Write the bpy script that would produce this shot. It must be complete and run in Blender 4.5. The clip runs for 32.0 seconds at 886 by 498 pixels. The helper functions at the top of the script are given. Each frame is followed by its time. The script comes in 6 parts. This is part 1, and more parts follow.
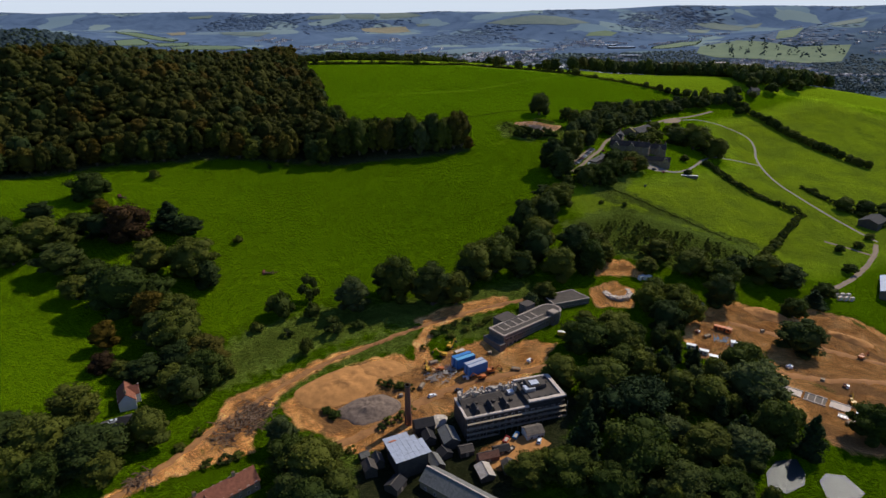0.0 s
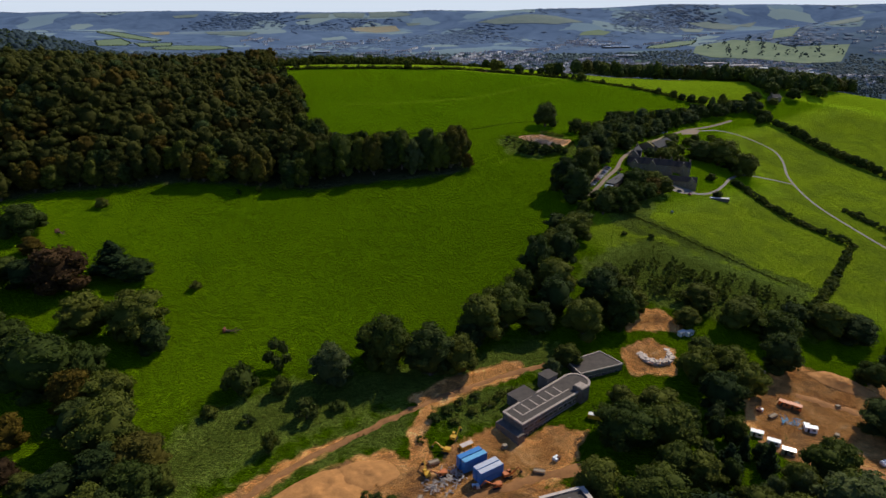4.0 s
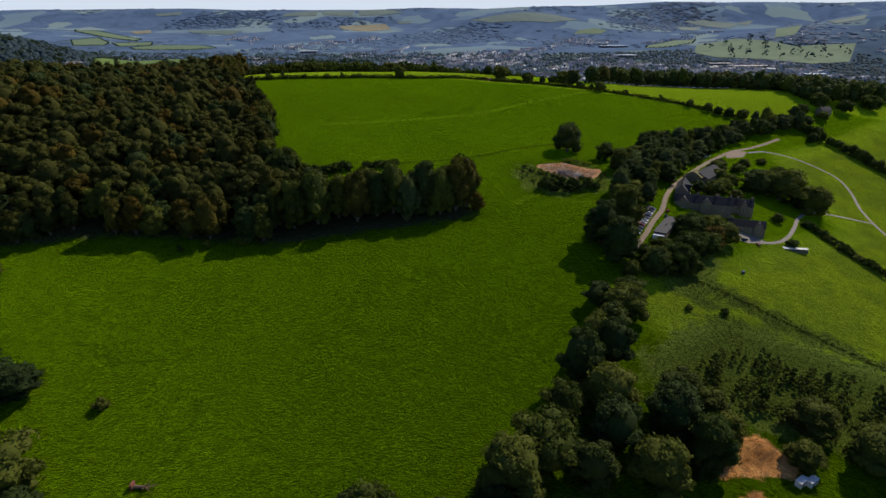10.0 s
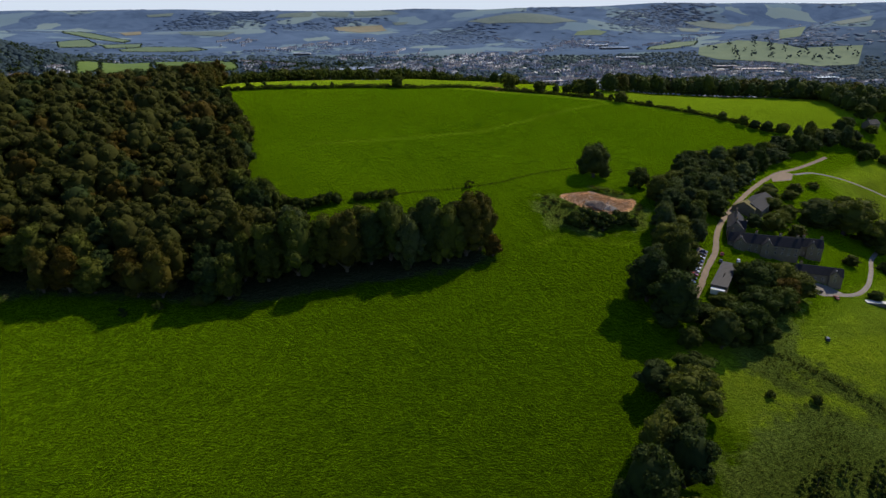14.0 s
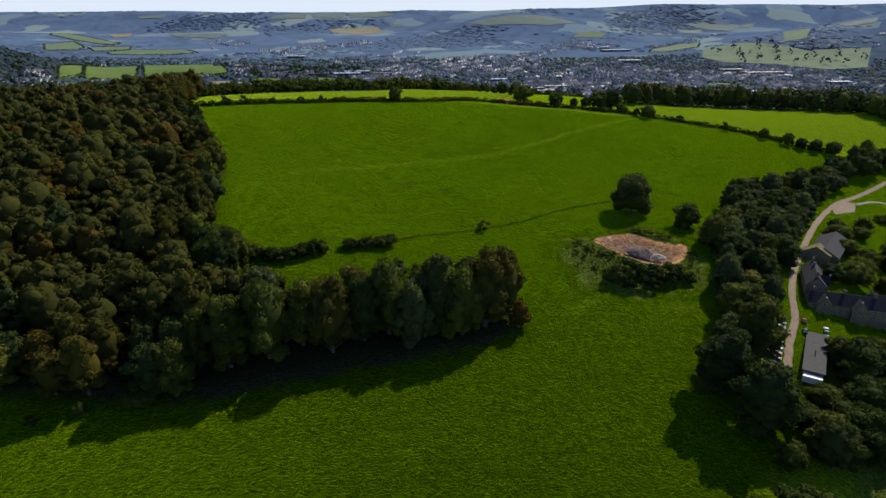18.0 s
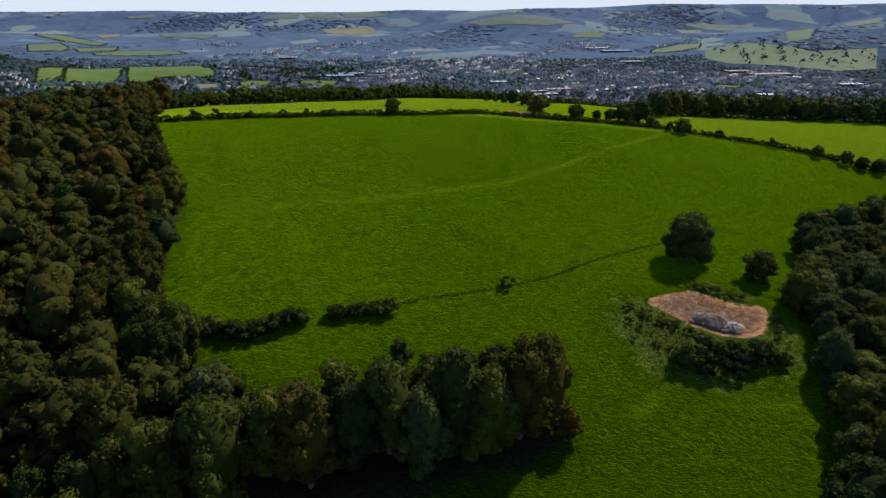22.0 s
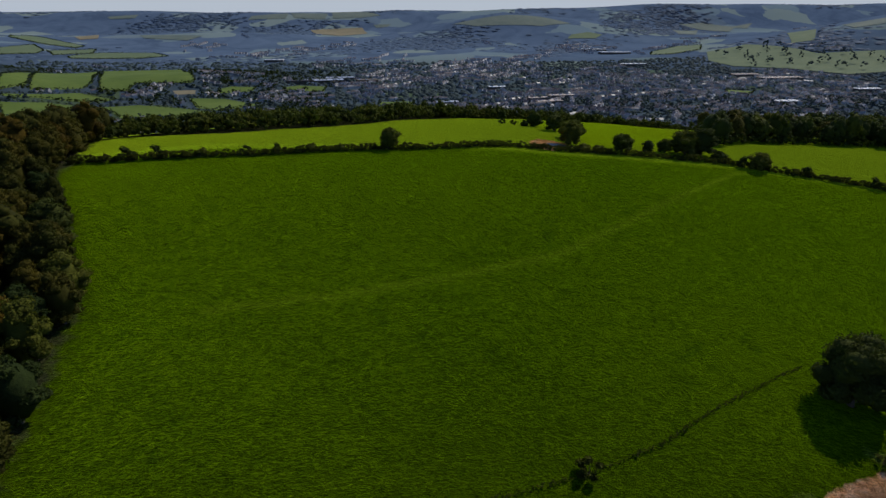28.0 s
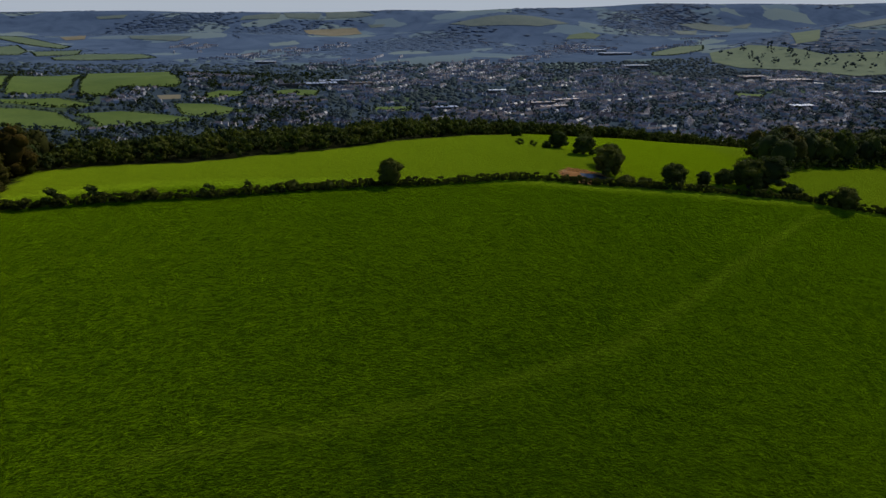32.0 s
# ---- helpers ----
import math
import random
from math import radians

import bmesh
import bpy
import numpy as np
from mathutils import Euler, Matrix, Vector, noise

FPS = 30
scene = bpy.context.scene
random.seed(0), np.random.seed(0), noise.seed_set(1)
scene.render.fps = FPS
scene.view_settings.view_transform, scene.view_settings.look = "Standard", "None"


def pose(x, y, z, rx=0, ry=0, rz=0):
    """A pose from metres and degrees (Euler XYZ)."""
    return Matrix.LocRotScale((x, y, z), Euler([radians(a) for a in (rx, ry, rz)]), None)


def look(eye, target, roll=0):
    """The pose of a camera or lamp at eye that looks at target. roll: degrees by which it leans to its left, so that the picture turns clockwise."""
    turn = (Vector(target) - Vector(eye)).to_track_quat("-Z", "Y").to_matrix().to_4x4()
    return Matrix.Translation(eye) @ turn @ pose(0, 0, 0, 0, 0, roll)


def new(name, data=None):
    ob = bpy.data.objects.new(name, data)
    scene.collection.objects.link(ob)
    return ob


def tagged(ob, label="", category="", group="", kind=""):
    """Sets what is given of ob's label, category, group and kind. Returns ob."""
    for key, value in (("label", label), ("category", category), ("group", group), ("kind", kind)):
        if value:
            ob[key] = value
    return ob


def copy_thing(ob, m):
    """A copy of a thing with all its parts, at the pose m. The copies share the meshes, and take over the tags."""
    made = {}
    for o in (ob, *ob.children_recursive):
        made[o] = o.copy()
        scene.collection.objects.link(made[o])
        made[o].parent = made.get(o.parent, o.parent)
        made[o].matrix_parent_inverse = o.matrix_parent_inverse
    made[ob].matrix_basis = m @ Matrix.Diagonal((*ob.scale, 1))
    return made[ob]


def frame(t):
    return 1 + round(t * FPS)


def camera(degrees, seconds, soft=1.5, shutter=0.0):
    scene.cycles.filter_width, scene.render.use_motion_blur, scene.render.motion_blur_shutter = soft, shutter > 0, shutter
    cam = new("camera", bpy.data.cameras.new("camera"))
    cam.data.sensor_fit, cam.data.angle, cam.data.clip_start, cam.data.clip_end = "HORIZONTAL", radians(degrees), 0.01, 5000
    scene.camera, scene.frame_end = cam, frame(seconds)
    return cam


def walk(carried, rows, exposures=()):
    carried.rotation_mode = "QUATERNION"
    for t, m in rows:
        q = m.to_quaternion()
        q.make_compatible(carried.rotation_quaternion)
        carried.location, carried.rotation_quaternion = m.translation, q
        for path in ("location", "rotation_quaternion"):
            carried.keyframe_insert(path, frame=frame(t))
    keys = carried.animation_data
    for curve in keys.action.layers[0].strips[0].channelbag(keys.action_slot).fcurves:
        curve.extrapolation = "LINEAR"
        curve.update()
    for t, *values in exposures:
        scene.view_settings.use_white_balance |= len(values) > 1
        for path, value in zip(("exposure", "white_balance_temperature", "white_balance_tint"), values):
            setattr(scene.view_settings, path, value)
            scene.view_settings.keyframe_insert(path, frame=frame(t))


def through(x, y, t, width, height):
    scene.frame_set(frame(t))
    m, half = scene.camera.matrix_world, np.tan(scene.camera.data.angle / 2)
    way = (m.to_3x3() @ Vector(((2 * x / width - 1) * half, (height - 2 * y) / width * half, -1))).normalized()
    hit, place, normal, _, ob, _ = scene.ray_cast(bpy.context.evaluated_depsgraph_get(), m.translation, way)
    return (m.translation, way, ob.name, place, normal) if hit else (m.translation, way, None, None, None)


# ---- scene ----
cam = camera(72.97, 32.0)
PATH = [
    (0, pose(0.00, -0.00, 180.00, 68.690, 0.000, -1.462)),
    (1, pose(-0.64, 18.81, 179.96, 68.652, 0.000, -1.699)),
    (2, pose(-1.02, 37.29, 179.88, 68.632, 0.000, -2.014)),
    (3, pose(-1.66, 55.53, 180.51, 68.614, 0.000, -2.210)),
    (4, pose(-2.23, 73.79, 181.41, 68.586, 0.000, -2.348)),
    (5, pose(-2.57, 92.03, 182.03, 68.556, 0.000, -2.501)),
    (6, pose(-2.90, 110.12, 182.28, 68.540, 0.000, -2.667)),
    (8, pose(-3.69, 147.53, 183.09, 68.453, 0.000, -2.999)),
    (10, pose(-4.65, 184.82, 183.82, 68.382, 0.000, -3.186)),
    (12, pose(-5.60, 222.30, 184.03, 68.433, 0.000, -3.376)),
    (14, pose(-6.90, 259.31, 184.65, 68.449, 0.000, -3.573)),
    (16, pose(-7.51, 296.17, 184.74, 68.477, 0.000, -3.818)),
    (18, pose(-8.85, 332.60, 186.49, 68.546, 0.000, -3.922)),
    (20, pose(-9.78, 369.14, 186.29, 68.568, 0.000, -4.132)),
    (22, pose(-11.22, 404.90, 186.36, 68.542, 0.000, -4.414)),
    (24, pose(-12.44, 440.80, 186.95, 68.524, 0.000, -4.700)),
    (26, pose(-13.96, 476.61, 187.74, 68.507, 0.000, -5.015)),
    (28, pose(-15.01, 512.49, 189.23, 68.517, 0.000, -5.312)),
    (30, pose(-15.89, 548.41, 190.47, 68.486, 0.000, -5.557)),
    (32, pose(-16.62, 584.67, 190.70, 68.485, 0.000, -5.805)),
]
walk(cam, PATH, [(0, -0.16), (6, -0.15), (13, -0.14), (19, 0.04), (23, -0.1), (25, -0.36), (28, -0.7), (32, -0.86)])

# ---- world, sun, exposure ----
SUN_AZ, SUN_EL = radians(49), radians(44)      # azimuth east of +y
sun_dir = Vector((math.sin(SUN_AZ) * math.cos(SUN_EL), math.cos(SUN_AZ) * math.cos(SUN_EL), math.sin(SUN_EL)))
world = bpy.data.worlds.new("world")
world.use_nodes = True
scene.world = world
wn = world.node_tree.nodes
sky = wn.new("ShaderNodeTexSky")
sky.sky_type = "NISHITA"
sky.sun_disc = False
sky.sun_elevation, sky.sun_rotation = SUN_EL, SUN_AZ
sky.altitude, sky.air_density, sky.dust_density, sky.ozone_density = 200, 1.0, 0.4, 2.0
wn["Background"].inputs["Strength"].default_value = 0.098
tint = wn.new("ShaderNodeMix")
tint.data_type, tint.blend_type = "RGBA", "MULTIPLY"
tint.inputs[0].default_value, tint.inputs[7].default_value = 1.0, (0.80, 0.95, 1.32, 1)
world.node_tree.links.new(sky.outputs["Color"], tint.inputs[6])
world.node_tree.links.new(tint.outputs[2], wn["Background"].inputs["Color"])
sun_data = bpy.data.lights.new("sun", "SUN")
sun_data.energy, sun_data.angle, sun_data.color = 4.7, radians(0.5), (1.0, 0.93, 0.80)
sun = new("sun", sun_data)
sun.matrix_world = look(sun_dir * 100, (0, 0, 0))

# ---- terrain ----
GX = np.array([-700, -350, -150, 0, 150, 300, 480, 800.0])
GY = np.array([0, 200, 300, 400, 500, 600, 720, 850, 1000, 1160, 1350, 1600.0])
GZ = np.array([
    [50, 18, 8, 5, 4, 2, 0, 0],
    [58, 25, 15, 5, 14, 5, 2, -3],
    [70, 36, 18, 16, 12, 4, 8, -2],
    [98, 59, 32, 28, 30, 19, 17, 5],
    [105, 70, 55, 51, 50, 32, 21, 8],
    [114, 124, 85, 76, 72, 47, 25, 11],
    [111, 124, 101, 96, 86, 68, 50, 22],
    [118, 105, 121, 117, 109, 97, 92, 45],
    [76, 91, 105, 110, 103, 91, 80, 40],
    [41, 61, 77, 81, 77, 64, 43, 19],
    [15, 18, 30, 25, 21, 21, 16, 10],
    [5, 0, 0, 3, -11, -11, -1, 0]], float)


def hermite(knots, v):
    """Weights of a cubic blend through uneven knots."""
    v = np.clip(np.asarray(v, float), knots[0], knots[-1])
    n = len(knots)
    i = np.clip(np.searchsorted(knots, v) - 1, 0, n - 2)
    gap = knots[i + 1] - knots[i]
    u = (v - knots[i]) / gap
    w = np.zeros((len(v), n))
    at = np.arange(len(v))
    w[at, i] += 2 * u**3 - 3 * u**2 + 1
    w[at, i + 1] += -2 * u**3 + 3 * u**2
    for k, lean in ((i, u**3 - 2 * u**2 + u), (i + 1, u**3 - u**2)):
        a, b = np.maximum(k - 1, 0), np.minimum(k + 1, n - 1)
        d = knots[b] - knots[a]
        np.add.at(w, (at, b), lean * gap / d)
        np.add.at(w, (at, a), -lean * gap / d)
    return w


def ease(a, b, v):
    u = np.clip((v - a) / (b - a), 0, 1)
    return u * u * (3 - 2 * u)


def hill(x, y, cx, cy, sx, sy, top):
    return top * np.exp(-((x - cx) / sx) ** 2 - ((y - cy) / sy) ** 2)


def waves(x, y):
    return (np.sin(x / 310 + 1.3) * np.cos(y / 270 - 0.4) + 0.6 * np.sin(x / 143 - y / 190 + 2.0)
            + 0.12 * np.sin(x / 91 + y / 133))


def far_land(x, y):
    z = 2 + 24 * ease(2300, 3500, y) + 50 * ease(3300, 4500, y) + 128 * ease(4350, 4950, y)
    z += (55 * ease(-200, 2600, x) - 8) * ease(4300, 4950, y)
    z += hill(x, y, 780, 4280, 520, 330, 112) + hill(x, y, 1500, 4500, 300, 240, 60)
    z += hill(x, y, 2750, 3250, 820, 620, 190) + hill(x, y, 1950, 2900, 560, 420, 42)
    z += hill(x, y, -1250, 1980, 330, 380, 130) + hill(x, y, -2400, 3300, 900, 700, 90)
    z += hill(x, y, -900, 3900, 500, 260, 40) + hill(x, y, -560, 2250, 260, 240, 34)
    return z + waves(x, y) * (1.5 + 5 * ease(2600, 4600, y))


def heights(x, y):
    x, y = np.atleast_1d(np.asarray(x, float)), np.atleast_1d(np.asarray(y, float))
    near = np.einsum("nj,ji,ni->n", hermite(GY, y), GZ, hermite(GX, x))
    near = near + 0.5 * np.sin(x / 17 + y / 41) * np.sin(y / 23 - x / 60)
    mix = np.maximum(ease(1340, 1640, y), ease(800, 1500, np.abs(x)) * ease(900, 1300, y))
    return near * (1 - mix) + far_land(x, y) * mix


def ground_z(x, y):
    return float(heights(x, y)[0])


# ---- materials ----
def material(name):
    m = bpy.data.materials.new(name)
    m.use_nodes = True
    nt = m.node_tree
    return m, nt, nt.nodes["Principled BSDF"]


def link(nt, a, b):
    nt.links.new(a, b)


def noise_node(nt, scale, detail=4.0, rough=0.55, vec=None, distortion=0.0):
    n = nt.nodes.new("ShaderNodeTexNoise")
    n.inputs["Scale"].default_value, n.inputs["Detail"].default_value = scale, detail
    n.inputs["Roughness"].default_value, n.inputs["Distortion"].default_value = rough, distortion
    if vec is not None:
        link(nt, vec, n.inputs["Vector"])
    return n.outputs["Fac"]


def place(nt):
    return nt.nodes.new("ShaderNodeNewGeometry").outputs["Position"]


def ramp(nt, fac, stops):
    r = nt.nodes.new("ShaderNodeValToRGB")
    while len(r.color_ramp.elements) < len(stops):
        r.color_ramp.elements.new(0.5)
    for e, (p, c) in zip(r.color_ramp.elements, stops):
        e.position, e.color = p, (*c, 1)
    link(nt, fac, r.inputs["Fac"])
    return r.outputs["Color"]


def mixc(nt, fac, a, b, mode="MIX"):
    n = nt.nodes.new("ShaderNodeMix")
    n.data_type, n.blend_type = "RGBA", mode
    for sock, v in ((0, fac), (6, a), (7, b)):
        if isinstance(v, (int, float)):
            n.inputs[sock].default_value = v
        elif isinstance(v, tuple):
            n.inputs[sock].default_value = (*v, 1)
        else:
            link(nt, v, n.inputs[sock])
    return n.outputs[2]


def maths(nt, op, a, b=None, clamp=False):
    n = nt.nodes.new("ShaderNodeMath")
    n.operation, n.use_clamp = op, clamp
    for k, v in enumerate((a, b)):
        if v is None:
            continue
        if isinstance(v, (int, float)):
            n.inputs[k].default_value = v
        else:
            link(nt, v, n.inputs[k])
    return n.outputs[0]


def bump(nt, bsdf, height, strength, distance):
    n = nt.nodes.new("ShaderNodeBump")
    n.inputs["Distance"].default_value = distance
    if isinstance(strength, float):
        n.inputs["Strength"].default_value = strength
    else:
        link(nt, strength, n.inputs["Strength"])
    link(nt, height, n.inputs["Height"])
    link(nt, n.outputs["Normal"], bsdf.inputs["Normal"])


def mask(nt, name):
    a = nt.nodes.new("ShaderNodeAttribute")
    a.attribute_name = name
    return a.outputs["Fac"]


def plain(name, colour, rough=0.8, metal=0.0, vary=0.25, scale=1.5, bumpy=0.15):
    """A weathered surface: one colour, stained at a large scale and grained at a small one."""
    m, nt, b = material(name)
    p = place(nt)
    big, small = noise_node(nt, scale, 5, 0.6, p), noise_node(nt, scale * 9, 3, 0.6, p)
    dark, light = tuple(c * (1 - vary) for c in colour), tuple(min(1, c * (1 + vary)) for c in colour)
    c = ramp(nt, big, [(0.3, dark), (0.7, light)])
    c = mixc(nt, 0.35, c, ramp(nt, small, [(0.35, dark), (0.65, light)]))
    link(nt, c, b.inputs["Base Color"])
    b.inputs["Roughness"].default_value, b.inputs["Metallic"].default_value = rough, metal
    if rough > 0.6:
        b.inputs["Specular IOR Level"].default_value = 0.2
    bump(nt, b, small, bumpy, 0.05)
    return m


def leaf(name, dark, light, hue_far=None, through=0.24, relief=0.9):
    """Foliage: each leaf clump its own tone, each tree its own cast."""
    m, nt, b = material(name)
    geo = nt.nodes.new("ShaderNodeNewGeometry")
    info = nt.nodes.new("ShaderNodeObjectInfo")
    c = ramp(nt, geo.outputs["Random Per Island"], [(0.0, dark), (0.75, light), (1.0, tuple(min(1, v * 1.25) for v in light))])
    mid = tuple((a + b) * 0.5 for a, b in zip(dark, light))
    c = mixc(nt, 0.5, c, ramp(nt, noise_node(nt, 0.5, 3, 0.6, geo.outputs["Position"]), [(0.3, dark), (0.5, mid), (0.7, light)]))
    big = noise_node(nt, 0.06, 2, 0.5, geo.outputs["Position"])
    tone = maths(nt, "ADD", maths(nt, "MULTIPLY", info.outputs["Random"], 0.55), maths(nt, "MULTIPLY", big, 0.45))
    c = mixc(nt, ramp(nt, tone, [(0.35, (0, 0, 0)), (0.75, (0.8, 0.8, 0.8))]), c, hue_far, "MIX") if hue_far else c
    c = mixc(nt, 1.0, c, ramp(nt, tone, [(0.2, (0.70, 0.72, 0.74)), (0.8, (1.22, 1.16, 1.02))]), "MULTIPLY")
    link(nt, c, b.inputs["Base Color"])
    b.inputs["Roughness"].default_value = 0.7
    b.inputs["Specular IOR Level"].default_value = 0.03
    bump(nt, b, noise_node(nt, 1.3, 4, 0.7, geo.outputs["Position"]), relief, 0.55)
    tr = nt.nodes.new("ShaderNodeBsdfTranslucent")
    link(nt, mixc(nt, 1.0, c, (1.3, 1.45, 0.7), "MULTIPLY"), tr.inputs["Color"])
    mx = nt.nodes.new("ShaderNodeMixShader")
    mx.inputs[0].default_value = through
    link(nt, b.outputs[0], mx.inputs[1])
    link(nt, tr.outputs[0], mx.inputs[2])
    link(nt, mx.outputs[0], nt.nodes["Material Output"].inputs["Surface"])
    return m


LEAF_OAK = leaf("leaf_oak", (0.029, 0.043, 0.010), (0.075, 0.101, 0.019), hue_far=(0.091, 0.099, 0.018))
LEAF_ASH = leaf("leaf_ash", (0.021, 0.034, 0.012), (0.057, 0.081, 0.021), hue_far=(0.055, 0.068, 0.017))
LEAF_OLIVE = leaf("leaf_olive", (0.044, 0.052, 0.010), (0.109, 0.120, 0.021))
LEAF_WOOD = leaf("leaf_wood", (0.029, 0.032, 0.008), (0.073, 0.077, 0.015), hue_far=(0.083, 0.070, 0.014))
LEAF_AUTUMN = leaf("leaf_autumn", (0.038, 0.030, 0.006), (0.104, 0.072, 0.011))
LEAF_WILLOW = leaf("leaf_willow", (0.042, 0.057, 0.021), (0.107, 0.127, 0.044))
LEAF_CONIFER = leaf("leaf_conifer", (0.013, 0.025, 0.010), (0.036, 0.057, 0.019), through=0.1)
LEAF_COPPER = leaf("leaf_copper", (0.029, 0.018, 0.010), (0.070, 0.042, 0.019))
# valley and hill foliage, blued in colour to stand in for haze
LEAF_FAR_HAZED = leaf("leaf_far_hazed", (0.034, 0.052, 0.060), (0.066, 0.094, 0.100), through=0.15, relief=0.1)
LEAF_DISTANT_HAZED = leaf("leaf_distant_hazed", (0.088, 0.130, 0.194), (0.118, 0.168, 0.242), through=0.02, relief=0.02)
BARK = plain("bark", (0.11, 0.085, 0.06), 0.9, scale=3, bumpy=0.5)
DEADWOOD = plain("dead_wood", (0.17, 0.105, 0.062), 0.9, scale=2, bumpy=0.4)


def ground_material():
    m, nt, b = material("meadow_ground")
    p = place(nt)
    wide = noise_node(nt, 0.008, 3, 0.5, p)
    mid = noise_node(nt, 0.05, 4, 0.6, p)
    tuft = noise_node(nt, 0.55, 5, 0.7, p, 0.5)
    lie = nt.nodes.new("ShaderNodeMapping")
    lie.inputs["Scale"].default_value = (0.55, 1.0, 1.0)
    lie.inputs["Rotation"].default_value = (0, 0, radians(-8))
    link(nt, p, lie.inputs["Vector"])
    fine = noise_node(nt, 1.3, 4, 0.75, lie.outputs["Vector"], 0.7)
    grass = ramp(nt, mid, [(0.3, (0.0080, 0.0178, 0.0002)), (0.7, (0.0137, 0.0268, 0.0003))])
    grass = mixc(nt, ramp(nt, wide, [(0.35, (0, 0, 0)), (0.7, (0.55, 0.55, 0.55))]), grass, (0.0202, 0.0330, 0.0004))
    stretch = nt.nodes.new("ShaderNodeMapping")
    stretch.inputs["Scale"].default_value = (0.6, 1.0, 1.0)
    stretch.inputs["Rotation"].default_value = (0, 0, radians(14))
    link(nt, p, stretch.inputs["Vector"])
    swath = noise_node(nt, 0.22, 4, 0.7, stretch.outputs["Vector"])
    grass = mixc(nt, ramp(nt, swath, [(0.42, (0, 0, 0)), (0.66, (0.35, 0.35, 0.35))]), grass, (0.0237, 0.0435, 0.0004))
    grass = mixc(nt, ramp(nt, tuft, [(0.38, (0, 0, 0)), (0.66, (0.85, 0.85, 0.85))]), grass, (0.0280, 0.0480, 0.0005))
    # tussocks, grazed hollows and darker rank grass
    clump = noise_node(nt, 0.30, 5, 0.72, p, 0.9)
    grass = mixc(nt, 1.0, grass, ramp(nt, clump, [(0.32, (0.72, 0.75, 0.76)), (0.5, (1.0, 1.0, 1.0)), (0.68, (1.24, 1.2, 1.14))]), "MULTIPLY")
    grass = mixc(nt, 1.0, grass, ramp(nt, fine, [(0.36, (0.66, 0.70, 0.72)), (0.64, (1.30, 1.25, 1.18))]), "MULTIPLY")
    rank = noise_node(nt, 0.045, 5, 0.7, p, 1.0)
    grass = mixc(nt, ramp(nt, rank, [(0.62, (0, 0, 0)), (0.70, (0.5, 0.5, 0.5))]), grass, (0.0062, 0.0150, 0.0006))
    # trodden paths
    grass = mixc(nt, maths(nt, "MULTIPLY", mask(nt, "trail"), 0.13), grass, (0.085, 0.115, 0.006))
    # drier and yellower fields, with coarse greener and browner patches
    dry = ramp(nt, tuft, [(0.3, (0.050, 0.085, 0.003)), (0.5, (0.120, 0.165, 0.006)), (0.7, (0.230, 0.260, 0.014))])
    dry = mixc(nt, ramp(nt, noise_node(nt, 0.03, 5, 0.65, p, 0.5), [(0.42, (0, 0, 0)), (0.58, (0.8, 0.8, 0.8))]), dry, ramp(nt, fine, [(0.35, (0.034, 0.062, 0.003)), (0.65, (0.120, 0.150, 0.012))]))
    c = mixc(nt, mask(nt, "dry"), grass, dry)
    pale = ramp(nt, tuft, [(0.3, (0.100, 0.158, 0.004)), (0.7, (0.185, 0.250, 0.007))])
    c = mixc(nt, mask(nt, "pale"), c, pale)
    ripe = mixc(nt, tuft, (0.130, 0.205, 0.002), (0.210, 0.290, 0.004))
    c = mixc(nt, mask(nt, "ripe"), c, ripe)
    # rough weedy banks
    weed = ramp(nt, noise_node(nt, 0.8, 5, 0.7, p, 0.8), [(0.35, (0.022, 0.030, 0.005)), (0.55, (0.055, 0.075, 0.010)), (0.75, (0.11, 0.115, 0.022))])
    edge = maths(nt, "SUBTRACT", noise_node(nt, 0.15, 5, 0.65, p), 0.5)
    rough = maths(nt, "ADD", mask(nt, "rough"), maths(nt, "MULTIPLY", edge, 1.2))
    c = mixc(nt, ramp(nt, rough, [(0.35, (0, 0, 0)), (0.6, (1, 1, 1))]), c, weed)
    # woodland floor litter; the same dark colour paints the shade round the mill
    litter_shade = ramp(nt, noise_node(nt, 0.7, 5, 0.7, p), [(0.35, (0.010, 0.013, 0.005)), (0.7, (0.026, 0.026, 0.011))])
    c = mixc(nt, ramp(nt, maths(nt, "ADD", mask(nt, "litter_shade"), maths(nt, "MULTIPLY", edge, 0.8)), [(0.4, (0, 0, 0)), (0.6, (1, 1, 1))]), c, litter_shade)
    # bare earth, orange-brown and rutted
    soil = ramp(nt, noise_node(nt, 0.12, 6, 0.65, p, 0.6), [(0.3, (0.13, 0.050, 0.016)), (0.46, (0.37, 0.155, 0.040)), (0.6, (0.56, 0.265, 0.080)), (0.76, (0.72, 0.43, 0.19))])
    soil = mixc(nt, ramp(nt, fine, [(0.4, (0, 0, 0)), (0.75, (0.5, 0.5, 0.5))]), soil, (0.20, 0.12, 0.06))
    damp = noise_node(nt, 0.028, 5, 0.68, p, 1.2)
    soil = mixc(nt, ramp(nt, damp, [(0.5, (0, 0, 0)), (0.6, (0.85, 0.85, 0.85))]), soil, mixc(nt, tuft, (0.09, 0.042, 0.018), (0.19, 0.10, 0.042)))
    regrown = noise_node(nt, 0.055, 6, 0.7, p, 0.8)
    soil = mixc(nt, ramp(nt, regrown, [(0.60, (0, 0, 0)), (0.66, (0.9, 0.9, 0.9))]), soil, mixc(nt, fine, (0.02, 0.032, 0.006), (0.06, 0.075, 0.012)))
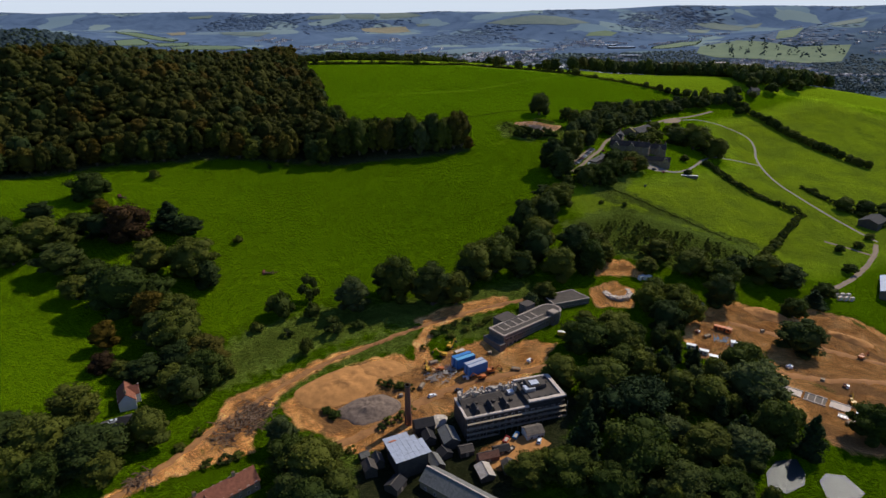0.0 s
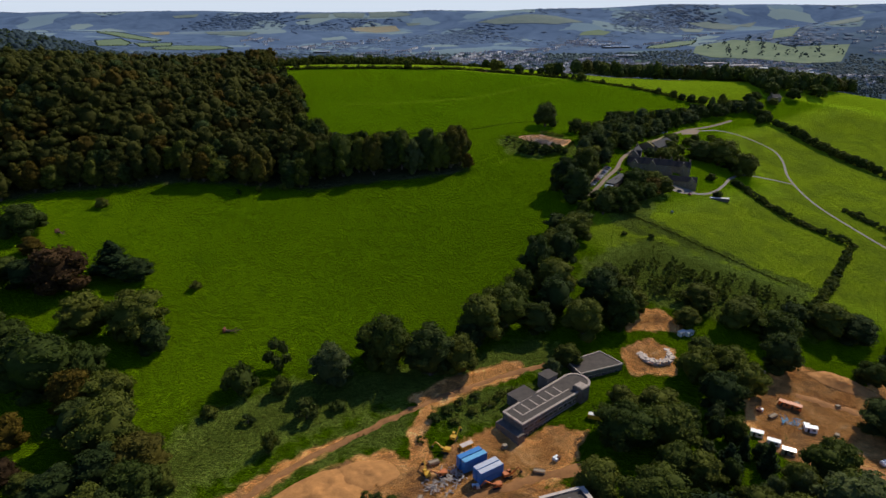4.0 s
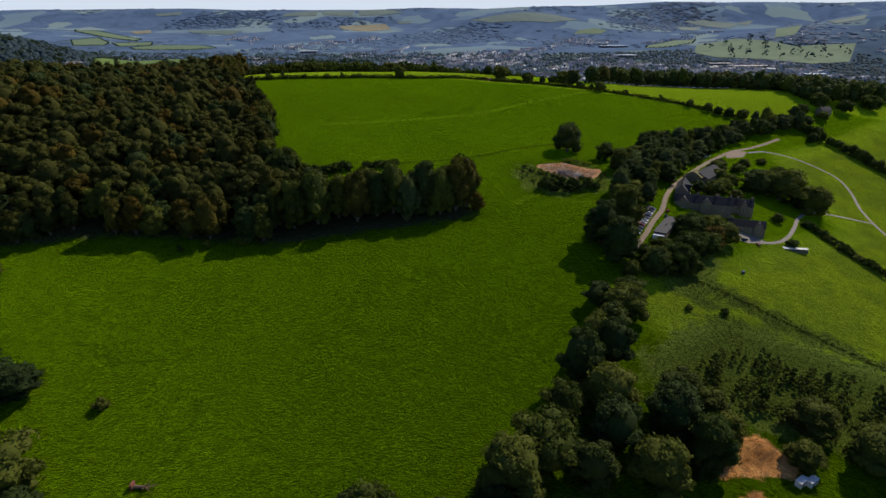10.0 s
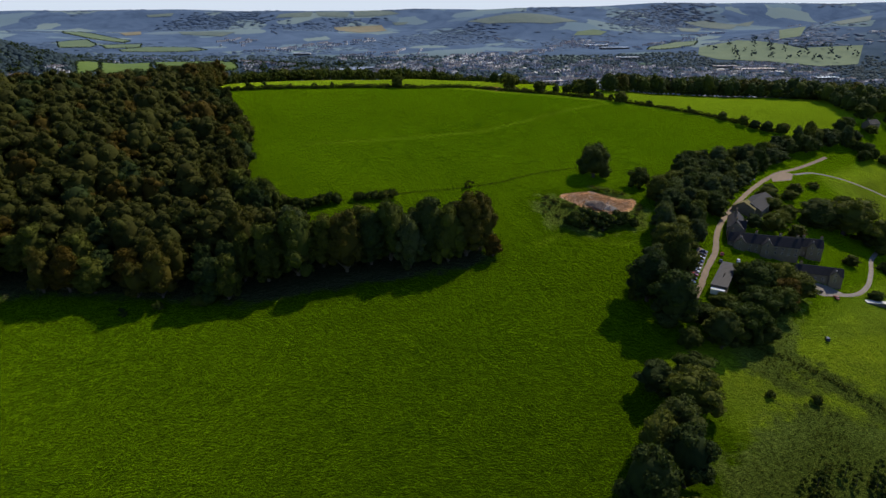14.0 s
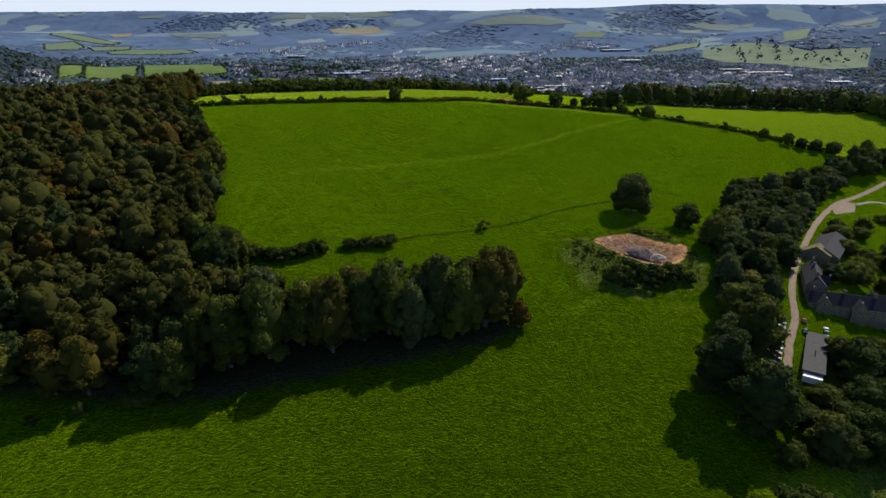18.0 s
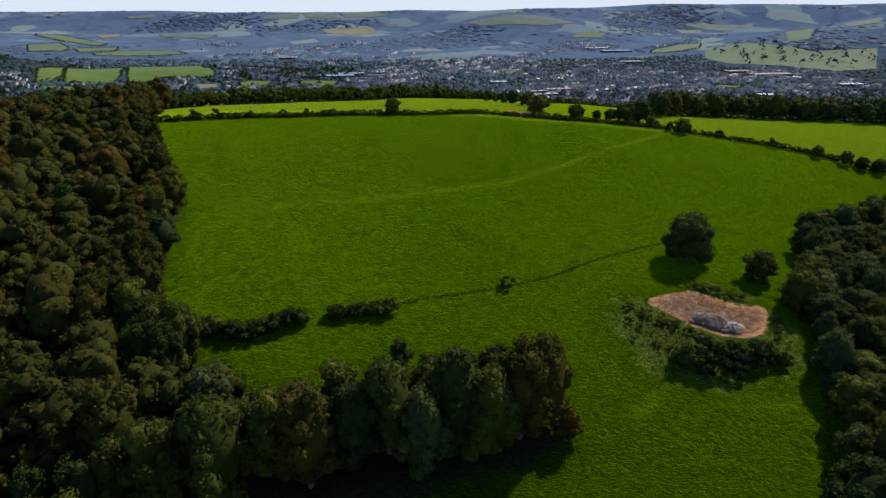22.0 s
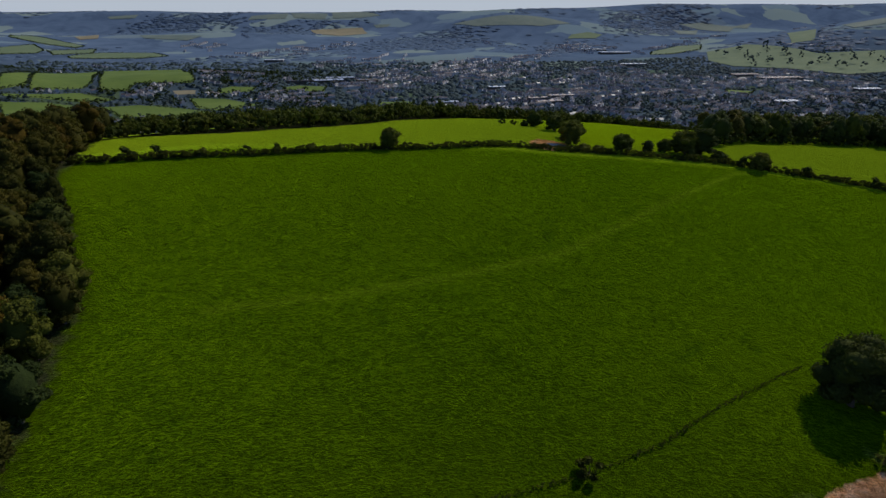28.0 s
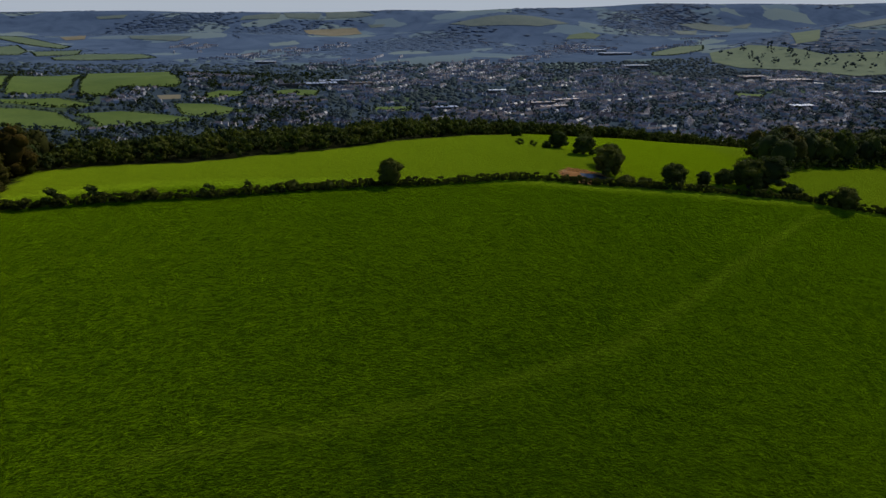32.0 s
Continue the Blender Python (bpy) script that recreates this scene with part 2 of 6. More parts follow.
    sand = ramp(nt, noise_node(nt, 0.35, 6, 0.7, p, 0.6), [(0.34, (0.11, 0.058, 0.030)), (0.5, (0.29, 0.165, 0.090)), (0.66, (0.50, 0.36, 0.25))])
    soil = mixc(nt, mask(nt, "sand"), soil, sand)
    bare = maths(nt, "ADD", mask(nt, "soil"), maths(nt, "MULTIPLY", edge, 0.7))
    c = mixc(nt, ramp(nt, bare, [(0.42, (0, 0, 0)), (0.56, (1, 1, 1))]), c, soil)
    # valley floor and far slopes: woods, gardens and a patchwork of small fields, haze painted in
    warp = nt.nodes.new("ShaderNodeVectorMath")
    warp.operation = "MULTIPLY_ADD"
    shift = nt.nodes.new("ShaderNodeTexNoise")
    shift.inputs["Scale"].default_value, shift.inputs["Detail"].default_value = 0.006, 3.0
    link(nt, p, shift.inputs["Vector"])
    link(nt, shift.outputs["Color"], warp.inputs[0])
    warp.inputs[1].default_value = (150, 150, 0)
    link(nt, p, warp.inputs[2])
    plots = nt.nodes.new("ShaderNodeTexVoronoi")
    plots.inputs["Scale"].default_value = 0.0052
    link(nt, warp.outputs[0], plots.inputs["Vector"])
    pick = nt.nodes.new("ShaderNodeSeparateColor")
    link(nt, plots.outputs["Color"], pick.inputs[0])
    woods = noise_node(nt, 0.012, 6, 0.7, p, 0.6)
    # the ramp's blue-grey cast is distance haze mixed into the ground colour
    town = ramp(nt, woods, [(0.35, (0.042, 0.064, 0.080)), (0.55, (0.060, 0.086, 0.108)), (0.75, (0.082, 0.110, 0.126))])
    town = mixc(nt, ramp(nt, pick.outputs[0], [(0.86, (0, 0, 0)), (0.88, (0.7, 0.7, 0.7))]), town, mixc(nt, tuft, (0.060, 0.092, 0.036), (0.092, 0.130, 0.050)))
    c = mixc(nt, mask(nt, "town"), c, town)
    # far hillsides and their plots: blue aerial haze is put into the base colour
    hazed_slopes = ramp(nt, noise_node(nt, 0.006, 6, 0.68, p, 0.8), [(0.35, (0.072, 0.108, 0.166)), (0.5, (0.094, 0.138, 0.208)), (0.65, (0.112, 0.160, 0.234))])
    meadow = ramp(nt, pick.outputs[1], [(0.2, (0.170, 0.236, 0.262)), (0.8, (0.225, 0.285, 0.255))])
    hazed_slopes = mixc(nt, ramp(nt, pick.outputs[0], [(0.70, (0, 0, 0)), (0.73, (0.8, 0.8, 0.8))]), hazed_slopes, meadow)
    c = mixc(nt, mask(nt, "far_haze"), c, hazed_slopes)
    c = mixc(nt, mask(nt, "hanger"), c, ramp(nt, woods, [(0.3, (0.022, 0.034, 0.030)), (0.7, (0.048, 0.064, 0.052))]))
    smooth = maths(nt, "MAXIMUM", mask(nt, "town"), mask(nt, "far_haze"))
    short = mask(nt, "soil")
    for other in ("pale", "ripe", "dry", "rough", "litter_shade", "town"):
        short = maths(nt, "MAXIMUM", short, mask(nt, other))
    link(nt, mixc(nt, 1.0, c, mixc(nt, short, (0.38, 0.38, 0.38), (1.0, 1.0, 1.0)), "MULTIPLY"), b.inputs["Base Color"])
    b.inputs["Roughness"].default_value = 0.95
    b.inputs["Specular IOR Level"].default_value = 0.0
    # blades stand up: they catch the light when seen along the slope
    link(nt, maths(nt, "SUBTRACT", 1.0, smooth), b.inputs["Sheen Weight"])
    b.inputs["Sheen Roughness"].default_value = 0.27
    link(nt, mixc(nt, 1.0, c, mixc(nt, short, (18.0, 18.0, 18.0), (3.6, 3.6, 3.6)), "MULTIPLY"), b.inputs["Sheen Tint"])
    lumps = maths(nt, "ADD", maths(nt, "MULTIPLY", tuft, 0.8), maths(nt, "MULTIPLY", fine, 1.05))
    bump(nt, b, lumps, maths(nt, "SUBTRACT", 1.0, maths(nt, "MULTIPLY", smooth, 0.95)), 1.0)
    gloss = nt.nodes.new("ShaderNodeBsdfAnisotropic")
    gloss.inputs["Roughness"].default_value = 0.72
    link(nt, mixc(nt, smooth, mixc(nt, 1.0, c, mixc(nt, short, (1.3, 1.3, 1.3), (0.06, 0.06, 0.06)), "MULTIPLY"), (0.0, 0.0, 0.0)), gloss.inputs["Color"])
    link(nt, b.inputs["Normal"].links[0].from_socket, gloss.inputs["Normal"])
    both = nt.nodes.new("ShaderNodeAddShader")
    link(nt, b.outputs[0], both.inputs[0])
    link(nt, gloss.outputs[0], both.inputs[1])
    link(nt, both.outputs[0], nt.nodes["Material Output"].inputs["Surface"])
    return m


GROUND = ground_material()
ASPHALT = plain("asphalt", (0.075, 0.07, 0.066), 0.9, scale=0.6)
GRAVEL = plain("pale_gravel", (0.23, 0.17, 0.115), 0.95, scale=0.4, bumpy=0.4)
LANE = plain("lane_tarmac", (0.22, 0.185, 0.145), 0.9, scale=0.4)

# ---- object helpers ----
def mesh_of(bm, name="part"):
    me = bpy.data.meshes.new(name)
    bm.to_mesh(me)
    bm.free()
    return me


def part(name, bm, mat, parent=None, label=""):
    me = bm if isinstance(bm, bpy.types.Mesh) else mesh_of(bm, name)
    if mat is not None and not me.materials:
        me.materials.append(mat)
    ob = new(name, me)
    ob.parent = parent
    return tagged(ob, label)


def thing(name, m, label, category, group="", kind=""):
    e = new(name)
    e.empty_display_size = 0.5
    e.matrix_world = m
    return tagged(e, label, category, group, kind)


def raw_mesh(name, verts, faces, mat=None):
    me = bpy.data.meshes.new(name)
    me.from_pydata(verts if isinstance(verts, list) else verts.tolist(), [], faces if isinstance(faces, list) else faces.tolist())
    me.update()
    if mat:
        me.materials.append(mat)
    return me


# ---- ground sheet ----
def inside(poly, x, y, soft):
    """1 inside a polygon, 0 outside, easing over soft metres at its edge."""
    px = np.array(poly, float)
    d = np.full(x.shape, 1e9)
    odd = np.zeros(x.shape, bool)
    for (x0, y0), (x1, y1) in zip(px, np.roll(px, -1, 0)):
        ex, ey = x1 - x0, y1 - y0
        t = np.clip(((x - x0) * ex + (y - y0) * ey) / (ex * ex + ey * ey), 0, 1)
        d = np.minimum(d, np.hypot(x - x0 - t * ex, y - y0 - t * ey))
        cross = (y0 > y) != (y1 > y)
        with np.errstate(divide="ignore", invalid="ignore"):
            odd ^= cross & (x < (y - y0) * ex / (ey if ey else 1e-9) + x0)
    return np.clip(0.5 + np.where(odd, d, -d) / soft * 0.5, 0, 1)


SOIL = [
    [(-150, 150), (-118, 182), (-101, 203), (-95, 224), (-95, 240), (-80, 251), (-59, 269), (-37, 283), (-35, 279), (-55, 264), (-69, 248), (-76, 231), (-78, 218), (-75, 206), (-97, 192), (-111, 183), (-136, 150)],
    [(-69, 237), (-56, 255), (-35, 269), (-18, 275), (-8, 270), (-8, 289), (0, 301), (5, 299), (-2, 284), (3, 266), (9, 277), (28, 287), (34, 291), (42, 279), (53, 288), (69, 283), (54, 259), (40, 256), (58, 252), (60, 240), (18, 236), (5, 231), (-6, 222), (-15, 212), (-29, 207), (-49, 208), (-40, 215), (-51, 220), (-61, 221)],
    [(-10, 305), (10, 319), (42, 333), (50, 330), (44, 320), (23, 311), (3, 299)],
    [(20, 206), (29, 213), (46, 212), (46, 200), (32, 195), (18, 196)],
    [(100, 339), (118, 350), (130, 340), (123, 322), (100, 322)],
    [(141, 290), (153, 310), (187, 332), (199, 326), (211, 313), (236, 328), (260, 318), (290, 262), (290, 190), (220, 172), (185, 192), (171, 194), (163, 208), (167, 235), (177, 260), (160, 262), (148, 261)],
    [(117, 375), (135, 374), (143, 356), (108, 355)],
    [(74, 883), (82, 890), (95, 882), (98, 873), (96, 866), (85, 859), (76, 860), (72, 868)],
]
PIT = [(87, 617), (94, 621), (112, 626), (116, 622), (127, 613), (137, 615), (133, 604), (125, 596), (118, 594), (112, 595), (103, 600), (99, 603), (90, 615)]
WOOD_LEFT = [(-620, 400), (-330, 462), (-258, 502), (-170, 522), (-82, 518), (-30, 530), (36, 548), (34, 562), (-20, 566), (-60, 574), (-104, 602), (-112, 650), (-120, 700),
             (-146, 752), (-170, 790), (-176, 832), (-200, 930), (-330, 1000), (-700, 960)]
# dark earth about the mill, its shade put into the ground colour
MILL_SHADE_GROUND = [(-34, 188), (-24, 214), (-6, 224), (8, 236), (30, 248), (62, 252), (70, 236), (62, 214), (50, 196), (30, 178), (0, 168), (-20, 172)]
BROW_WOOD = [(-200, 900), (-150, 898), (-113, 893), (-62, 926), (-8, 972), (31, 1012), (100, 1085), (250, 1134), (400, 1152), (700, 1120), (700, 1290), (60, 1290), (20, 1100), (-40, 1030), (-100, 975), (-180, 960), (-300, 985), (-330, 940)]
DRY = [[(124, 436), (112, 470), (150, 480), (186, 494), (236, 526), (300, 556), (330, 700), (520, 800), (760, 700), (640, 380), (330, 396), (262, 370), (200, 420)]]
ROUGH = [[(-90, 240), (-72, 256), (-40, 284), (-10, 302), (-4, 290), (-16, 278), (-36, 272), (-58, 258), (-72, 238)], [(-66, 200), (-60, 216), (-44, 212), (-30, 205), (-14, 210), (-20, 196), (-44, 196)], [(-120, 250), (-100, 300), (-60, 320), (0, 330), (60, 350), (80, 330), (30, 322), (-20, 300), (-60, 282), (-100, 245)], [(100, 420), (150, 452), (236, 396), (210, 352), (150, 372), (100, 392)],
         [(0, 300), (10, 288), (36, 292), (64, 302), (56, 316), (30, 312)], [(150, 452), (170, 490), (188, 520), (168, 524), (140, 500), (134, 470)],
         [(140, 478), (164, 477), (178, 462), (194, 442), (242, 402), (236, 394), (186, 432), (168, 452), (150, 468)], [(160, 449), (163, 443), (155, 427), (151, 413), (128, 409), (120, 409), (134, 422)],
         [(70, 606), (80, 617), (90, 614), (99, 602), (110, 594), (122, 594), (124, 582), (96, 572), (76, 580)], [(113, 628), (129, 619), (127, 614), (117, 623)], [(134, 604), (126, 594), (124, 578), (130, 578), (138, 600)]]


RIPE = [(104, 866), (110, 905), (100, 940), (96, 1000), (110, 1090), (250, 1120), (215, 965), (192, 890), (180, 868), (140, 872)]
TOP_FIELD = [(182, 845), (209, 834), (256, 823), (297, 803), (337, 785), (405, 798), (417, 845), (412, 878), (380, 902), (290, 930), (232, 912), (190, 885)]
TRAILS = [[(221, 834), (181, 829), (123, 787), (57, 739), (8, 720), (-31, 709), (-79, 701)], [(64, 560), (84, 574), (110, 560), (138, 566), (140, 606)], [(-60, 290), (-20, 304), (20, 322)]]


def near_line(points, x, y, half):
    """1 on a line, easing to 0 at half a width beside it."""
    d = np.full(x.shape, 1e9)
    for (x0, y0), (x1, y1) in zip(points, points[1:]):
        ex, ey = x1 - x0, y1 - y0
        t = np.clip(((x - x0) * ex + (y - y0) * ey) / (ex * ex + ey * ey), 0, 1)
        d = np.minimum(d, np.hypot(x - x0 - t * ex, y - y0 - t * ey))
    return np.clip(1.6 - d / half, 0, 1)


def graded(v, mid, half, fine, growth, limit):
    """Grid lines that are fine near mid and coarsen outwards."""
    out = [mid]
    for sign in (1, -1):
        at, step = mid, fine
        line = []
        while abs(at - mid) < limit:
            if abs(at - mid) > half:
                step = min(step * growth, 42.0)
            at += sign * step
            line.append(at)
        out += line
    return np.array(sorted(out))


def build_ground():
    xs = graded(0, 40, 330, 3.2, 1.06, 4600)
    ys = np.concatenate([np.arange(-400, 120, 40), np.arange(120, 700, 3.2), np.arange(700, 900, 3.6), np.arange(900, 1170, 6), np.arange(1170, 2000, 18), np.arange(2000, 5300, 32)])
    X, Y = np.meshgrid(xs, ys)
    x, y = X.ravel(), Y.ravel()
    z = heights(x, y)
    soil = np.max([inside(p, x, y, 7) for p in SOIL] + [inside(PIT, x, y, 4)], axis=0)
    z -= 3.2 * inside(PIT, x, y, 7) ** 2
    z += 0.35 * soil * np.sin(x * 0.9 + 0.3 * y) * np.sin(y * 0.7 - 0.2 * x)
    me = bpy.data.meshes.new("ground")
    nx, ny = len(xs), len(ys)
    me.vertices.add(nx * ny)
    me.vertices.foreach_set("co", np.stack([x, y, z], 1).ravel().astype(np.float32))
    idx = np.arange(nx * ny).reshape(ny, nx)
    quads = np.stack([idx[:-1, :-1], idx[:-1, 1:], idx[1:, 1:], idx[1:, :-1]], -1).reshape(-1, 4)
    n = len(quads)
    me.loops.add(n * 4)
    me.loops.foreach_set("vertex_index", quads.ravel().astype(np.int32))
    me.polygons.add(n)
    me.polygons.foreach_set("loop_start", np.arange(0, n * 4, 4, dtype=np.int32))
    me.polygons.foreach_set("use_smooth", np.ones(n, bool))
    me.update(calc_edges=True)
    layers = {
        "soil": soil,
        "dry": np.max([inside(p, x, y, 14) for p in DRY], axis=0),
        "rough": np.max([inside(p, x, y, 14) for p in ROUGH], axis=0),
        "litter_shade": np.max([inside(f, x, y, 12) for f in (WOOD_LEFT, BROW_WOOD, MILL_SHADE_GROUND)], axis=0),
        "pale": np.maximum(ease(852, 872, y + 0.12 * np.abs(x - 20)) * (1 - ease(1290, 1330, y)), inside(TOP_FIELD, x, y, 6)),
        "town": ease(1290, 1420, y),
        "sand": inside(PIT, x, y, 8),
        "hanger": ease(0.16, 0.34, hill(x, y, -1250, 1980, 330, 380, 1.0)),
        "far_haze": ease(2300, 3300, y),
        "ripe": inside(RIPE, x, y, 8),
        "trail": np.max([near_line(t, x, y, 1.8) for t in TRAILS], axis=0),
    }
    for key, v in layers.items():
        me.attributes.new(key, "FLOAT", "POINT").data.foreach_set("value", v.astype(np.float32))
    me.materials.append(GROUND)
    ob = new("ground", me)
    return tagged(ob, "rolling green pasture falling to a wide valley", "ground", kind="structure")


build_ground()

# ---- trees ----
def ico_data(sub):
    bm = bmesh.new()
    bmesh.ops.create_icosphere(bm, subdivisions=sub, radius=1)
    bm.verts.ensure_lookup_table()
    v = np.array([p.co[:] for p in bm.verts])
    f = np.array([[q.index for q in t.verts] for t in bm.faces])
    bm.free()
    return v, f


ICO1, ICO2 = ico_data(1), ico_data(2)


def lumpy(rng, v, amount):
    k = rng.normal(size=(3, 3)) * 1.6
    ph = rng.uniform(0, 6.3, 3)
    return v * (1 + amount * np.sin(v @ k + ph).mean(1, keepdims=True) * 1.6 + rng.normal(size=(len(v), 1)) * amount * 0.35)


def cards(rng, centre, normal, size):
    """Small bent leaf clumps: three-cornered pairs lying along the crown's skin."""
    n = len(centre)
    nm = normal + rng.normal(size=(n, 3)) * 0.7
    nm /= np.linalg.norm(nm, axis=1, keepdims=True)
    a = np.cross(nm, rng.normal(size=(n, 3)))
    a /= np.linalg.norm(a, axis=1, keepdims=True)
    b = np.cross(nm, a)
    s = (size * rng.uniform(0.55, 1.25, n))[:, None]
    q = np.stack([centre - a * s, centre - b * s * 0.62 + nm * s * 0.15, centre + a * s * rng.uniform(0.7, 1.1, (n, 1)), centre + b * s * 0.62 + nm * s * rng.uniform(-0.2, 0.3, (n, 1))], 1)
    return q.reshape(-1, 3), np.arange(n * 4).reshape(n, 4)


def crown_arrays(seed, tall, wide, low, lobes, per_lobe, leaf_size, style="broad", sub=2, core=0.78):
    """Vertices, triangles and quads of a crown whose foot is at the origin's tree base."""
    rng = np.random.default_rng(seed)
    V, T, Q = [], [], []
    count = 0
    ch = tall - low
    if style == "broad" and lobes > 8:
        v = lumpy(rng, ICO2[0], 0.1)
        V.append(np.array([0, 0, low + ch * 0.48]) + v * np.array([wide * 0.62, wide * 0.62, ch * 0.42]))
        T.append(ICO2[1])
        count = len(v)
    for k in range(lobes):
        if style == "cone":
            u = (k + 0.5) / lobes
            r = wide * (1 - u) ** 0.85 * 0.62 + 0.25
            ang = k * 2.4 + rng.uniform(-0.4, 0.4)
            c = np.array([math.cos(ang) * r * 0.55, math.sin(ang) * r * 0.55, low + ch * u])
            rad = np.array([r, r, ch / lobes * 1.7 + r * 0.25])
        elif style == "spread":
            ang, u = k * 2.4 + rng.uniform(-0.5, 0.5), math.sqrt((k + 0.5) / lobes)
            c = np.array([math.cos(ang) * wide * 0.68 * u, math.sin(ang) * wide * 0.68 * u, low + ch * (0.38 + 0.34 * (1 - u * u) + rng.uniform(-0.12, 0.16))])
            r = wide * rng.uniform(0.26, 0.42)
            rad = np.array([r, r, min(r * 0.8, ch * 0.3)])
        else:
            ang, u = k * 2.4 + rng.uniform(-0.7, 0.7), (k + 0.5) / lobes
            lean = math.sin(math.pi * (0.20 + 0.76 * u)) ** 0.7 * rng.uniform(0.72, 1.08)
            c = np.array([math.cos(ang) * wide * 0.70 * lean, math.sin(ang) * wide * 0.70 * lean, low + ch * (0.10 + 0.78 * u) + rng.uniform(-0.05, 0.05) * ch])
            r = wide * rng.uniform(0.18, 0.36)
            rad = np.array([r, r, r * rng.uniform(0.8, 1.15)])
        base_v, base_f = ICO1 if sub == 1 else ICO2
        v = lumpy(rng, base_v, 0.2)
        V.append(c + v * rad * core)
        T.append(base_f + count)
        count += len(v)
        if per_lobe:
            d = rng.normal(size=(per_lobe, 3))
            d[:, 2] = np.abs(d[:, 2]) * 0.9 + d[:, 2] * 0.35
            d /= np.linalg.norm(d, axis=1, keepdims=True)
            centre = c + d * rad * rng.uniform(0.82, 1.16, (per_lobe, 1))
            qv, qf = cards(rng, centre, d, leaf_size)
            V.append(qv)
            Q.append(qf + count)
            count += len(qv)
    return np.concatenate(V), np.concatenate(T), (np.concatenate(Q) if Q else np.zeros((0, 4), int))


def arrays_mesh(name, V, T, Q, mat):
    me = bpy.data.meshes.new(name)
    me.vertices.add(len(V))
    me.vertices.foreach_set("co", V.astype(np.float32).ravel())
    nl = len(T) * 3 + len(Q) * 4
    me.loops.add(nl)
    me.loops.foreach_set("vertex_index", np.concatenate([T.ravel(), Q.ravel()]).astype(np.int32))
    me.polygons.add(len(T) + len(Q))
    starts = np.concatenate([np.arange(len(T)) * 3, len(T) * 3 + np.arange(len(Q)) * 4])
    me.polygons.foreach_set("loop_start", starts.astype(np.int32))
    me.update(calc_edges=True)
    me.materials.append(mat)
    return me


def trunk_mesh(seed, tall, thick, limbs, reach, low):
    """A tapered, slightly bent trunk with limbs that leave it upwards."""
    rng = np.random.default_rng(seed)
    V, F = [], []

    def tube(points, radii, sides=6):
        start = len(V)
        for p, r in zip(points, radii):
            for s in range(sides):
                a = 2 * math.pi * s / sides
                V.append((p[0] + math.cos(a) * r, p[1] + math.sin(a) * r, p[2]))
        for k in range(len(points) - 1):
            for s in range(sides):
                a, b = start + k * sides + s, start + k * sides + (s + 1) % sides
                F.append((a, b, b + sides, a + sides))

    bend = rng.uniform(-0.04, 0.04, 2)
    hs = [-0.6, 0.25, 0.12 * tall, 0.4 * tall, 0.72 * tall]
    pts = [(bend[0] * h * h / tall, bend[1] * h * h / tall, h) for h in hs]
    tube(pts, [thick * 1.7, thick * 1.15, thick * 0.9, thick * 0.6, thick * 0.15], 8)
    for k in range(limbs):
        a = k * 2.4 + rng.uniform(-0.4, 0.4)
        z0 = low * rng.uniform(0.6, 1.5)
        z1 = z0 + reach * rng.uniform(0.5, 0.9)
        r = reach * rng.uniform(0.6, 0.95)
        mid = (math.cos(a) * r * 0.45, math.sin(a) * r * 0.45, (z0 + z1) / 2 - 0.2)
        tube([(0, 0, z0), mid, (math.cos(a) * r, math.sin(a) * r, z1)], [thick * 0.42, thick * 0.28, thick * 0.08], 5)
    return raw_mesh("trunk", V, F, BARK)


def tree_kind(name, label, category, seed, tall, wide, low, lobes, per_lobe, leaf_size, mat, style="broad", limbs=6, sub=2):
    """Builds one tree to be copied, with its height and crown radius."""
    e = thing(name, pose(0, -300, -80), label, category)
    part("crown", arrays_mesh("crown", *crown_arrays(seed, tall, wide, low, lobes, per_lobe, leaf_size, style, sub), mat), None, e)
    part("trunk", trunk_mesh(seed, tall, wide * 0.07 if style != "cone" else wide * 0.08, limbs, wide * 0.8, low), None, e)
    return e, tall, wide


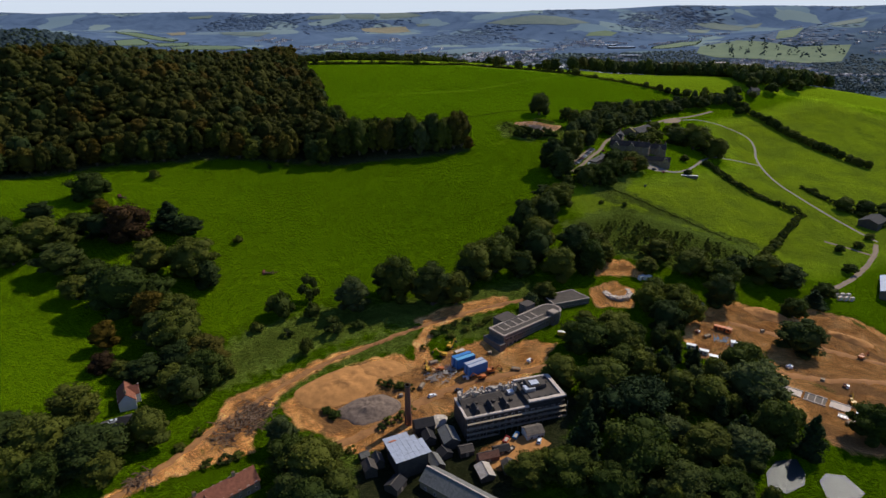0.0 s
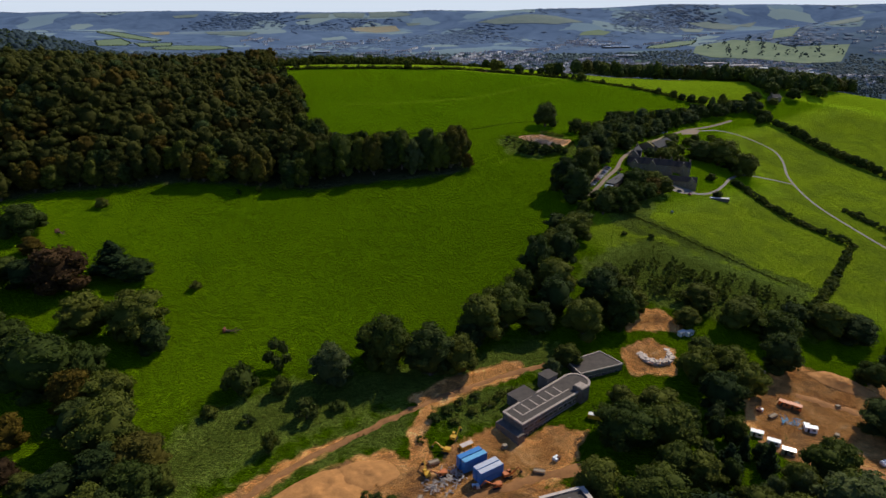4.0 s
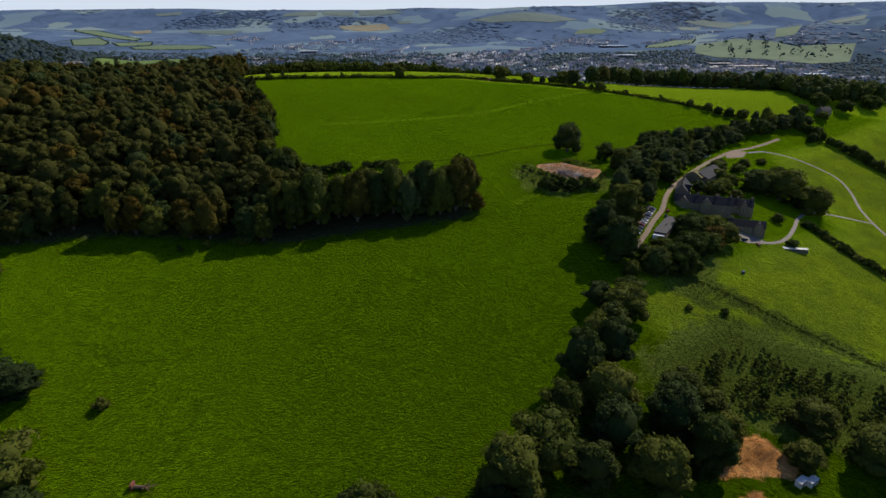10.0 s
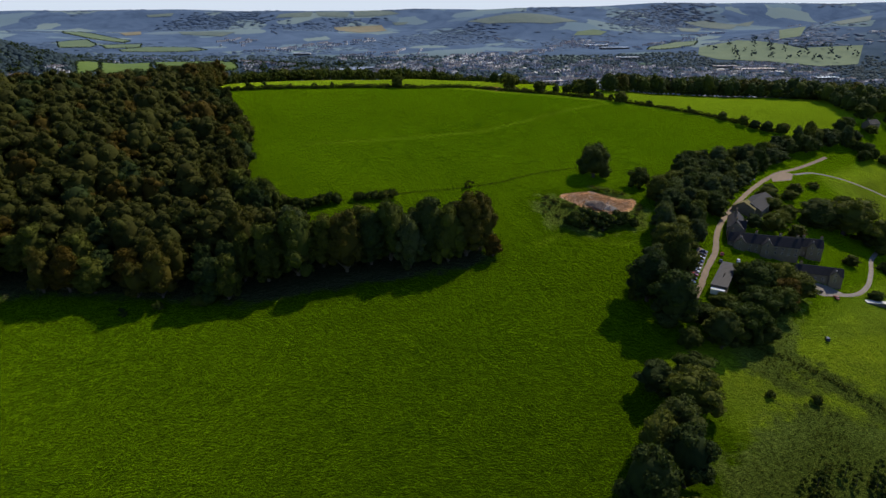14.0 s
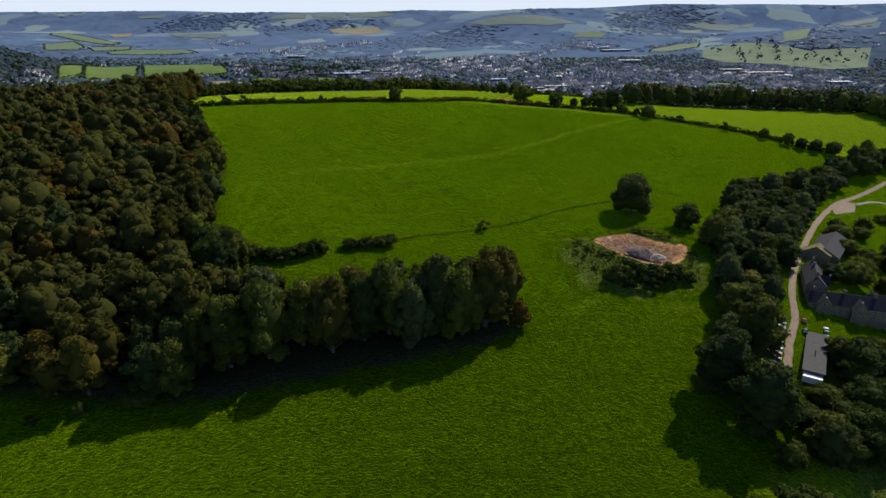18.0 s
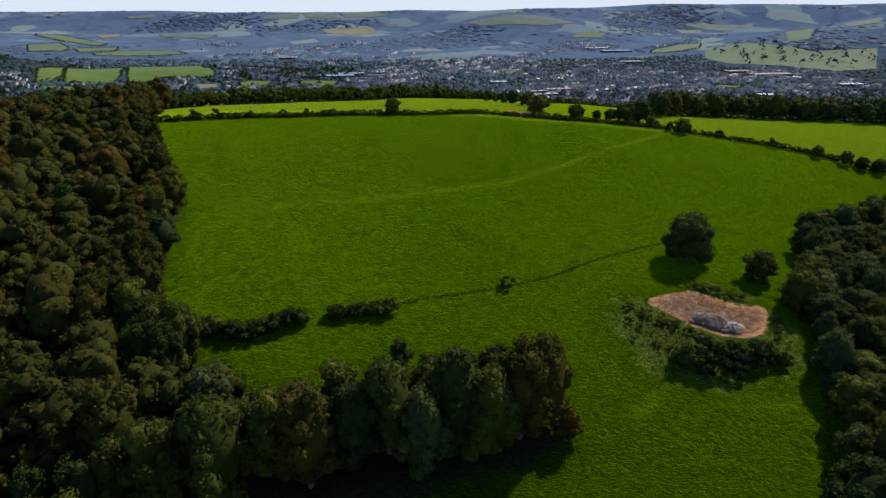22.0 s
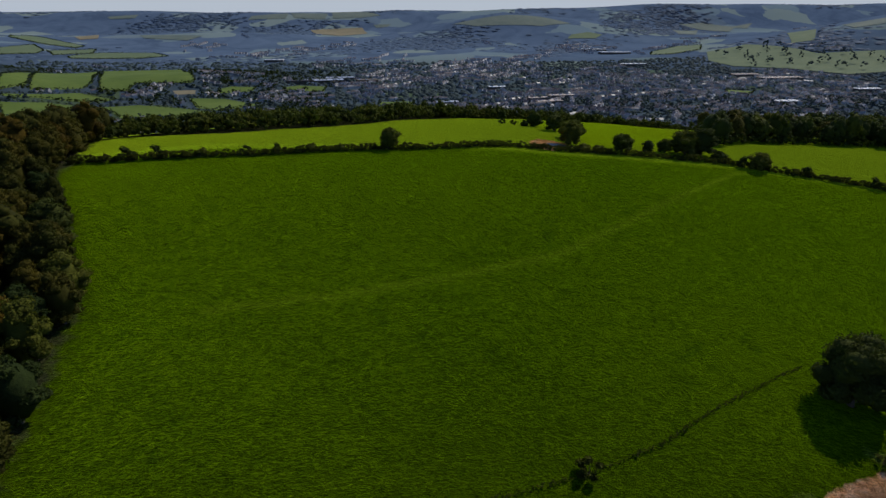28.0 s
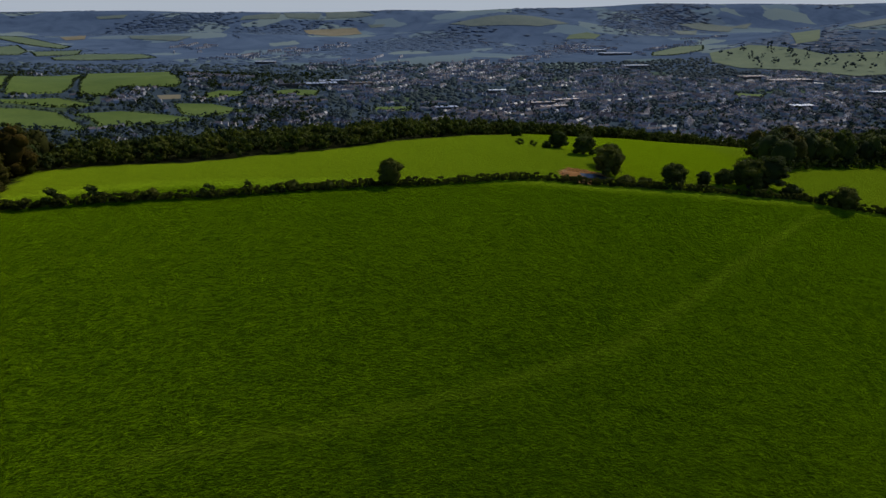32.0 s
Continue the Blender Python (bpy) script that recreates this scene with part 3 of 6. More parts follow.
KINDS = {
    "oak": tree_kind("oak_tree", "broad oak with a lumpy green crown", "tree", 3, 17, 8.2, 0.3, 24, 121, 0.44, LEAF_OAK),
    "spread": tree_kind("oak_tree", "wide-spreading oak with a lobed crown in the pasture", "tree", 5, 17, 9.5, 1.4, 34, 230, 0.38, LEAF_ASH, "broad", 9),
    "ash": tree_kind("ash_tree", "tall dark green ash tree", "tree", 7, 20, 6.8, 0.2, 26, 113, 0.42, LEAF_ASH),
    "olive": tree_kind("lime_tree", "olive green lime tree with a rounded crown", "tree", 11, 17, 7.0, 0.2, 24, 116, 0.42, LEAF_OLIVE),
    "beech": tree_kind("beech_tree", "brownish green beech tree in leaf", "tree", 13, 20, 8.0, 0.5, 24, 121, 0.46, LEAF_WOOD),
    "autumn": tree_kind("beech_tree", "beech turning rust and yellow", "tree", 17, 18, 7.0, 0.5, 22, 116, 0.44, LEAF_AUTUMN),
    "willow": tree_kind("willow_tree", "pale grey-green willow with a loose crown", "tree", 19, 15, 6.6, 0.2, 24, 121, 0.40, LEAF_WILLOW),
    "conifer": tree_kind("conifer_tree", "dark pointed conifer tree in the mill grounds", "tree", 23, 17, 5.0, 0.8, 13, 101, 0.50, LEAF_CONIFER, "cone", 4),
    "cedar": tree_kind("cedar_tree", "dark cedar with flat spreading tiers", "tree", 27, 14, 10.0, 3.0, 16, 121, 0.56, LEAF_CONIFER, "spread", 8),
    "copper": tree_kind("copper_beech", "dark purple copper beech", "tree", 29, 13, 6.6, 0.3, 22, 116, 0.42, LEAF_COPPER),
    "bush": tree_kind("hawthorn_bush", "low rounded hawthorn bush in the grass", "bush", 31, 5, 3.4, 0.1, 8, 72, 0.40, LEAF_ASH, "broad", 3, 1),
    "scrub": tree_kind("scrub_bush", "olive scrub bush on the field margin", "bush", 37, 3.2, 2.4, 0.1, 6, 58, 0.34, LEAF_OLIVE, "broad", 3, 1),
    "sapling": tree_kind("sapling", "young planted tree in a rough plantation", "tree", 41, 5.5, 1.9, 0.3, 6, 52, 0.34, LEAF_OAK, "broad", 2, 1),
}
KINDS["oak_two"] = tree_kind("oak_tree", "broad oak with an uneven green crown", "tree", 43, 16, 8.6, 0.6, 21, 133, 0.46, LEAF_OAK, "broad", 7)
KINDS["ash_two"] = tree_kind("ash_tree", "dark green ash tree with a ragged crown", "tree", 47, 19, 7.4, 0.4, 20, 139, 0.46, LEAF_ASH)
KINDS["bush_two"] = tree_kind("hawthorn_bush", "dense rounded hawthorn bush", "bush", 53, 4.6, 3.6, 0.0, 12, 63, 0.36, LEAF_OAK, "broad", 3, 1)
VARIANTS = {"oak": ["oak", "oak_two"], "ash": ["ash", "ash_two"], "bush": ["bush", "bush_two", "bush_two"]}
dice = random.Random(12)


def plant(kind, x, y, tall=None, label="", group="", radius=None):
    kind = dice.choice(VARIANTS.get(kind, [kind]))
    proto, own, wide = KINDS[kind]
    if radius and own > 10 and kind != "cedar":
        tall = max(tall, radius * 1.25)
    s = (tall or own) / own
    w = radius * 1.07 / wide if radius else s
    s *= 1.06 if own > 10 else 1.0
    m = pose(x, y, ground_z(x, y) - 0.1, 0, 0, dice.uniform(0, 360)) @ Matrix.Diagonal((w * dice.uniform(0.92, 1.08), w * dice.uniform(0.92, 1.08), s, 1))
    return tagged(copy_thing(proto, m), label, group=group)


def along(points, step, jitter=0.0):
    """Places along a polyline at about the given spacing."""
    out, left = [], 0.0
    for (x0, y0), (x1, y1) in zip(points, points[1:]):
        d = math.hypot(x1 - x0, y1 - y0)
        t = left
        while t < d:
            out.append((x0 + (x1 - x0) * t / d + dice.uniform(-jitter, jitter), y0 + (y1 - y0) * t / d + dice.uniform(-jitter, jitter)))
            t += step * dice.uniform(0.75, 1.3)
        left = t - d
    return out


def fill(poly, step):
    """Jittered places inside a polygon."""
    xs, ys = [p[0] for p in poly], [p[1] for p in poly]
    X, Y = np.meshgrid(np.arange(min(xs), max(xs), step), np.arange(min(ys), max(ys), step))
    r = np.random.default_rng(int(abs(xs[0]) * 7 + abs(ys[0])))
    X = X + np.where(np.arange(len(X))[:, None] % 2, step / 2, 0)
    x, y = X.ravel() + r.uniform(-0.32, 0.32, X.size) * step, Y.ravel() + r.uniform(-0.32, 0.32, X.size) * step
    keep = inside(poly, x, y, 0.01) > 0.5
    return np.stack([x[keep], y[keep]], 1)


def edge_gap(poly, x, y):
    """Distance in metres from a polygon's outline."""
    return abs(float(inside(poly, np.array([x]), np.array([y]), 2000.0)[0]) - 0.5) * 4000


def canopy(name, places, tall, mats, label, category, wide=6.4, lobes=6, per_lobe=14, size=0.95, seed=50, shares=0.22, sub=1, styles=("broad", "spread")):
    """Many crowns that nobody could count, as one object."""
    r = np.random.default_rng(seed)
    shapes = [crown_arrays(seed + k, tall, wide, tall * 0.06, lobes, per_lobe, size, styles[k % len(styles)], sub) for k in range(6)]
    V, T, Q, MT, MQ, n = [], [], [], [], [], 0
    zs = heights(places[:, 0], places[:, 1])
    odds = np.array([1.0] + [shares] * (len(mats) - 1))
    for k, (x, y) in enumerate(places):
        v, t, q = shapes[r.integers(6)]
        a, s = r.uniform(0, 6.3), r.uniform(0.75, 1.25)
        c, d = math.cos(a) * s, math.sin(a) * s
        V.append(np.stack([v[:, 0] * c - v[:, 1] * d + x, v[:, 0] * d + v[:, 1] * c + y, v[:, 2] * s * r.uniform(0.9, 1.1) + zs[k]], 1))
        T.append(t + n)
        Q.append(q + n)
        which = r.choice(len(mats), p=odds / odds.sum())
        MT.append(np.full(len(t), which))
        MQ.append(np.full(len(q), which))
        n += len(v)
    me = arrays_mesh(name, np.concatenate(V), np.concatenate(T), np.concatenate(Q), mats[0])
    for m in mats[1:]:
        me.materials.append(m)
    me.polygons.foreach_set("material_index", np.concatenate(MT + MQ).astype(np.int32))
    return tagged(new(name, me), label, category, kind="stuff")


# the wood on the hill: its margin tree by tree, its depth as one canopy
near_wood, deep_wood = [], []
for x, y in fill(WOOD_LEFT, 11.0):
    if x < -0.73 * y - 15:
        continue
    (near_wood if edge_gap(WOOD_LEFT, x, y) < 17 and y < 860 and x > -360 else deep_wood).append((x, y))
for x, y in near_wood:
    front = y < 600 and x > -110
    if x > -84 and y < 600:
        continue
    kind = dice.choice(["ash", "ash", "oak", "olive", "beech"] if front else ["beech", "beech", "ash", "olive", "beech", "autumn"])
    plant(kind, x, y, dice.uniform(17, 25) if front else dice.uniform(16, 23), "leafy tree in the dark margin of the hill wood", "trees at the edge of the hill wood", dice.uniform(6.5, 9.5))
COPSE = [(-76, 530, 22, 9, "olive"), (-62, 534, 24, 10, "oak"), (-50, 540, 20, 8, "olive"), (-38, 536, 23, 9, "beech"), (-26, 542, 21, 8, "ash"), (-16, 546, 24, 9, "oak"), (-6, 540, 20, 8, "willow"), (4, 548, 25, 10, "ash"), (14, 546, 24, 9, "oak"),
         (24, 550, 26, 10, "beech"), (32, 554, 25, 9, "beech"), (38, 548, 9, 5, "autumn"), (18, 558, 21, 9, "ash"), (-30, 552, 19, 8, "olive"), (-66, 548, 20, 9, "willow"), (-90, 540, 23, 10, "beech"), (-2, 560, 16, 7, "oak"), (-12, 578, 9, 4.5, "ash")]
for x, y, tall, rad, kind in COPSE:
    plant(kind, x, y + 4, tall * (1.32 if x < 5 else 1.22), "tall leafy tree in the copse running out from the wood", "trees of the copse", rad * 1.12)
canopy("woodland_canopy", np.array(deep_wood), 21, [LEAF_WOOD, LEAF_ASH, LEAF_AUTUMN], "dense mixed woodland turning brown on the hill", "woodland", wide=10.0, per_lobe=30, lobes=13, size=0.72, shares=0.10, sub=2, styles=("broad", "broad", "spread"))

# trees of the pasture slope and the belt above the mill: x, y, height, crown radius, kind
BELT = [(-45, 318, 20, 11, "willow"), (-18, 328, 27, 13, "oak"), (2, 322, 26, 13, "ash"), (16, 323, 19, 10, "olive"), (-26, 336, 20, 10, "ash"), (30, 352, 25, 15, "oak"), (44, 362, 24, 14, "oak"), (22, 342, 15, 9, "ash"),
        (68, 404, 30, 11, "ash"), (72, 370, 24, 13, "ash"), (84, 353, 20, 13, "oak"), (98, 376, 23, 13, "ash"), (107, 362, 21, 11, "oak")]
BELT_TOP = [(86, 416, 25, 10, "ash"), (76, 388, 23, 13, "oak"), (102, 448, 18, 12, "oak"), (108, 462, 12, 10, "oak"), (106, 390, 18, 11, "ash"), (116, 382, 14, 9, "olive"), (90, 432, 20, 10, "ash"),
            (56, 384, 20, 10, "oak"), (92, 458, 13, 9, "ash"), (80, 426, 20, 9, "oak"), (60, 356, 18, 10, "ash"), (118, 372, 13, 8, "olive")]
for x, y, tall, rad, kind in BELT + BELT_TOP:
    plant(kind, x, y, tall, "dark leafy tree in the belt above the mill", "trees in the belt above the mill", rad)
for x, y, tall, rad in ((-86, 312, 14, 8.5), (-73, 330, 14, 7.5), (-68, 311, 9, 5), (-53, 295, 9, 6.5), (-65, 276, 9, 4), (-96, 296, 5, 4), (-112, 280, 5, 4), (-78, 292, 4, 3.5), (-40, 300, 4, 4)):
    plant("bush", x, y, tall, "round hawthorn bush on the pasture slope", "bushes on the pasture slope", rad)
CLUMPS = [(-253, 442, 13, 16, "oak"), (-205, 390, 24, 18, "copper"), (-184, 408, 19, 15, "conifer"), (-170, 404, 12, 11, "ash"), (-250, 368, 20, 16, "oak"), (-235, 370, 15, 9, "olive"), (-258, 350, 17, 12, "oak"), (-226, 346, 17, 16, "ash"), (-206, 342, 13, 11, "oak"),
          (-175, 355, 21, 14, "olive"), (-150, 353, 26, 16, "oak"), (-138, 344, 17, 9, "ash"), (-173, 311, 28, 19, "oak"), (-186, 318, 24, 13, "ash"), (-207, 323, 14, 10, "oak"), (-237, 421, 9, 8, "autumn"), (-222, 388, 17, 12, "ash"), (-239, 390, 14, 11, "oak")]
for x, y, tall, rad, kind in CLUMPS:
    plant(kind, x, y, tall, "leafy tree in a clump on the slope", "tree clumps on the slope", rad)
LOW = [(-154, 299, 21, 11, "autumn"), (-140, 300, 20, 12, "oak"), (-130, 276, 23, 15, "oak"), (-142, 282, 20, 12, "ash"), (-112, 265, 16, 12, "beech"), (-169, 277, 15, 8, "autumn"), (-124, 258, 17, 11, "ash"), (-111, 234, 19, 9, "ash"), (-108, 248, 19, 11, "oak"), (-136, 250, 13, 11, "ash"),
       (-152, 217, 18, 12, "olive"), (-117, 207, 15, 10, "oak"), (-154, 196, 20, 13, "oak"), (-133, 193, 18, 14, "ash"), (-157, 181, 17, 9, "oak"), (-144, 181, 15, 10, "oak"), (-170, 198, 15, 11, "ash"), (-160, 318, 20, 12, "oak"), (-120, 240, 15, 9, "oak")]
LOW_MORE = [(-161, 258, 8, 7, "copper"), (-150, 254, 8, 6, "olive"), (-186, 190, 13, 11, "oak"), (-178, 208, 11, 9, "ash"), (-268, 400, 13, 11, "ash"), (-102, 256, 10, 7, "oak"), (-146, 206, 5, 4, "bush"), (-125, 222, 6, 4, "olive"), (-126, 186, 12, 9, "olive"), (-280, 372, 15, 12, "oak")]
for x, y, tall, rad, kind in LOW + LOW_MORE:
    plant(kind, x, y, tall, "leafy tree near the white cottage", "trees round the cottage", rad)
for x, y, rad in ((-20, 250, 3.4), (-15, 249, 3.2), (-10, 248, 2.6), (-24, 252, 2.4), (-18, 226, 3.0), (-13, 229, 3.2), (-9, 233, 2.8), (-22, 222, 2.6), (-44, 229, 3.2), (-48, 232, 2.8), (-52, 214, 3.0), (-46, 211, 3.0), (-40, 209, 2.8), (-34, 208, 2.6), (-90, 196, 3.2), (-84, 199, 3.4), (-80, 202, 2.8), (-104, 204, 3.0), (-100, 214, 2.8),
                  (3, 292, 3.0), (9, 297, 3.2), (15, 301, 3.4), (22, 305, 3.2), (28, 300, 3.0), (20, 296, 2.8), (34, 306, 3.2), (40, 309, 2.8), (12, 290, 2.6), (-3, 280, 2.4)):
    plant(dice.choice(["scrub", "bush"]), x, y, rad * 0.9, "rank weeds and bramble on disturbed ground", "bramble in the mill yard", rad)
for x, y, tall in ((137, 453, 3), (155, 450, 3.5), (-134, 399, 5), (-104, 516, 6), (-122, 513, 4), (-136, 508, 4), (-224, 484, 7)):
    plant("bush", x, y, tall, "small hawthorn alone in the pasture")
for x, y, rad in ((113, 628, 2.2), (117, 626, 2.4), (121, 624, 2.6), (125, 621, 2.4), (129, 619, 2.4), (135, 602, 2.0), (133, 597, 2.2), (130, 592, 1.8), (79, 612, 2.4), (84, 607, 2.8), (89, 603, 3.0), (93, 600, 3.0), (97, 597, 2.4), (76, 604, 2.0), (82, 590, 1.8), (86, 588, 1.6), (74, 594, 1.6), (79, 599, 2.0)):
    plant("scrub", x, y, rad, "dark bramble on the bank of the chalk pit", "bramble round the chalk pit", rad)
plant("spread", 120, 650, 20.5, "large spreading oak beside the chalk pit", "", 11.8)
plant("oak", 146, 634, 13.5, "rounded field maple near the chalk pit", "", 7.8)
for x, y, tall in ((88, 580, 8), (95, 582, 9), (101, 579, 8.5), (107, 583, 6.5), (112, 580, 8), (118, 582, 7), (123, 579, 5), (104, 574, 5.5), (93, 574, 5)):
    plant("bush", x, y, tall, "dark bush below the chalk pit", "bushes below the chalk pit", tall * 0.72)
PARK = [(64, 250, 15, 10, "oak"), (82, 276, 18, 14, "oak"), (100, 275, 19, 13, "oak"), (131, 318, 18, 10, "oak"), (134, 298, 19, 12, "ash"), (148, 321, 15, 11, "oak"), (81, 240, 16, 14, "oak"), (92, 223, 18, 17, "cedar"), (114, 229, 17, 10, "olive"),
        (126, 224, 16, 12, "oak"), (148, 227, 20, 15, "willow"), (155, 251, 18, 12, "oak"), (201, 279, 19, 14, "ash"), (220, 318, 12, 8, "oak"), (84, 190, 15, 16, "oak"), (64, 201, 20, 9, "conifer"), (101, 204, 12, 9, "willow"), (112, 193, 14, 11, "olive")]
PARK_MORE = [(126, 192, 13, 10, "willow"), (153, 192, 17, 7, "conifer"), (186, 202, 16, 10, "oak"), (145, 203, 17, 10, "oak"), (56, 187, 13, 11, "oak"), (39, 189, 9, 9, "olive"), (46, 192, 11, 7, "oak"), (72, 216, 17, 7, "conifer"), (104, 250, 15, 9, "olive"),
             (118, 258, 12, 7, "conifer"), (96, 256, 15, 9, "oak"), (110, 282, 14, 9, "oak"), (138, 244, 13, 8, "oak"), (70, 178, 13, 10, "oak"), (96, 174, 14, 11, "ash"), (110, 172, 12, 9, "oak"), (88, 300, 10, 7, "olive"), (84, 290, 9, 5, "conifer")]
for x, y, tall, rad, kind in PARK + PARK_MORE:
    plant(kind, x, y, tall, "", "trees in the mill grounds", rad)
UNDERWOOD = [(62, 150), (66, 226), (92, 250), (106, 292), (136, 288), (142, 256), (156, 226), (172, 206), (128, 196), (124, 168), (128, 140)]
for x, y in fill(UNDERWOOD, 12.5):
    plant(dice.choice(["conifer", "olive", "ash", "willow", "oak"]), x, y, dice.uniform(7, 13), "", "trees in the mill grounds", dice.uniform(3.5, 6.5))
SITE_TREES = [(190, 349, 12, 13, "oak"), (222, 357, 12, 14, "oak"), (234, 351, 13, 12, "ash"), (172, 359, 15, 14, "oak"), (156, 376, 10, 11, "olive"), (177, 326, 20, 11, "ash"), (150, 308, 17, 10, "oak"), (139, 331, 14, 9, "oak"), (70, 329, 11, 8, "olive"),
              (61, 321, 9, 5, "willow"), (102, 291, 12, 12, "olive"), (88, 289, 13, 6, "olive"), (206, 364, 12, 10, "ash"), (252, 340, 9, 8, "oak"), (240, 330, 10, 8, "conifer"), (144, 360, 9, 8, "olive"), (104, 356, 11, 6, "oak")]
for x, y, tall, rad, kind in SITE_TREES:
    plant(kind, x, y, tall, "", "trees round the building site", rad)
for x, y, tall, rad, kind in ((-63, 210, 14, 7, "willow"), (-57, 196, 16, 9, "oak"), (-47, 190, 18, 12, "oak"), (-41, 197, 12, 7, "olive"), (-52, 180, 13, 9, "ash"), (-36, 182, 12, 9, "oak"), (-46, 176, 12, 10, "oak"), (-40, 170, 11, 9, "ash")):
    plant(kind, x, y, tall, "", "trees beside the mill", rad)
PLANTATION = [(116, 400), (132, 416), (156, 418), (190, 402), (232, 374), (206, 356), (160, 372), (130, 386)]
for x, y in fill(PLANTATION, 3.9):
    x, y = x + dice.uniform(-2.5, 2.5), y + dice.uniform(-2.5, 2.5)
    if math.sin(x * 0.21) * math.sin(y * 0.17 + 1) > dice.uniform(-0.9, 0.2):
        plant("sapling", x, y, dice.uniform(3, 7), "", "saplings in the plantation")
# wood between the pasture and the lane
LANE_WOOD = [(98, 508), (112, 534), (140, 584), (152, 620), (175, 650), (197, 680), (212, 698), (244, 711), (276, 730), (299, 744), (325, 760), (352, 775), (400, 790), (398, 768), (352, 756), (318, 738), (296, 724), (262, 692), (204, 630), (166, 580), (146, 552), (124, 528), (118, 510)]
for x, y in fill(LANE_WOOD, 9.2):
    plant(dice.choice(["ash", "ash", "oak", "willow", "olive", "ash"]), x, y, dice.uniform(9, 18), "leafy tree in the strip of wood beside the lane", "trees beside the lane", dice.uniform(4.8, 9))
FARM_TREES = [(128, 530, 19, 10, "olive"), (114, 498, 19, 10, "ash"), (108, 514, 20, 10, "ash"), (116, 482, 7, 5, "oak"), (134, 487, 10, 9, "oak"), (130, 498, 6, 6, "oak"), (157, 503, 11, 9, "oak"), (181, 525, 11, 8, "oak"), (162, 516, 9, 7, "oak"),
              (188, 519, 10, 8, "olive"), (146, 494, 9, 8, "oak"), (170, 506, 10, 8, "oak"), (176, 514, 10, 8, "autumn"), (152, 486, 7, 6, "oak"), (142, 506, 6, 6, "oak"), (164, 530, 8, 5, "oak"), (176, 530, 9, 6, "oak")]
FARM_BACK = [(272, 604, 24, 18, "oak"), (256, 608, 18, 13, "ash"), (288, 586, 20, 14, "oak"), (282, 594, 12, 11, "ash"), (266, 622, 14, 11, "oak"), (237, 612, 10, 6.5, "oak"), (214, 590, 11, 8, "oak"), (226, 600, 10, 7, "oak"), (284, 622, 13, 10, "oak"),
             (240, 640, 9, 8, "oak"), (250, 656, 6, 6, "oak"), (262, 650, 6, 6, "oak"), (276, 666, 5, 6, "olive"), (232, 622, 9, 7, "oak"), (246, 560, 6, 5, "olive"), (236, 526, 5, 4, "oak"), (202, 590, 9, 6, "ash"), (228, 586, 8, 6, "olive"), (300, 680, 5, 5, "bush")]
FARM_TREES = [(x, y, tall * 1.35, rad * 1.15, kind) for x, y, tall, rad, kind in FARM_TREES] + [(166, 520, 17, 11, "oak"), (130, 481, 18, 8, "ash"), (145, 487, 17, 10, "oak")]
for x, y, tall, rad, kind in FARM_TREES + FARM_BACK:
    plant(kind, x, y, tall, "", "trees round the farmhouse", rad)


def hedge(points, label, tall, step=2.2, kind="scrub", group="", radius=None):
    for x, y in along(points, step, 0.5):
        plant(kind, x, y, tall * dice.uniform(0.75, 1.3), label, group, radius and radius * dice.uniform(0.8, 1.2))


TOP_HEDGE = [(-176, 826), (-145, 826), (-88, 832), (-14, 850), (56, 862), (100, 856), (140, 850), (182, 845), (209, 834), (256, 823), (277, 814), (297, 803), (315, 790), (337, 785)]
hedge(TOP_HEDGE, "overgrown dark hedge along the top of the pasture", 3.3, 2.2, "scrub", "hedge along the pasture")
TOP_TREES = [(-148, 829, 6, 4.6, "bush"), (-134, 831, 5.5, 4, "bush"), (-111, 832, 4, 2.6, "bush"), (-90, 835, 4, 3.4, "bush"), (-74, 837, 5, 2.6, "bush"), (-56, 841, 4.5, 3.4, "bush"), (-41, 843, 4, 3.4, "bush"), (-14, 852, 12, 5.6, "oak"),
             (102, 862, 4, 5, "bush"), (111, 859, 4, 4.4, "bush"), (106, 896, 12, 8.5, "oak"), (103, 930, 12, 8.5, "oak"), (99, 878, 14, 8, "oak"), (95, 955, 11, 6.4, "oak"), (126, 860, 11, 7, "oak"), (143, 862, 7, 4.2, "ash")]
TOP_MORE = [(154, 862, 8.5, 5.2, "oak"), (166, 860, 15, 9, "oak"), (177, 862, 17, 11, "ash"), (182, 850, 6, 5, "bush"), (192, 840, 6, 3.6, "bush"), (201, 837, 10, 6.5, "oak"), (227, 832, 5, 4, "bush"), (262, 820, 6, 4, "bush"), (288, 806, 8, 5, "oak"), (304, 798, 9, 5, "oak"), (312, 792, 8, 5, "ash"), (322, 788, 9, 6, "oak"), (334, 784, 10, 6, "oak"), (85, 1030, 8, 4.2, "oak"), (72, 965, 3.5, 3.2, "bush"), (79, 957, 3.5, 2.8, "bush"), (86, 951, 4.5, 3.2, "bush")]
for x, y, tall, rad, kind in TOP_TREES + TOP_MORE:
    plant(kind, x, y, tall, "tree standing in the hedge above the pasture", "trees in the top hedge", rad * 1.02)
for x, y in along([(-100, 603), (-66, 599), (-47, 607)], 3.4, 0.9):
    plant("bush", x, y, dice.uniform(5.2, 7.2), "dark bush in the thick old field hedge", "bushes along the old field edge", dice.uniform(4.0, 5.4))
for x, y in along([(-37, 609), (-14, 612)], 3.2, 0.7):
    plant("bush", x, y, dice.uniform(4.6, 6.0), "dark bush in the thick old field hedge", "bushes along the old field edge", dice.uniform(3.4, 4.4))
plant("scrub", 33, 629, 5, "lone thin thorn bush on the old ditch")
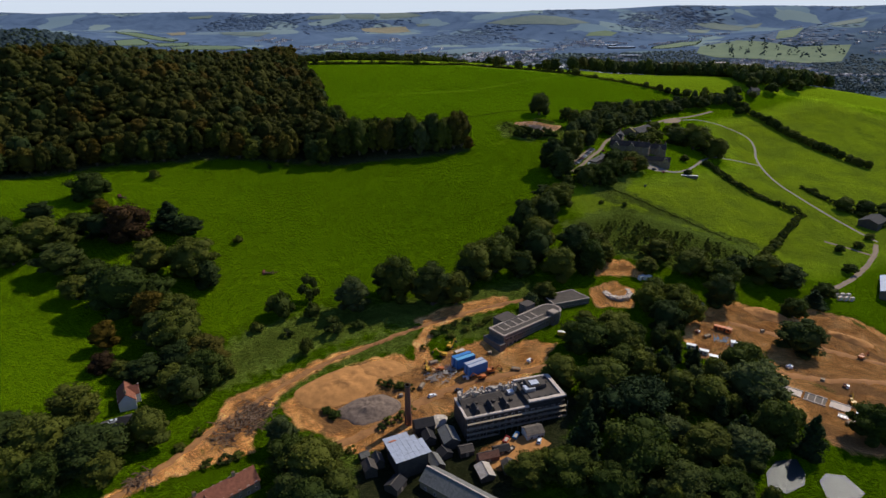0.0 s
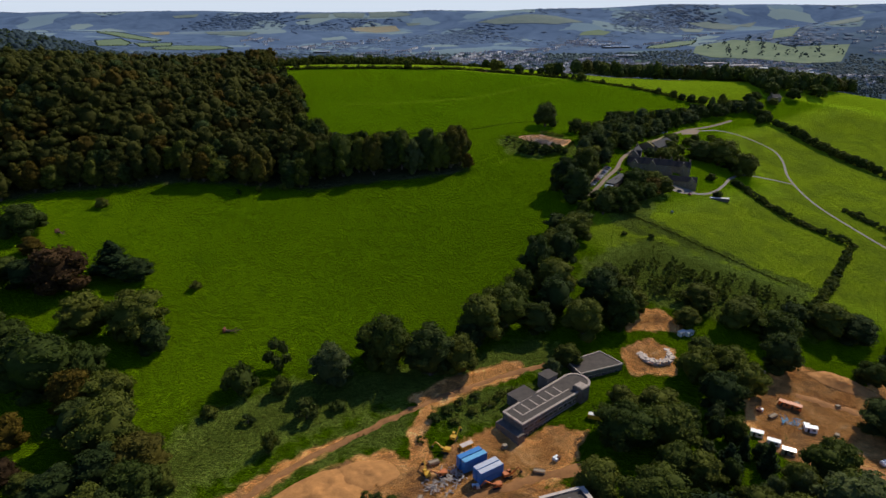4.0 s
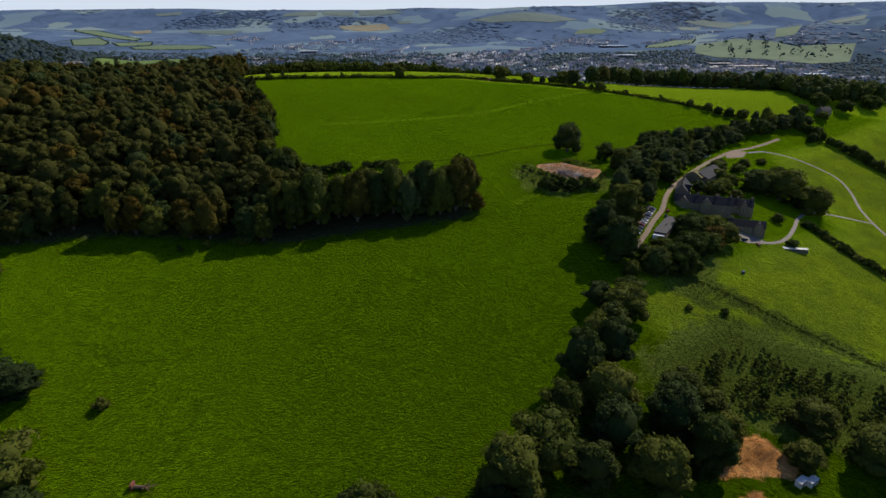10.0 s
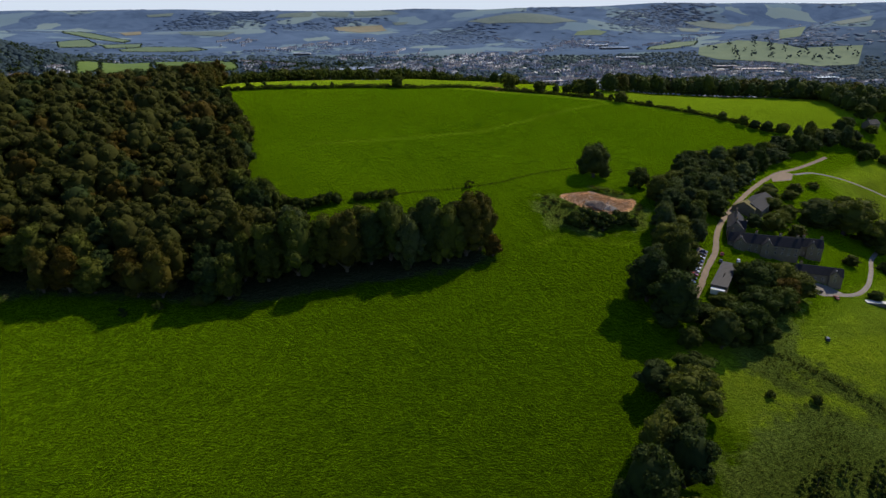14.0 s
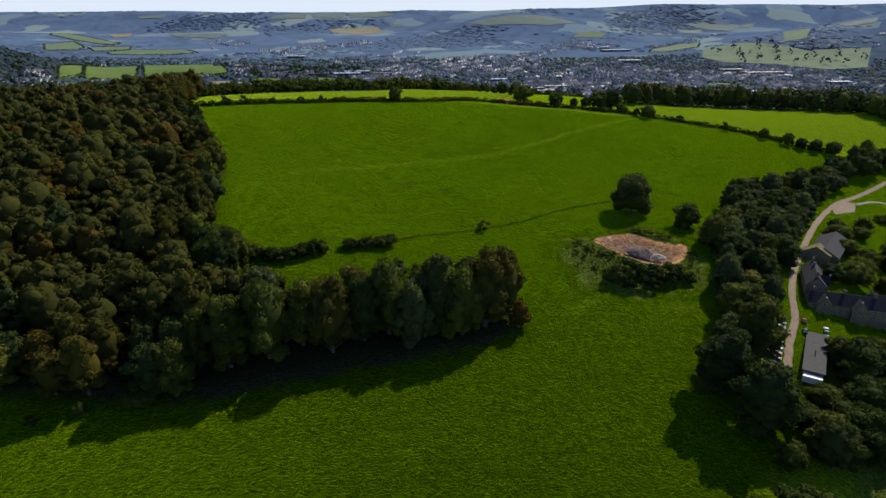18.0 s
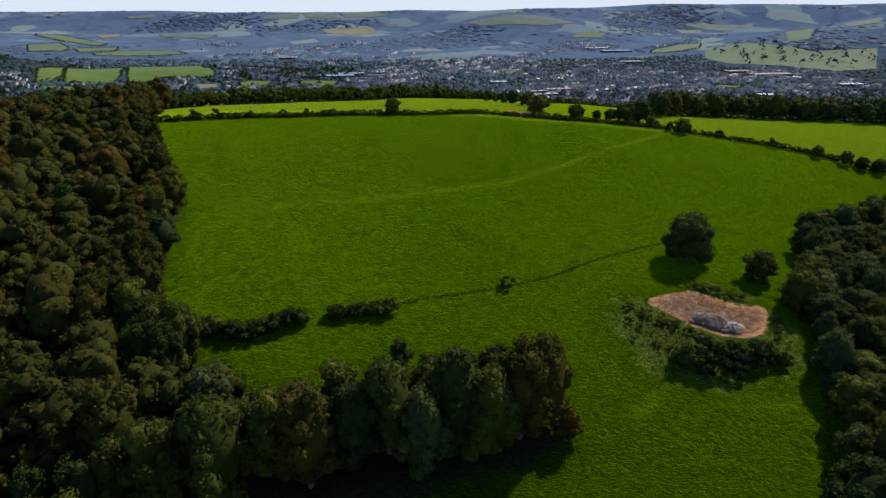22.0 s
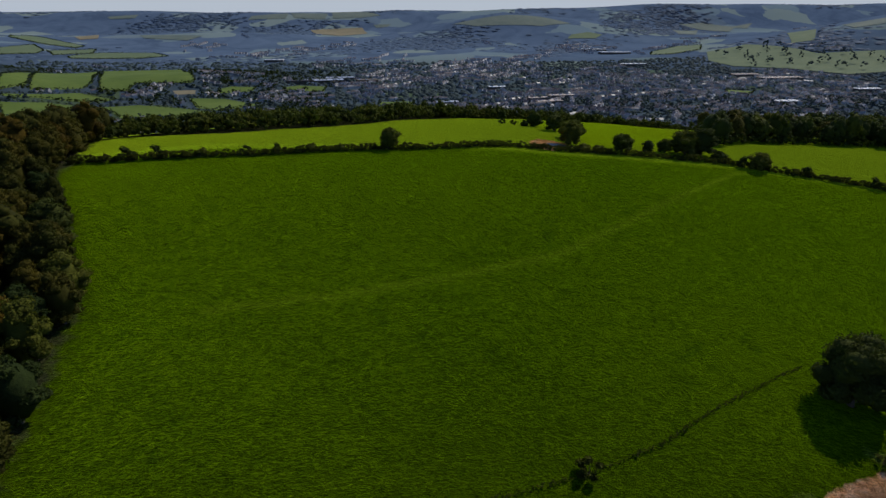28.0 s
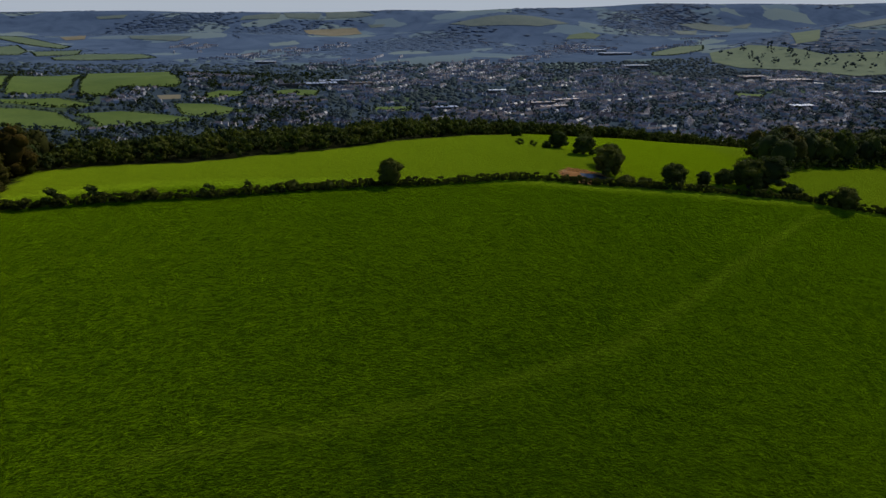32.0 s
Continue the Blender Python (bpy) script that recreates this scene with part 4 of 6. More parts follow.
SIDE_HEDGES = [[(268, 561), (280, 504), (307, 459)], [(298, 452), (251, 400), (215, 367)], [(345, 526), (355, 475), (364, 441)]]
for points in SIDE_HEDGES:
    hedge(points, "thick field hedge beside the farm lane", 4.0, 4.2, "bush", "hedges round the farm fields", 3.6)
hedge([(388, 765), (402, 742), (412, 726), (421, 690), (436, 664), (470, 610)], "tall overgrown hedge between two fields", 8, 6.5, "oak", "hedges round the farm fields", 5.5)
for x, y, tall, rad in ((352, 476, 10, 9), (366, 470, 10, 9), (372, 456, 8, 8), (382, 468, 8, 8), (336, 420, 4, 4), (318, 406, 4, 4), (300, 400, 4, 4), (290, 372, 5, 5), (436, 819, 14, 10), (405, 798, 11, 8), (458, 808, 13, 9), (498, 823, 15, 11), (424, 790, 8, 6), (398, 756, 10, 7), (386, 744, 8, 7)):
    plant("oak", x, y, tall, "", "trees by the lower barns", rad)
# woods beyond the top fields
canopy("woodland_belt", fill(BROW_WOOD, 9.5), 10, [LEAF_OAK, LEAF_ASH, LEAF_OLIVE], "belt of dark trees on the brow above the town", "woodland", seed=70, wide=6.8, lobes=8, per_lobe=14, size=1.1, styles=("broad",))
canopy("woodland_belt", fill([(204, 896), (232, 914), (290, 938), (340, 928), (380, 911), (422, 884), (426, 845), (424, 820), (520, 838), (600, 900), (560, 985), (300, 1010), (225, 960)], 10.5), 19, [LEAF_ASH, LEAF_OAK, LEAF_WOOD],
       "tall dark wood behind the top field", "woodland", seed=72, wide=8.6, lobes=10, per_lobe=16, size=1.0, styles=("broad",))
canopy("wood_edge", np.array(along([(202, 894), (232, 912), (290, 936), (340, 926), (380, 909), (420, 884)], 4.2, 1.6)), 7, [LEAF_ASH, LEAF_OAK], "low scrub along the foot of the tall wood", "scrub", seed=74, wide=4.2, lobes=5, per_lobe=14, size=0.7, styles=("broad",))

# ---- building materials ----
STONE = plain("limestone_wall", (0.20, 0.155, 0.10), 0.9, scale=0.8, bumpy=0.4)
SLATE = plain("slate_roof", (0.028, 0.026, 0.027), 0.85, scale=0.9, bumpy=0.3)
MOSSY = plain("mossy_slate", (0.15, 0.145, 0.13), 0.85, vary=0.45, scale=1.2, bumpy=0.4)
CONCRETE = plain("weathered_concrete", (0.13, 0.108, 0.088), 0.9, vary=0.35, scale=0.5)
FELT = plain("roof_felt", (0.075, 0.062, 0.052), 0.9, vary=0.3, scale=0.35)
WORN = plain("worn_coping", (0.34, 0.275, 0.22), 0.9, vary=0.4, scale=0.5)
TRACK = plain("rutted_earth", (0.27, 0.125, 0.045), 0.95, vary=0.4, scale=0.25, bumpy=0.8)
COPING = plain("pale_stone_coping", (0.52, 0.43, 0.36), 0.85, scale=0.8)
DARKWALL = plain("dark_wall", (0.06, 0.05, 0.042), 0.9, vary=0.4, scale=0.5)
METAL = plain("zinc_sheet", (0.52, 0.53, 0.55), 0.42, 0.6, 0.2, 0.6, 0.05)
BRICK = plain("red_brick", (0.16, 0.075, 0.05), 0.9, scale=1.2, bumpy=0.3)
CLAY = plain("clay_tile", (0.20, 0.075, 0.045), 0.85, vary=0.4, scale=0.9, bumpy=0.4)
RENDERED = plain("cream_render", (0.66, 0.62, 0.55), 0.85, vary=0.12, scale=0.6)
BLUE = plain("blue_steel", (0.025, 0.17, 0.42), 0.5, 0.0, 0.15, 0.8, 0.05)
PALEBLUE = plain("faded_blue_steel", (0.10, 0.33, 0.52), 0.55, 0.0, 0.2, 0.8, 0.05)
YELLOW = plain("machine_yellow", (0.55, 0.30, 0.02), 0.45, 0.0, 0.15, 1.0, 0.05)
ORANGE = plain("machine_orange", (0.50, 0.14, 0.03), 0.5, 0.0, 0.15, 1.0, 0.05)
RED = plain("red_steel", (0.36, 0.03, 0.025), 0.5, 0.0, 0.15, 1.0, 0.05)
RUBBER = plain("rubber", (0.025, 0.025, 0.026), 0.85)
SCAFFOLD = plain("scaffold_board", (0.30, 0.24, 0.17), 0.85, vary=0.3, scale=1.5)
STEEL = plain("scaffold_tube", (0.30, 0.30, 0.31), 0.5, 0.7)
WINDOW = plain("dark_pane", (0.02, 0.024, 0.03), 0.12, 0.0, 0.1, 0.5, 0.02)
WHITE = plain("white_paint", (0.78, 0.78, 0.76), 0.4, 0.0, 0.06, 1.0, 0.03)
RUBBLE = plain("pale_rubble", (0.42, 0.36, 0.30), 0.95, vary=0.45, scale=0.8, bumpy=0.6)
HEAP = plain("grey_gravel", (0.17, 0.122, 0.092), 0.95, vary=0.5, scale=0.6, bumpy=0.8)
MOSSROOF = plain("yellow_moss", (0.15, 0.125, 0.045), 0.95, vary=0.5, scale=0.9, bumpy=0.8)
SOILHEAP = plain("heaped_earth", (0.40, 0.185, 0.058), 0.95, vary=0.35, scale=0.3, bumpy=0.8)


def paint(name, rgb):
    m, nt, b = material(name)
    b.inputs["Base Color"].default_value = (*rgb, 1)
    b.inputs["Roughness"].default_value = 0.28
    b.inputs["Coat Weight"].default_value = 0.6
    return m


def water_material():
    m, nt, b = material("pond_water")
    b.inputs["Base Color"].default_value = (0.02, 0.03, 0.03, 1)
    b.inputs["Roughness"].default_value = 0.32
    b.inputs["IOR"].default_value = 1.33
    bump(nt, b, noise_node(nt, 1.6, 4, 0.6, place(nt)), 0.8, 0.25)
    return m


WATER = water_material()


def box(bm, x, y, z, sx, sy, sz, turn=0.0):
    """A block by its middle of base and its sizes."""
    m = Matrix.Translation((x, y, z + sz / 2)) @ Matrix.Rotation(turn, 4, "Z") @ Matrix.Diagonal((sx, sy, sz, 1))
    return bmesh.ops.create_cube(bm, size=1.0, matrix=m)["verts"]


def block(name, mat, parent, x, y, z, sx, sy, sz, label="", bevel=0.0):
    bm = bmesh.new()
    box(bm, x, y, z, sx, sy, sz)
    if bevel:
        bmesh.ops.bevel(bm, geom=list(bm.edges), offset=bevel, segments=2, affect="EDGES")
    return part(name, bm, mat, parent, label)


def prism(name, mat, parent, outline, z0, z1, label=""):
    """A plan outline raised from z0 to z1."""
    bm = bmesh.new()
    a = [bm.verts.new((x, y, z0)) for x, y in outline]
    b = [bm.verts.new((x, y, z1)) for x, y in outline]
    n = len(outline)
    bm.faces.new(a[::-1])
    bm.faces.new(b)
    for k in range(n):
        bm.faces.new((a[k], a[(k + 1) % n], b[(k + 1) % n], b[k]))
    bmesh.ops.recalc_face_normals(bm, faces=bm.faces)
    return part(name, bm, mat, parent, label)


def gable_wall(mat, parent, L, W, eave, ridge, x=0.0, y=0.0, turn=0.0, foot=-3.0):
    """Four walls with pointed ends along x."""
    bm = bmesh.new()
    c, s = math.cos(turn), math.sin(turn)
    ends = []
    for ex in (-L / 2, L / 2):
        ends.append([bm.verts.new((x + ex * c - py * s, y + ex * s + py * c, pz)) for py, pz in ((-W / 2, foot), (W / 2, foot), (W / 2, eave), (0, ridge), (-W / 2, eave))])
    bm.faces.new(ends[0][::-1])
    bm.faces.new(ends[1])
    for k in range(5):
        bm.faces.new((ends[0][k], ends[0][(k + 1) % 5], ends[1][(k + 1) % 5], ends[1][k]))
    bmesh.ops.recalc_face_normals(bm, faces=bm.faces)
    return part("wall", bm, mat, parent)


def gable_roof(mat, parent, L, W, eave, ridge, x=0.0, y=0.0, turn=0.0, over=0.4, thick=0.22):
    """Two roof slabs with eaves that stand over the walls, each with courses of slates in relief."""
    c, s = math.cos(turn), math.sin(turn)
    slope = (ridge - eave) / (W / 2)
    out = []
    for side in (-1, 1):
        bm = bmesh.new()
        rows, line = 9, []
        for k in range(rows):
            y0, y1 = (W / 2 + over) * (1 - k / rows), (W / 2 + over) * (1 - (k + 1) / rows)
            line += [(y0, ridge - y0 * slope + 0.16), (y1, ridge - y1 * slope + 0.08)]
        line += [(0.0, ridge - thick), (W / 2 + over, ridge - (W / 2 + over) * slope - thick + 0.14)]
        ends = []
        for ex in (-L / 2 - over * 0.6, L / 2 + over * 0.6):
            ends.append([bm.verts.new((x + ex * c - side * py * s, y + ex * s + side * py * c, pz)) for py, pz in line])
        bm.faces.new(ends[0])
        bm.faces.new(ends[1][::-1])
        for q in range(len(line)):
            n = (q + 1) % len(line)
            bm.faces.new((ends[0][q], ends[1][q], ends[1][n], ends[0][n]))
        bmesh.ops.recalc_face_normals(bm, faces=bm.faces)
        out.append(part("roof", bm, mat, parent))
    return out


def window(parent, x, y, z, w, h, turn=0.0, frame=None):
    """A framed window that stands proud of a wall; turn faces its outer side away from -y."""
    bm = bmesh.new()
    for dx, dz, sx, sz in ((0, 0, w, 0.12), (0, h - 0.12, w, 0.12), (-w / 2 + 0.06, 0.12, 0.12, h - 0.24), (w / 2 - 0.06, 0.12, 0.12, h - 0.24), (0, 0.12, 0.07, h - 0.24)):
        box(bm, dx, 0, dz, sx, 0.12, sz)
    f = part("window", bm, frame or COPING, parent)
    f.matrix_basis = pose(x, y, z, 0, 0, turn)
    p = block("pane", WINDOW, f, 0, 0.02, 0.06, w - 0.12, 0.05, h - 0.12)
    return f


def chimney(parent, x, y, z, tall, mat=None):
    c = block("chimney", mat or STONE, parent, x, y, z, 1.3, 0.8, tall)
    for dx in (-0.32, 0.32):
        bm = bmesh.new()
        bmesh.ops.create_cone(bm, cap_ends=True, segments=8, radius1=0.18, radius2=0.14, depth=0.6, matrix=Matrix.Translation((x + dx, y, z + tall + 0.3)))
        part("chimney_pot", bm, CLAY, c)


def base(name, x, y, turn, label, category, group="", z=None, kind=""):
    return thing(name, pose(x, y, ground_z(x, y) if z is None else z, 0, 0, turn), label, category, group, kind)


# ---- lanes, drives, water ----
def smooth_line(points, step=3.0):
    p = [Vector(q) for q in points]
    p = [p[0] * 2 - p[1]] + p + [p[-1] * 2 - p[-2]]
    out = []
    for a, b, c, d in zip(p, p[1:], p[2:], p[3:]):
        n = max(2, int((c - b).length / step))
        for k in range(n):
            t = k / n
            out.append(0.5 * (2 * b + (c - a) * t + (2 * a - 5 * b + 4 * c - d) * t * t + (3 * b - a - 3 * c + d) * t**3))
    return out + [p[-2]]


def ribbon(name, points, width, mat, label, category="road", lift=0.12, wobble=0.0):
    line = smooth_line(points)
    V, F = [], []
    r = random.Random(len(points))
    for k, q in enumerate(line):
        d = (line[min(k + 1, len(line) - 1)] - line[max(k - 1, 0)]).normalized()
        n = Vector((-d.y, d.x))
        for s in (-0.5, -0.17, 0.17, 0.5):
            e = q + n * width * s * (1 + (r.uniform(-wobble, wobble) if abs(s) == 0.5 else 0))
            V.append((e.x, e.y, ground_z(e.x, e.y) + lift - (lift + 0.12 if abs(s) == 0.5 else 0)))
        if k:
            for s in range(3):
                a = (k - 1) * 4 + s
                F.append((a, a + 4, a + 5, a + 1))
    ob = new(name, raw_mesh(name, V, F, mat))
    for p in ob.data.polygons:
        p.use_smooth = True
    return tagged(ob, label, category, kind="structure")


def drape(name, outline, mat, label, category, lift=0.12, cell=4.0, kind="structure"):
    """A flat patch laid on the land."""
    bm = bmesh.new()
    bm.faces.new([bm.verts.new((x, y, 0)) for x, y in outline])
    xs, ys = [p[0] for p in outline], [p[1] for p in outline]
    for lo, hi, nrm in ((min(xs), max(xs), (1, 0, 0)), (min(ys), max(ys), (0, 1, 0))):
        v = lo + cell
        while v < hi:
            bmesh.ops.bisect_plane(bm, geom=bm.verts[:] + bm.edges[:] + bm.faces[:], plane_co=tuple(c * v for c in nrm), plane_no=nrm)
            v += cell
    co = np.array([v.co[:] for v in bm.verts])
    zs = heights(co[:, 0], co[:, 1])
    for v, z in zip(bm.verts, zs):
        v.co.z = z + lift
    bmesh.ops.recalc_face_normals(bm, faces=bm.faces)
    if bm.faces and sum(f.normal.z for f in bm.faces) < 0:
        bmesh.ops.reverse_faces(bm, faces=bm.faces)
    me = mesh_of(bm, name)
    me.materials.append(mat)
    return tagged(new(name, me), label, category, kind=kind)


ribbon("farm_lane", [(116, 503), (128, 510), (138, 522), (150, 540), (162, 556), (172, 575), (187, 597), (213, 629), (249, 670), (281, 700), (306, 716), (352, 744)], 4.6, GRAVEL, "pale gravel lane past the farmhouse", wobble=0.15)
drape("pavement", [(132, 520), (148, 541), (158, 556), (154, 560), (143, 545), (128, 524)], GRAVEL, "worn gravel parking strip beside the lane", "parking", 0.1)
drape("pavement", [(270, 684), (290, 692), (300, 706), (290, 708), (276, 698)], GRAVEL, "pale gravel turning place on the lane", "parking", 0.1)
ribbon("loop_road", [(300, 705), (322, 712), (346, 700), (362, 672), (356, 640), (340, 604), (330, 570), (326, 530), (330, 480), (336, 440), (340, 416)], 3.4, LANE, "narrow tarmac road looping down the hillside", "road")
ribbon("farm_drive", [(190, 537), (206, 529), (224, 528), (240, 538), (256, 556), (272, 576), (292, 588), (332, 580)], 3.6, LANE, "tarmac drive to the farmhouse door", "road")
drape("pavement", [(188, 532), (206, 524), (222, 526), (214, 534), (196, 542)], LANE, "tarmac forecourt before the farmhouse", "forecourt", 0.16)
ribbon("farm_track", [(255, 346), (275, 356), (300, 374), (322, 394), (336, 412)], 5.0, GRAVEL, "pale stone track between the lower barns", "road", wobble=0.2)
ribbon("farm_track", [(322, 394), (312, 404), (298, 415)], 3.6, GRAVEL, "pale stone spur into the field", "road", wobble=0.2)
ribbon("site_road", [(-140, 152), (-112, 186), (-90, 226), (-70, 252), (-56, 266), (-30, 284), (-4, 300), (30, 318), (60, 330)], 3.6, TRACK, "rutted earth haul road along the slope", "road", 0.42, 0.45)
ribbon("site_road", [(-48, 206), (-30, 218), (-8, 236), (12, 250), (36, 258), (66, 264)], 5.0, TRACK, "rutted sandy track through the mill yard", "road", 0.42, 0.45)
ribbon("site_road", [(140, 274), (160, 268), (190, 252), (230, 250), (262, 240)], 6.0, TRACK, "rutted earth track across the building site", "road", 0.42, 0.45)
ribbon("site_road", [(176, 308), (200, 296), (230, 276), (280, 248)], 5.5, TRACK, "rutted earth track beside the new plots", "road", 0.42, 0.45)
drape("driveway", [(-147, 208), (-143, 219), (-132, 226), (-126, 222), (-127, 212), (-136, 206)], ASPHALT, "dark tarmac drive beside the cottage", "driveway", 0.15)
drape("pond", [(131, 183), (138, 189), (147, 190), (146, 182), (142, 176), (133, 172), (128, 176)], WATER, "garden pond glinting in the sun", "water", 0.35)
drape("pond", [(149, 178), (154, 182), (161, 181), (163, 172), (154, 166), (147, 170)], WATER, "garden pond glinting in the sun", "water", 0.35)
drape("pond", [(84, 878), (93, 876), (97, 871), (93, 866), (86, 869), (83, 873)], WATER, "muddy pool in bare earth by the field hedge", "water", 0.25)
drape("yard", [(24, 196), (40, 200), (52, 208), (46, 216), (30, 212), (22, 204)], SOILHEAP, "bare tan earth in the mill yard", "yard", 0.4)

# ---- the mill ----
mill = base("mill_building", 36, 230, 16, "long grey stone mill under scaffolding, roofs half stripped", "building", z=5.6)
prism("wall", DARKWALL, mill, [(-24, -9), (24, -9), (24, 9), (2, 11), (-24, 7)], -4, 11)
prism("flat_roof", FELT, mill, [(-23.4, -8.4), (6, -8.4), (6, 9.5), (2, 10.2), (-23.4, 6.4)], 11, 11.3, "stained grey roof felt")
prism("raised_roof", DARKWALL, mill, [(6, -8.6), (23.6, -8.6), (23.6, 8.6), (6, 9.6)], 11, 13.2, "dark upper storey")
prism("raised_felt", FELT, mill, [(8, -6.4), (20, -6.4), (20, 7.2), (8, 7.8)], 13.2, 13.5, "dark roof felt")
for x0, x1, y0, y1, z in ((-24, 6, -9.2, -8.2, 11), (6, 24.2, -9.2, -7.4, 13.2), (22.4, 24.2, -7.4, 9, 13.2), (6, 22.4, 8.2, 9.4, 13.2), (-24.2, -23.2, -8.2, 7, 11)):
    block("parapet", COPING, mill, (x0 + x1) / 2, (y0 + y1) / 2, z, x1 - x0, y1 - y0, 0.7, "pale stone parapet")
block("roof_light", METAL, mill, 10, 0, 13.5, 5, 3.6, 1.6, "grey metal roof housing")
block("roof_light", METAL, mill, 2, 3, 11.3, 3, 2.6, 1.4, "grey metal roof housing")
for x in (-20, -16, -12, -8, -4, 0):
    block("roof_vent", DARKWALL, mill, x, -2 + (x % 3), 11.3, 1.3, 1.6, 1.1, bevel=0.1)
for x, y in ((12, -7), (15, -7), (18, -6.8), (20, 3), (14, 6.5), (9, 6.8)):
    block("roof_vent", RUBBER, mill, x, y, 13.5, 0.9, 0.9, 0.8, bevel=0.1)
gable_wall(DARKWALL, mill, 20, 7, 11.3, 13.2, -13, 2.4, 0.05, 10.8)
gable_roof(FELT, mill, 20, 7, 11.3, 13.4, -13, 2.4, 0.05)
for level in range(3):
    for k in range(14):
        window(mill, -21.6 + k * 3.3, -9.08, 0.6 + level * 3.5, 1.5, 2.2)
for level in range(4):
    for k in range(8):
        block("scaffold_board", SCAFFOLD, mill, -21 + k * 6, -10.5, 1.2 + level * 2.7, 5.9, 1.3, 0.12)
for k in range(17):
    bm = bmesh.new()
    bmesh.ops.create_cone(bm, cap_ends=True, segments=6, radius1=0.07, radius2=0.07, depth=15, matrix=Matrix.Translation((-24 + k * 3, -11.2, 4.5)))
    part("scaffold_pole", bm, STEEL, mill)
for k in range(5):
    block("scaffold_board", SCAFFOLD, mill, 25.2, -7 + k * 3.6, 2 + k % 4 * 2.6, 1.3, 3.5, 0.12)
for x in (-18, -11, -4):
    gable_wall(DARKWALL, mill, 5.5, 2.4, 12.4, 13.9, x, -4.6, math.pi / 2, 11.2)
    gable_roof(SLATE, mill, 5.5, 2.4, 12.4, 13.9, x, -4.6, math.pi / 2, over=0.2)
    block("dormer_coping", WORN, mill, x, -7.3, 13.9, 0.7, 0.4, 0.7, "pale gable stone")
block("plant_room", FELT, mill, 14, 2.5, 13.5, 9, 7, 2.2, "dark lead-covered plant room", 0.3)
block("plant_cap", METAL, mill, 13, 1.5, 15.7, 4.2, 3.4, 0.5, "grey metal roof hatch")
for x in (-22.5, -15, 4.5):
    block("chimney_stack", WORN, mill, x, 3.6, 12, 1.2, 1.8, 3.2, "pale stone stack")
r = random.Random(5)
bm = bmesh.new()
for k in range(160):
    box(bm, r.uniform(-22, 22), r.uniform(5.5, 9.5), 11.1, r.uniform(0.3, 1.6), r.uniform(0.3, 1.2), r.uniform(0.3, 2.6), r.uniform(0, 3))
part("roof_debris", bm, RUBBLE, mill, "pale heaped masonry and scaffold debris")
stack = base("mill_chimney", -10, 225, 10, "tall dark brick mill chimney", "chimney")
bm = bmesh.new()
bmesh.ops.create_cone(bm, cap_ends=True, segments=8, radius1=1.75, radius2=1.15, depth=25, matrix=Matrix.Translation((0, 0, 8.5)))
part("shaft", bm, BRICK, stack)
bm = bmesh.new()
bmesh.ops.create_cone(bm, cap_ends=True, segments=8, radius1=1.4, radius2=1.4, depth=0.8, matrix=Matrix.Translation((0, 0, 20.6)))
part("cap", bm, DARKWALL, stack)
shed = base("mill_shed", -10, 202, 24, "open mill frame under a grey sheet metal roof", "building", z=4)
block("wall", DARKWALL, shed, 0, -1, -3, 13, 13, 12.4)
for k in range(7):
    for j in range(5):
        if (k, j) not in ((5, 4), (6, 4), (6, 3)):
            block("roof_sheet", METAL, shed, -6.6 + k * 2.2, -6.6 + j * 3.3, 9.7 + 0.06 * k + r.uniform(0, 0.06), 2.16, 3.26, 0.1, "grey zinc roof sheet")
block("roof_patch", ORANGE, shed, -4.4, 5, 9.95, 3.2, 0.8, 0.1, "rust-red sheet")
for x, y, sx, sy, h, m, turn in ((-25, 196, 5, 6, 5, FELT, 20), (-22, 201, 4, 6, 4, FELT, 20), (-28, 204, 4, 3, 3, MOSSY, 30), (8, 214, 7, 10, 5, MOSSY, 16), (24, 202, 9, 4, 4, BRICK, 16), (22, 194, 6, 8, 3, RUBBLE, 16), (2, 200, 5, 8, 4, MOSSY, 24), (-1, 215, 5, 7, 4, SLATE, 16), (6, 206, 5, 5, 3, SLATE, 30), (15, 207, 6, 5, 3.4, FELT, 16), (30, 206, 7, 4, 3, SLATE, 16), (-17, 209, 4, 5, 4, FELT, 24), (-14, 188, 6, 7, 4, SLATE, -30), (32, 196, 5, 6, 3, FELT, 10), (-3, 221, 9, 6, 6, SLATE, 16)):
    hut = base("outbuilding", x, y, turn + (0 if sx > sy else 90), "small grey-roofed outbuilding in the mill yard", "outbuilding", "outbuildings in the mill yard")
    long, wide = max(sx, sy), min(sx, sy)
    gable_wall(DARKWALL if m is not BRICK else BRICK, hut, long, wide, h * 0.72, h + 0.6, foot=-2.0)
    gable_roof(m, hut, long, wide, h * 0.72, h + 0.6, over=0.3)
    block("door", SCAFFOLD, hut, 0, -wide / 2 - 0.03, 0, 1.2, 0.1, 2.0)
    block("ridge", CONCRETE, hut, 0, 0, h + 0.66, long + 0.3, 0.3, 0.14)
low_mill = base("mill_range", 12, 182, -38, "long low mill range with a lichened slate roof", "building", z=3)
gable_wall(STONE, low_mill, 34, 10, 5, 8.4)
gable_roof(MOSSY, low_mill, 34, 10, 5, 8.4)
for k in range(7):
    window(low_mill, -14 + k * 4.6, -5.08, 1.2, 1.2, 1.8)
block("ridge", COPING, low_mill, 0, 0, 8.45, 34.6, 0.5, 0.22, "pale ridge stones")
office = base("site_house", 45, 215, 16, "small white house with a brown-pink roof in the yard", "house", z=7)
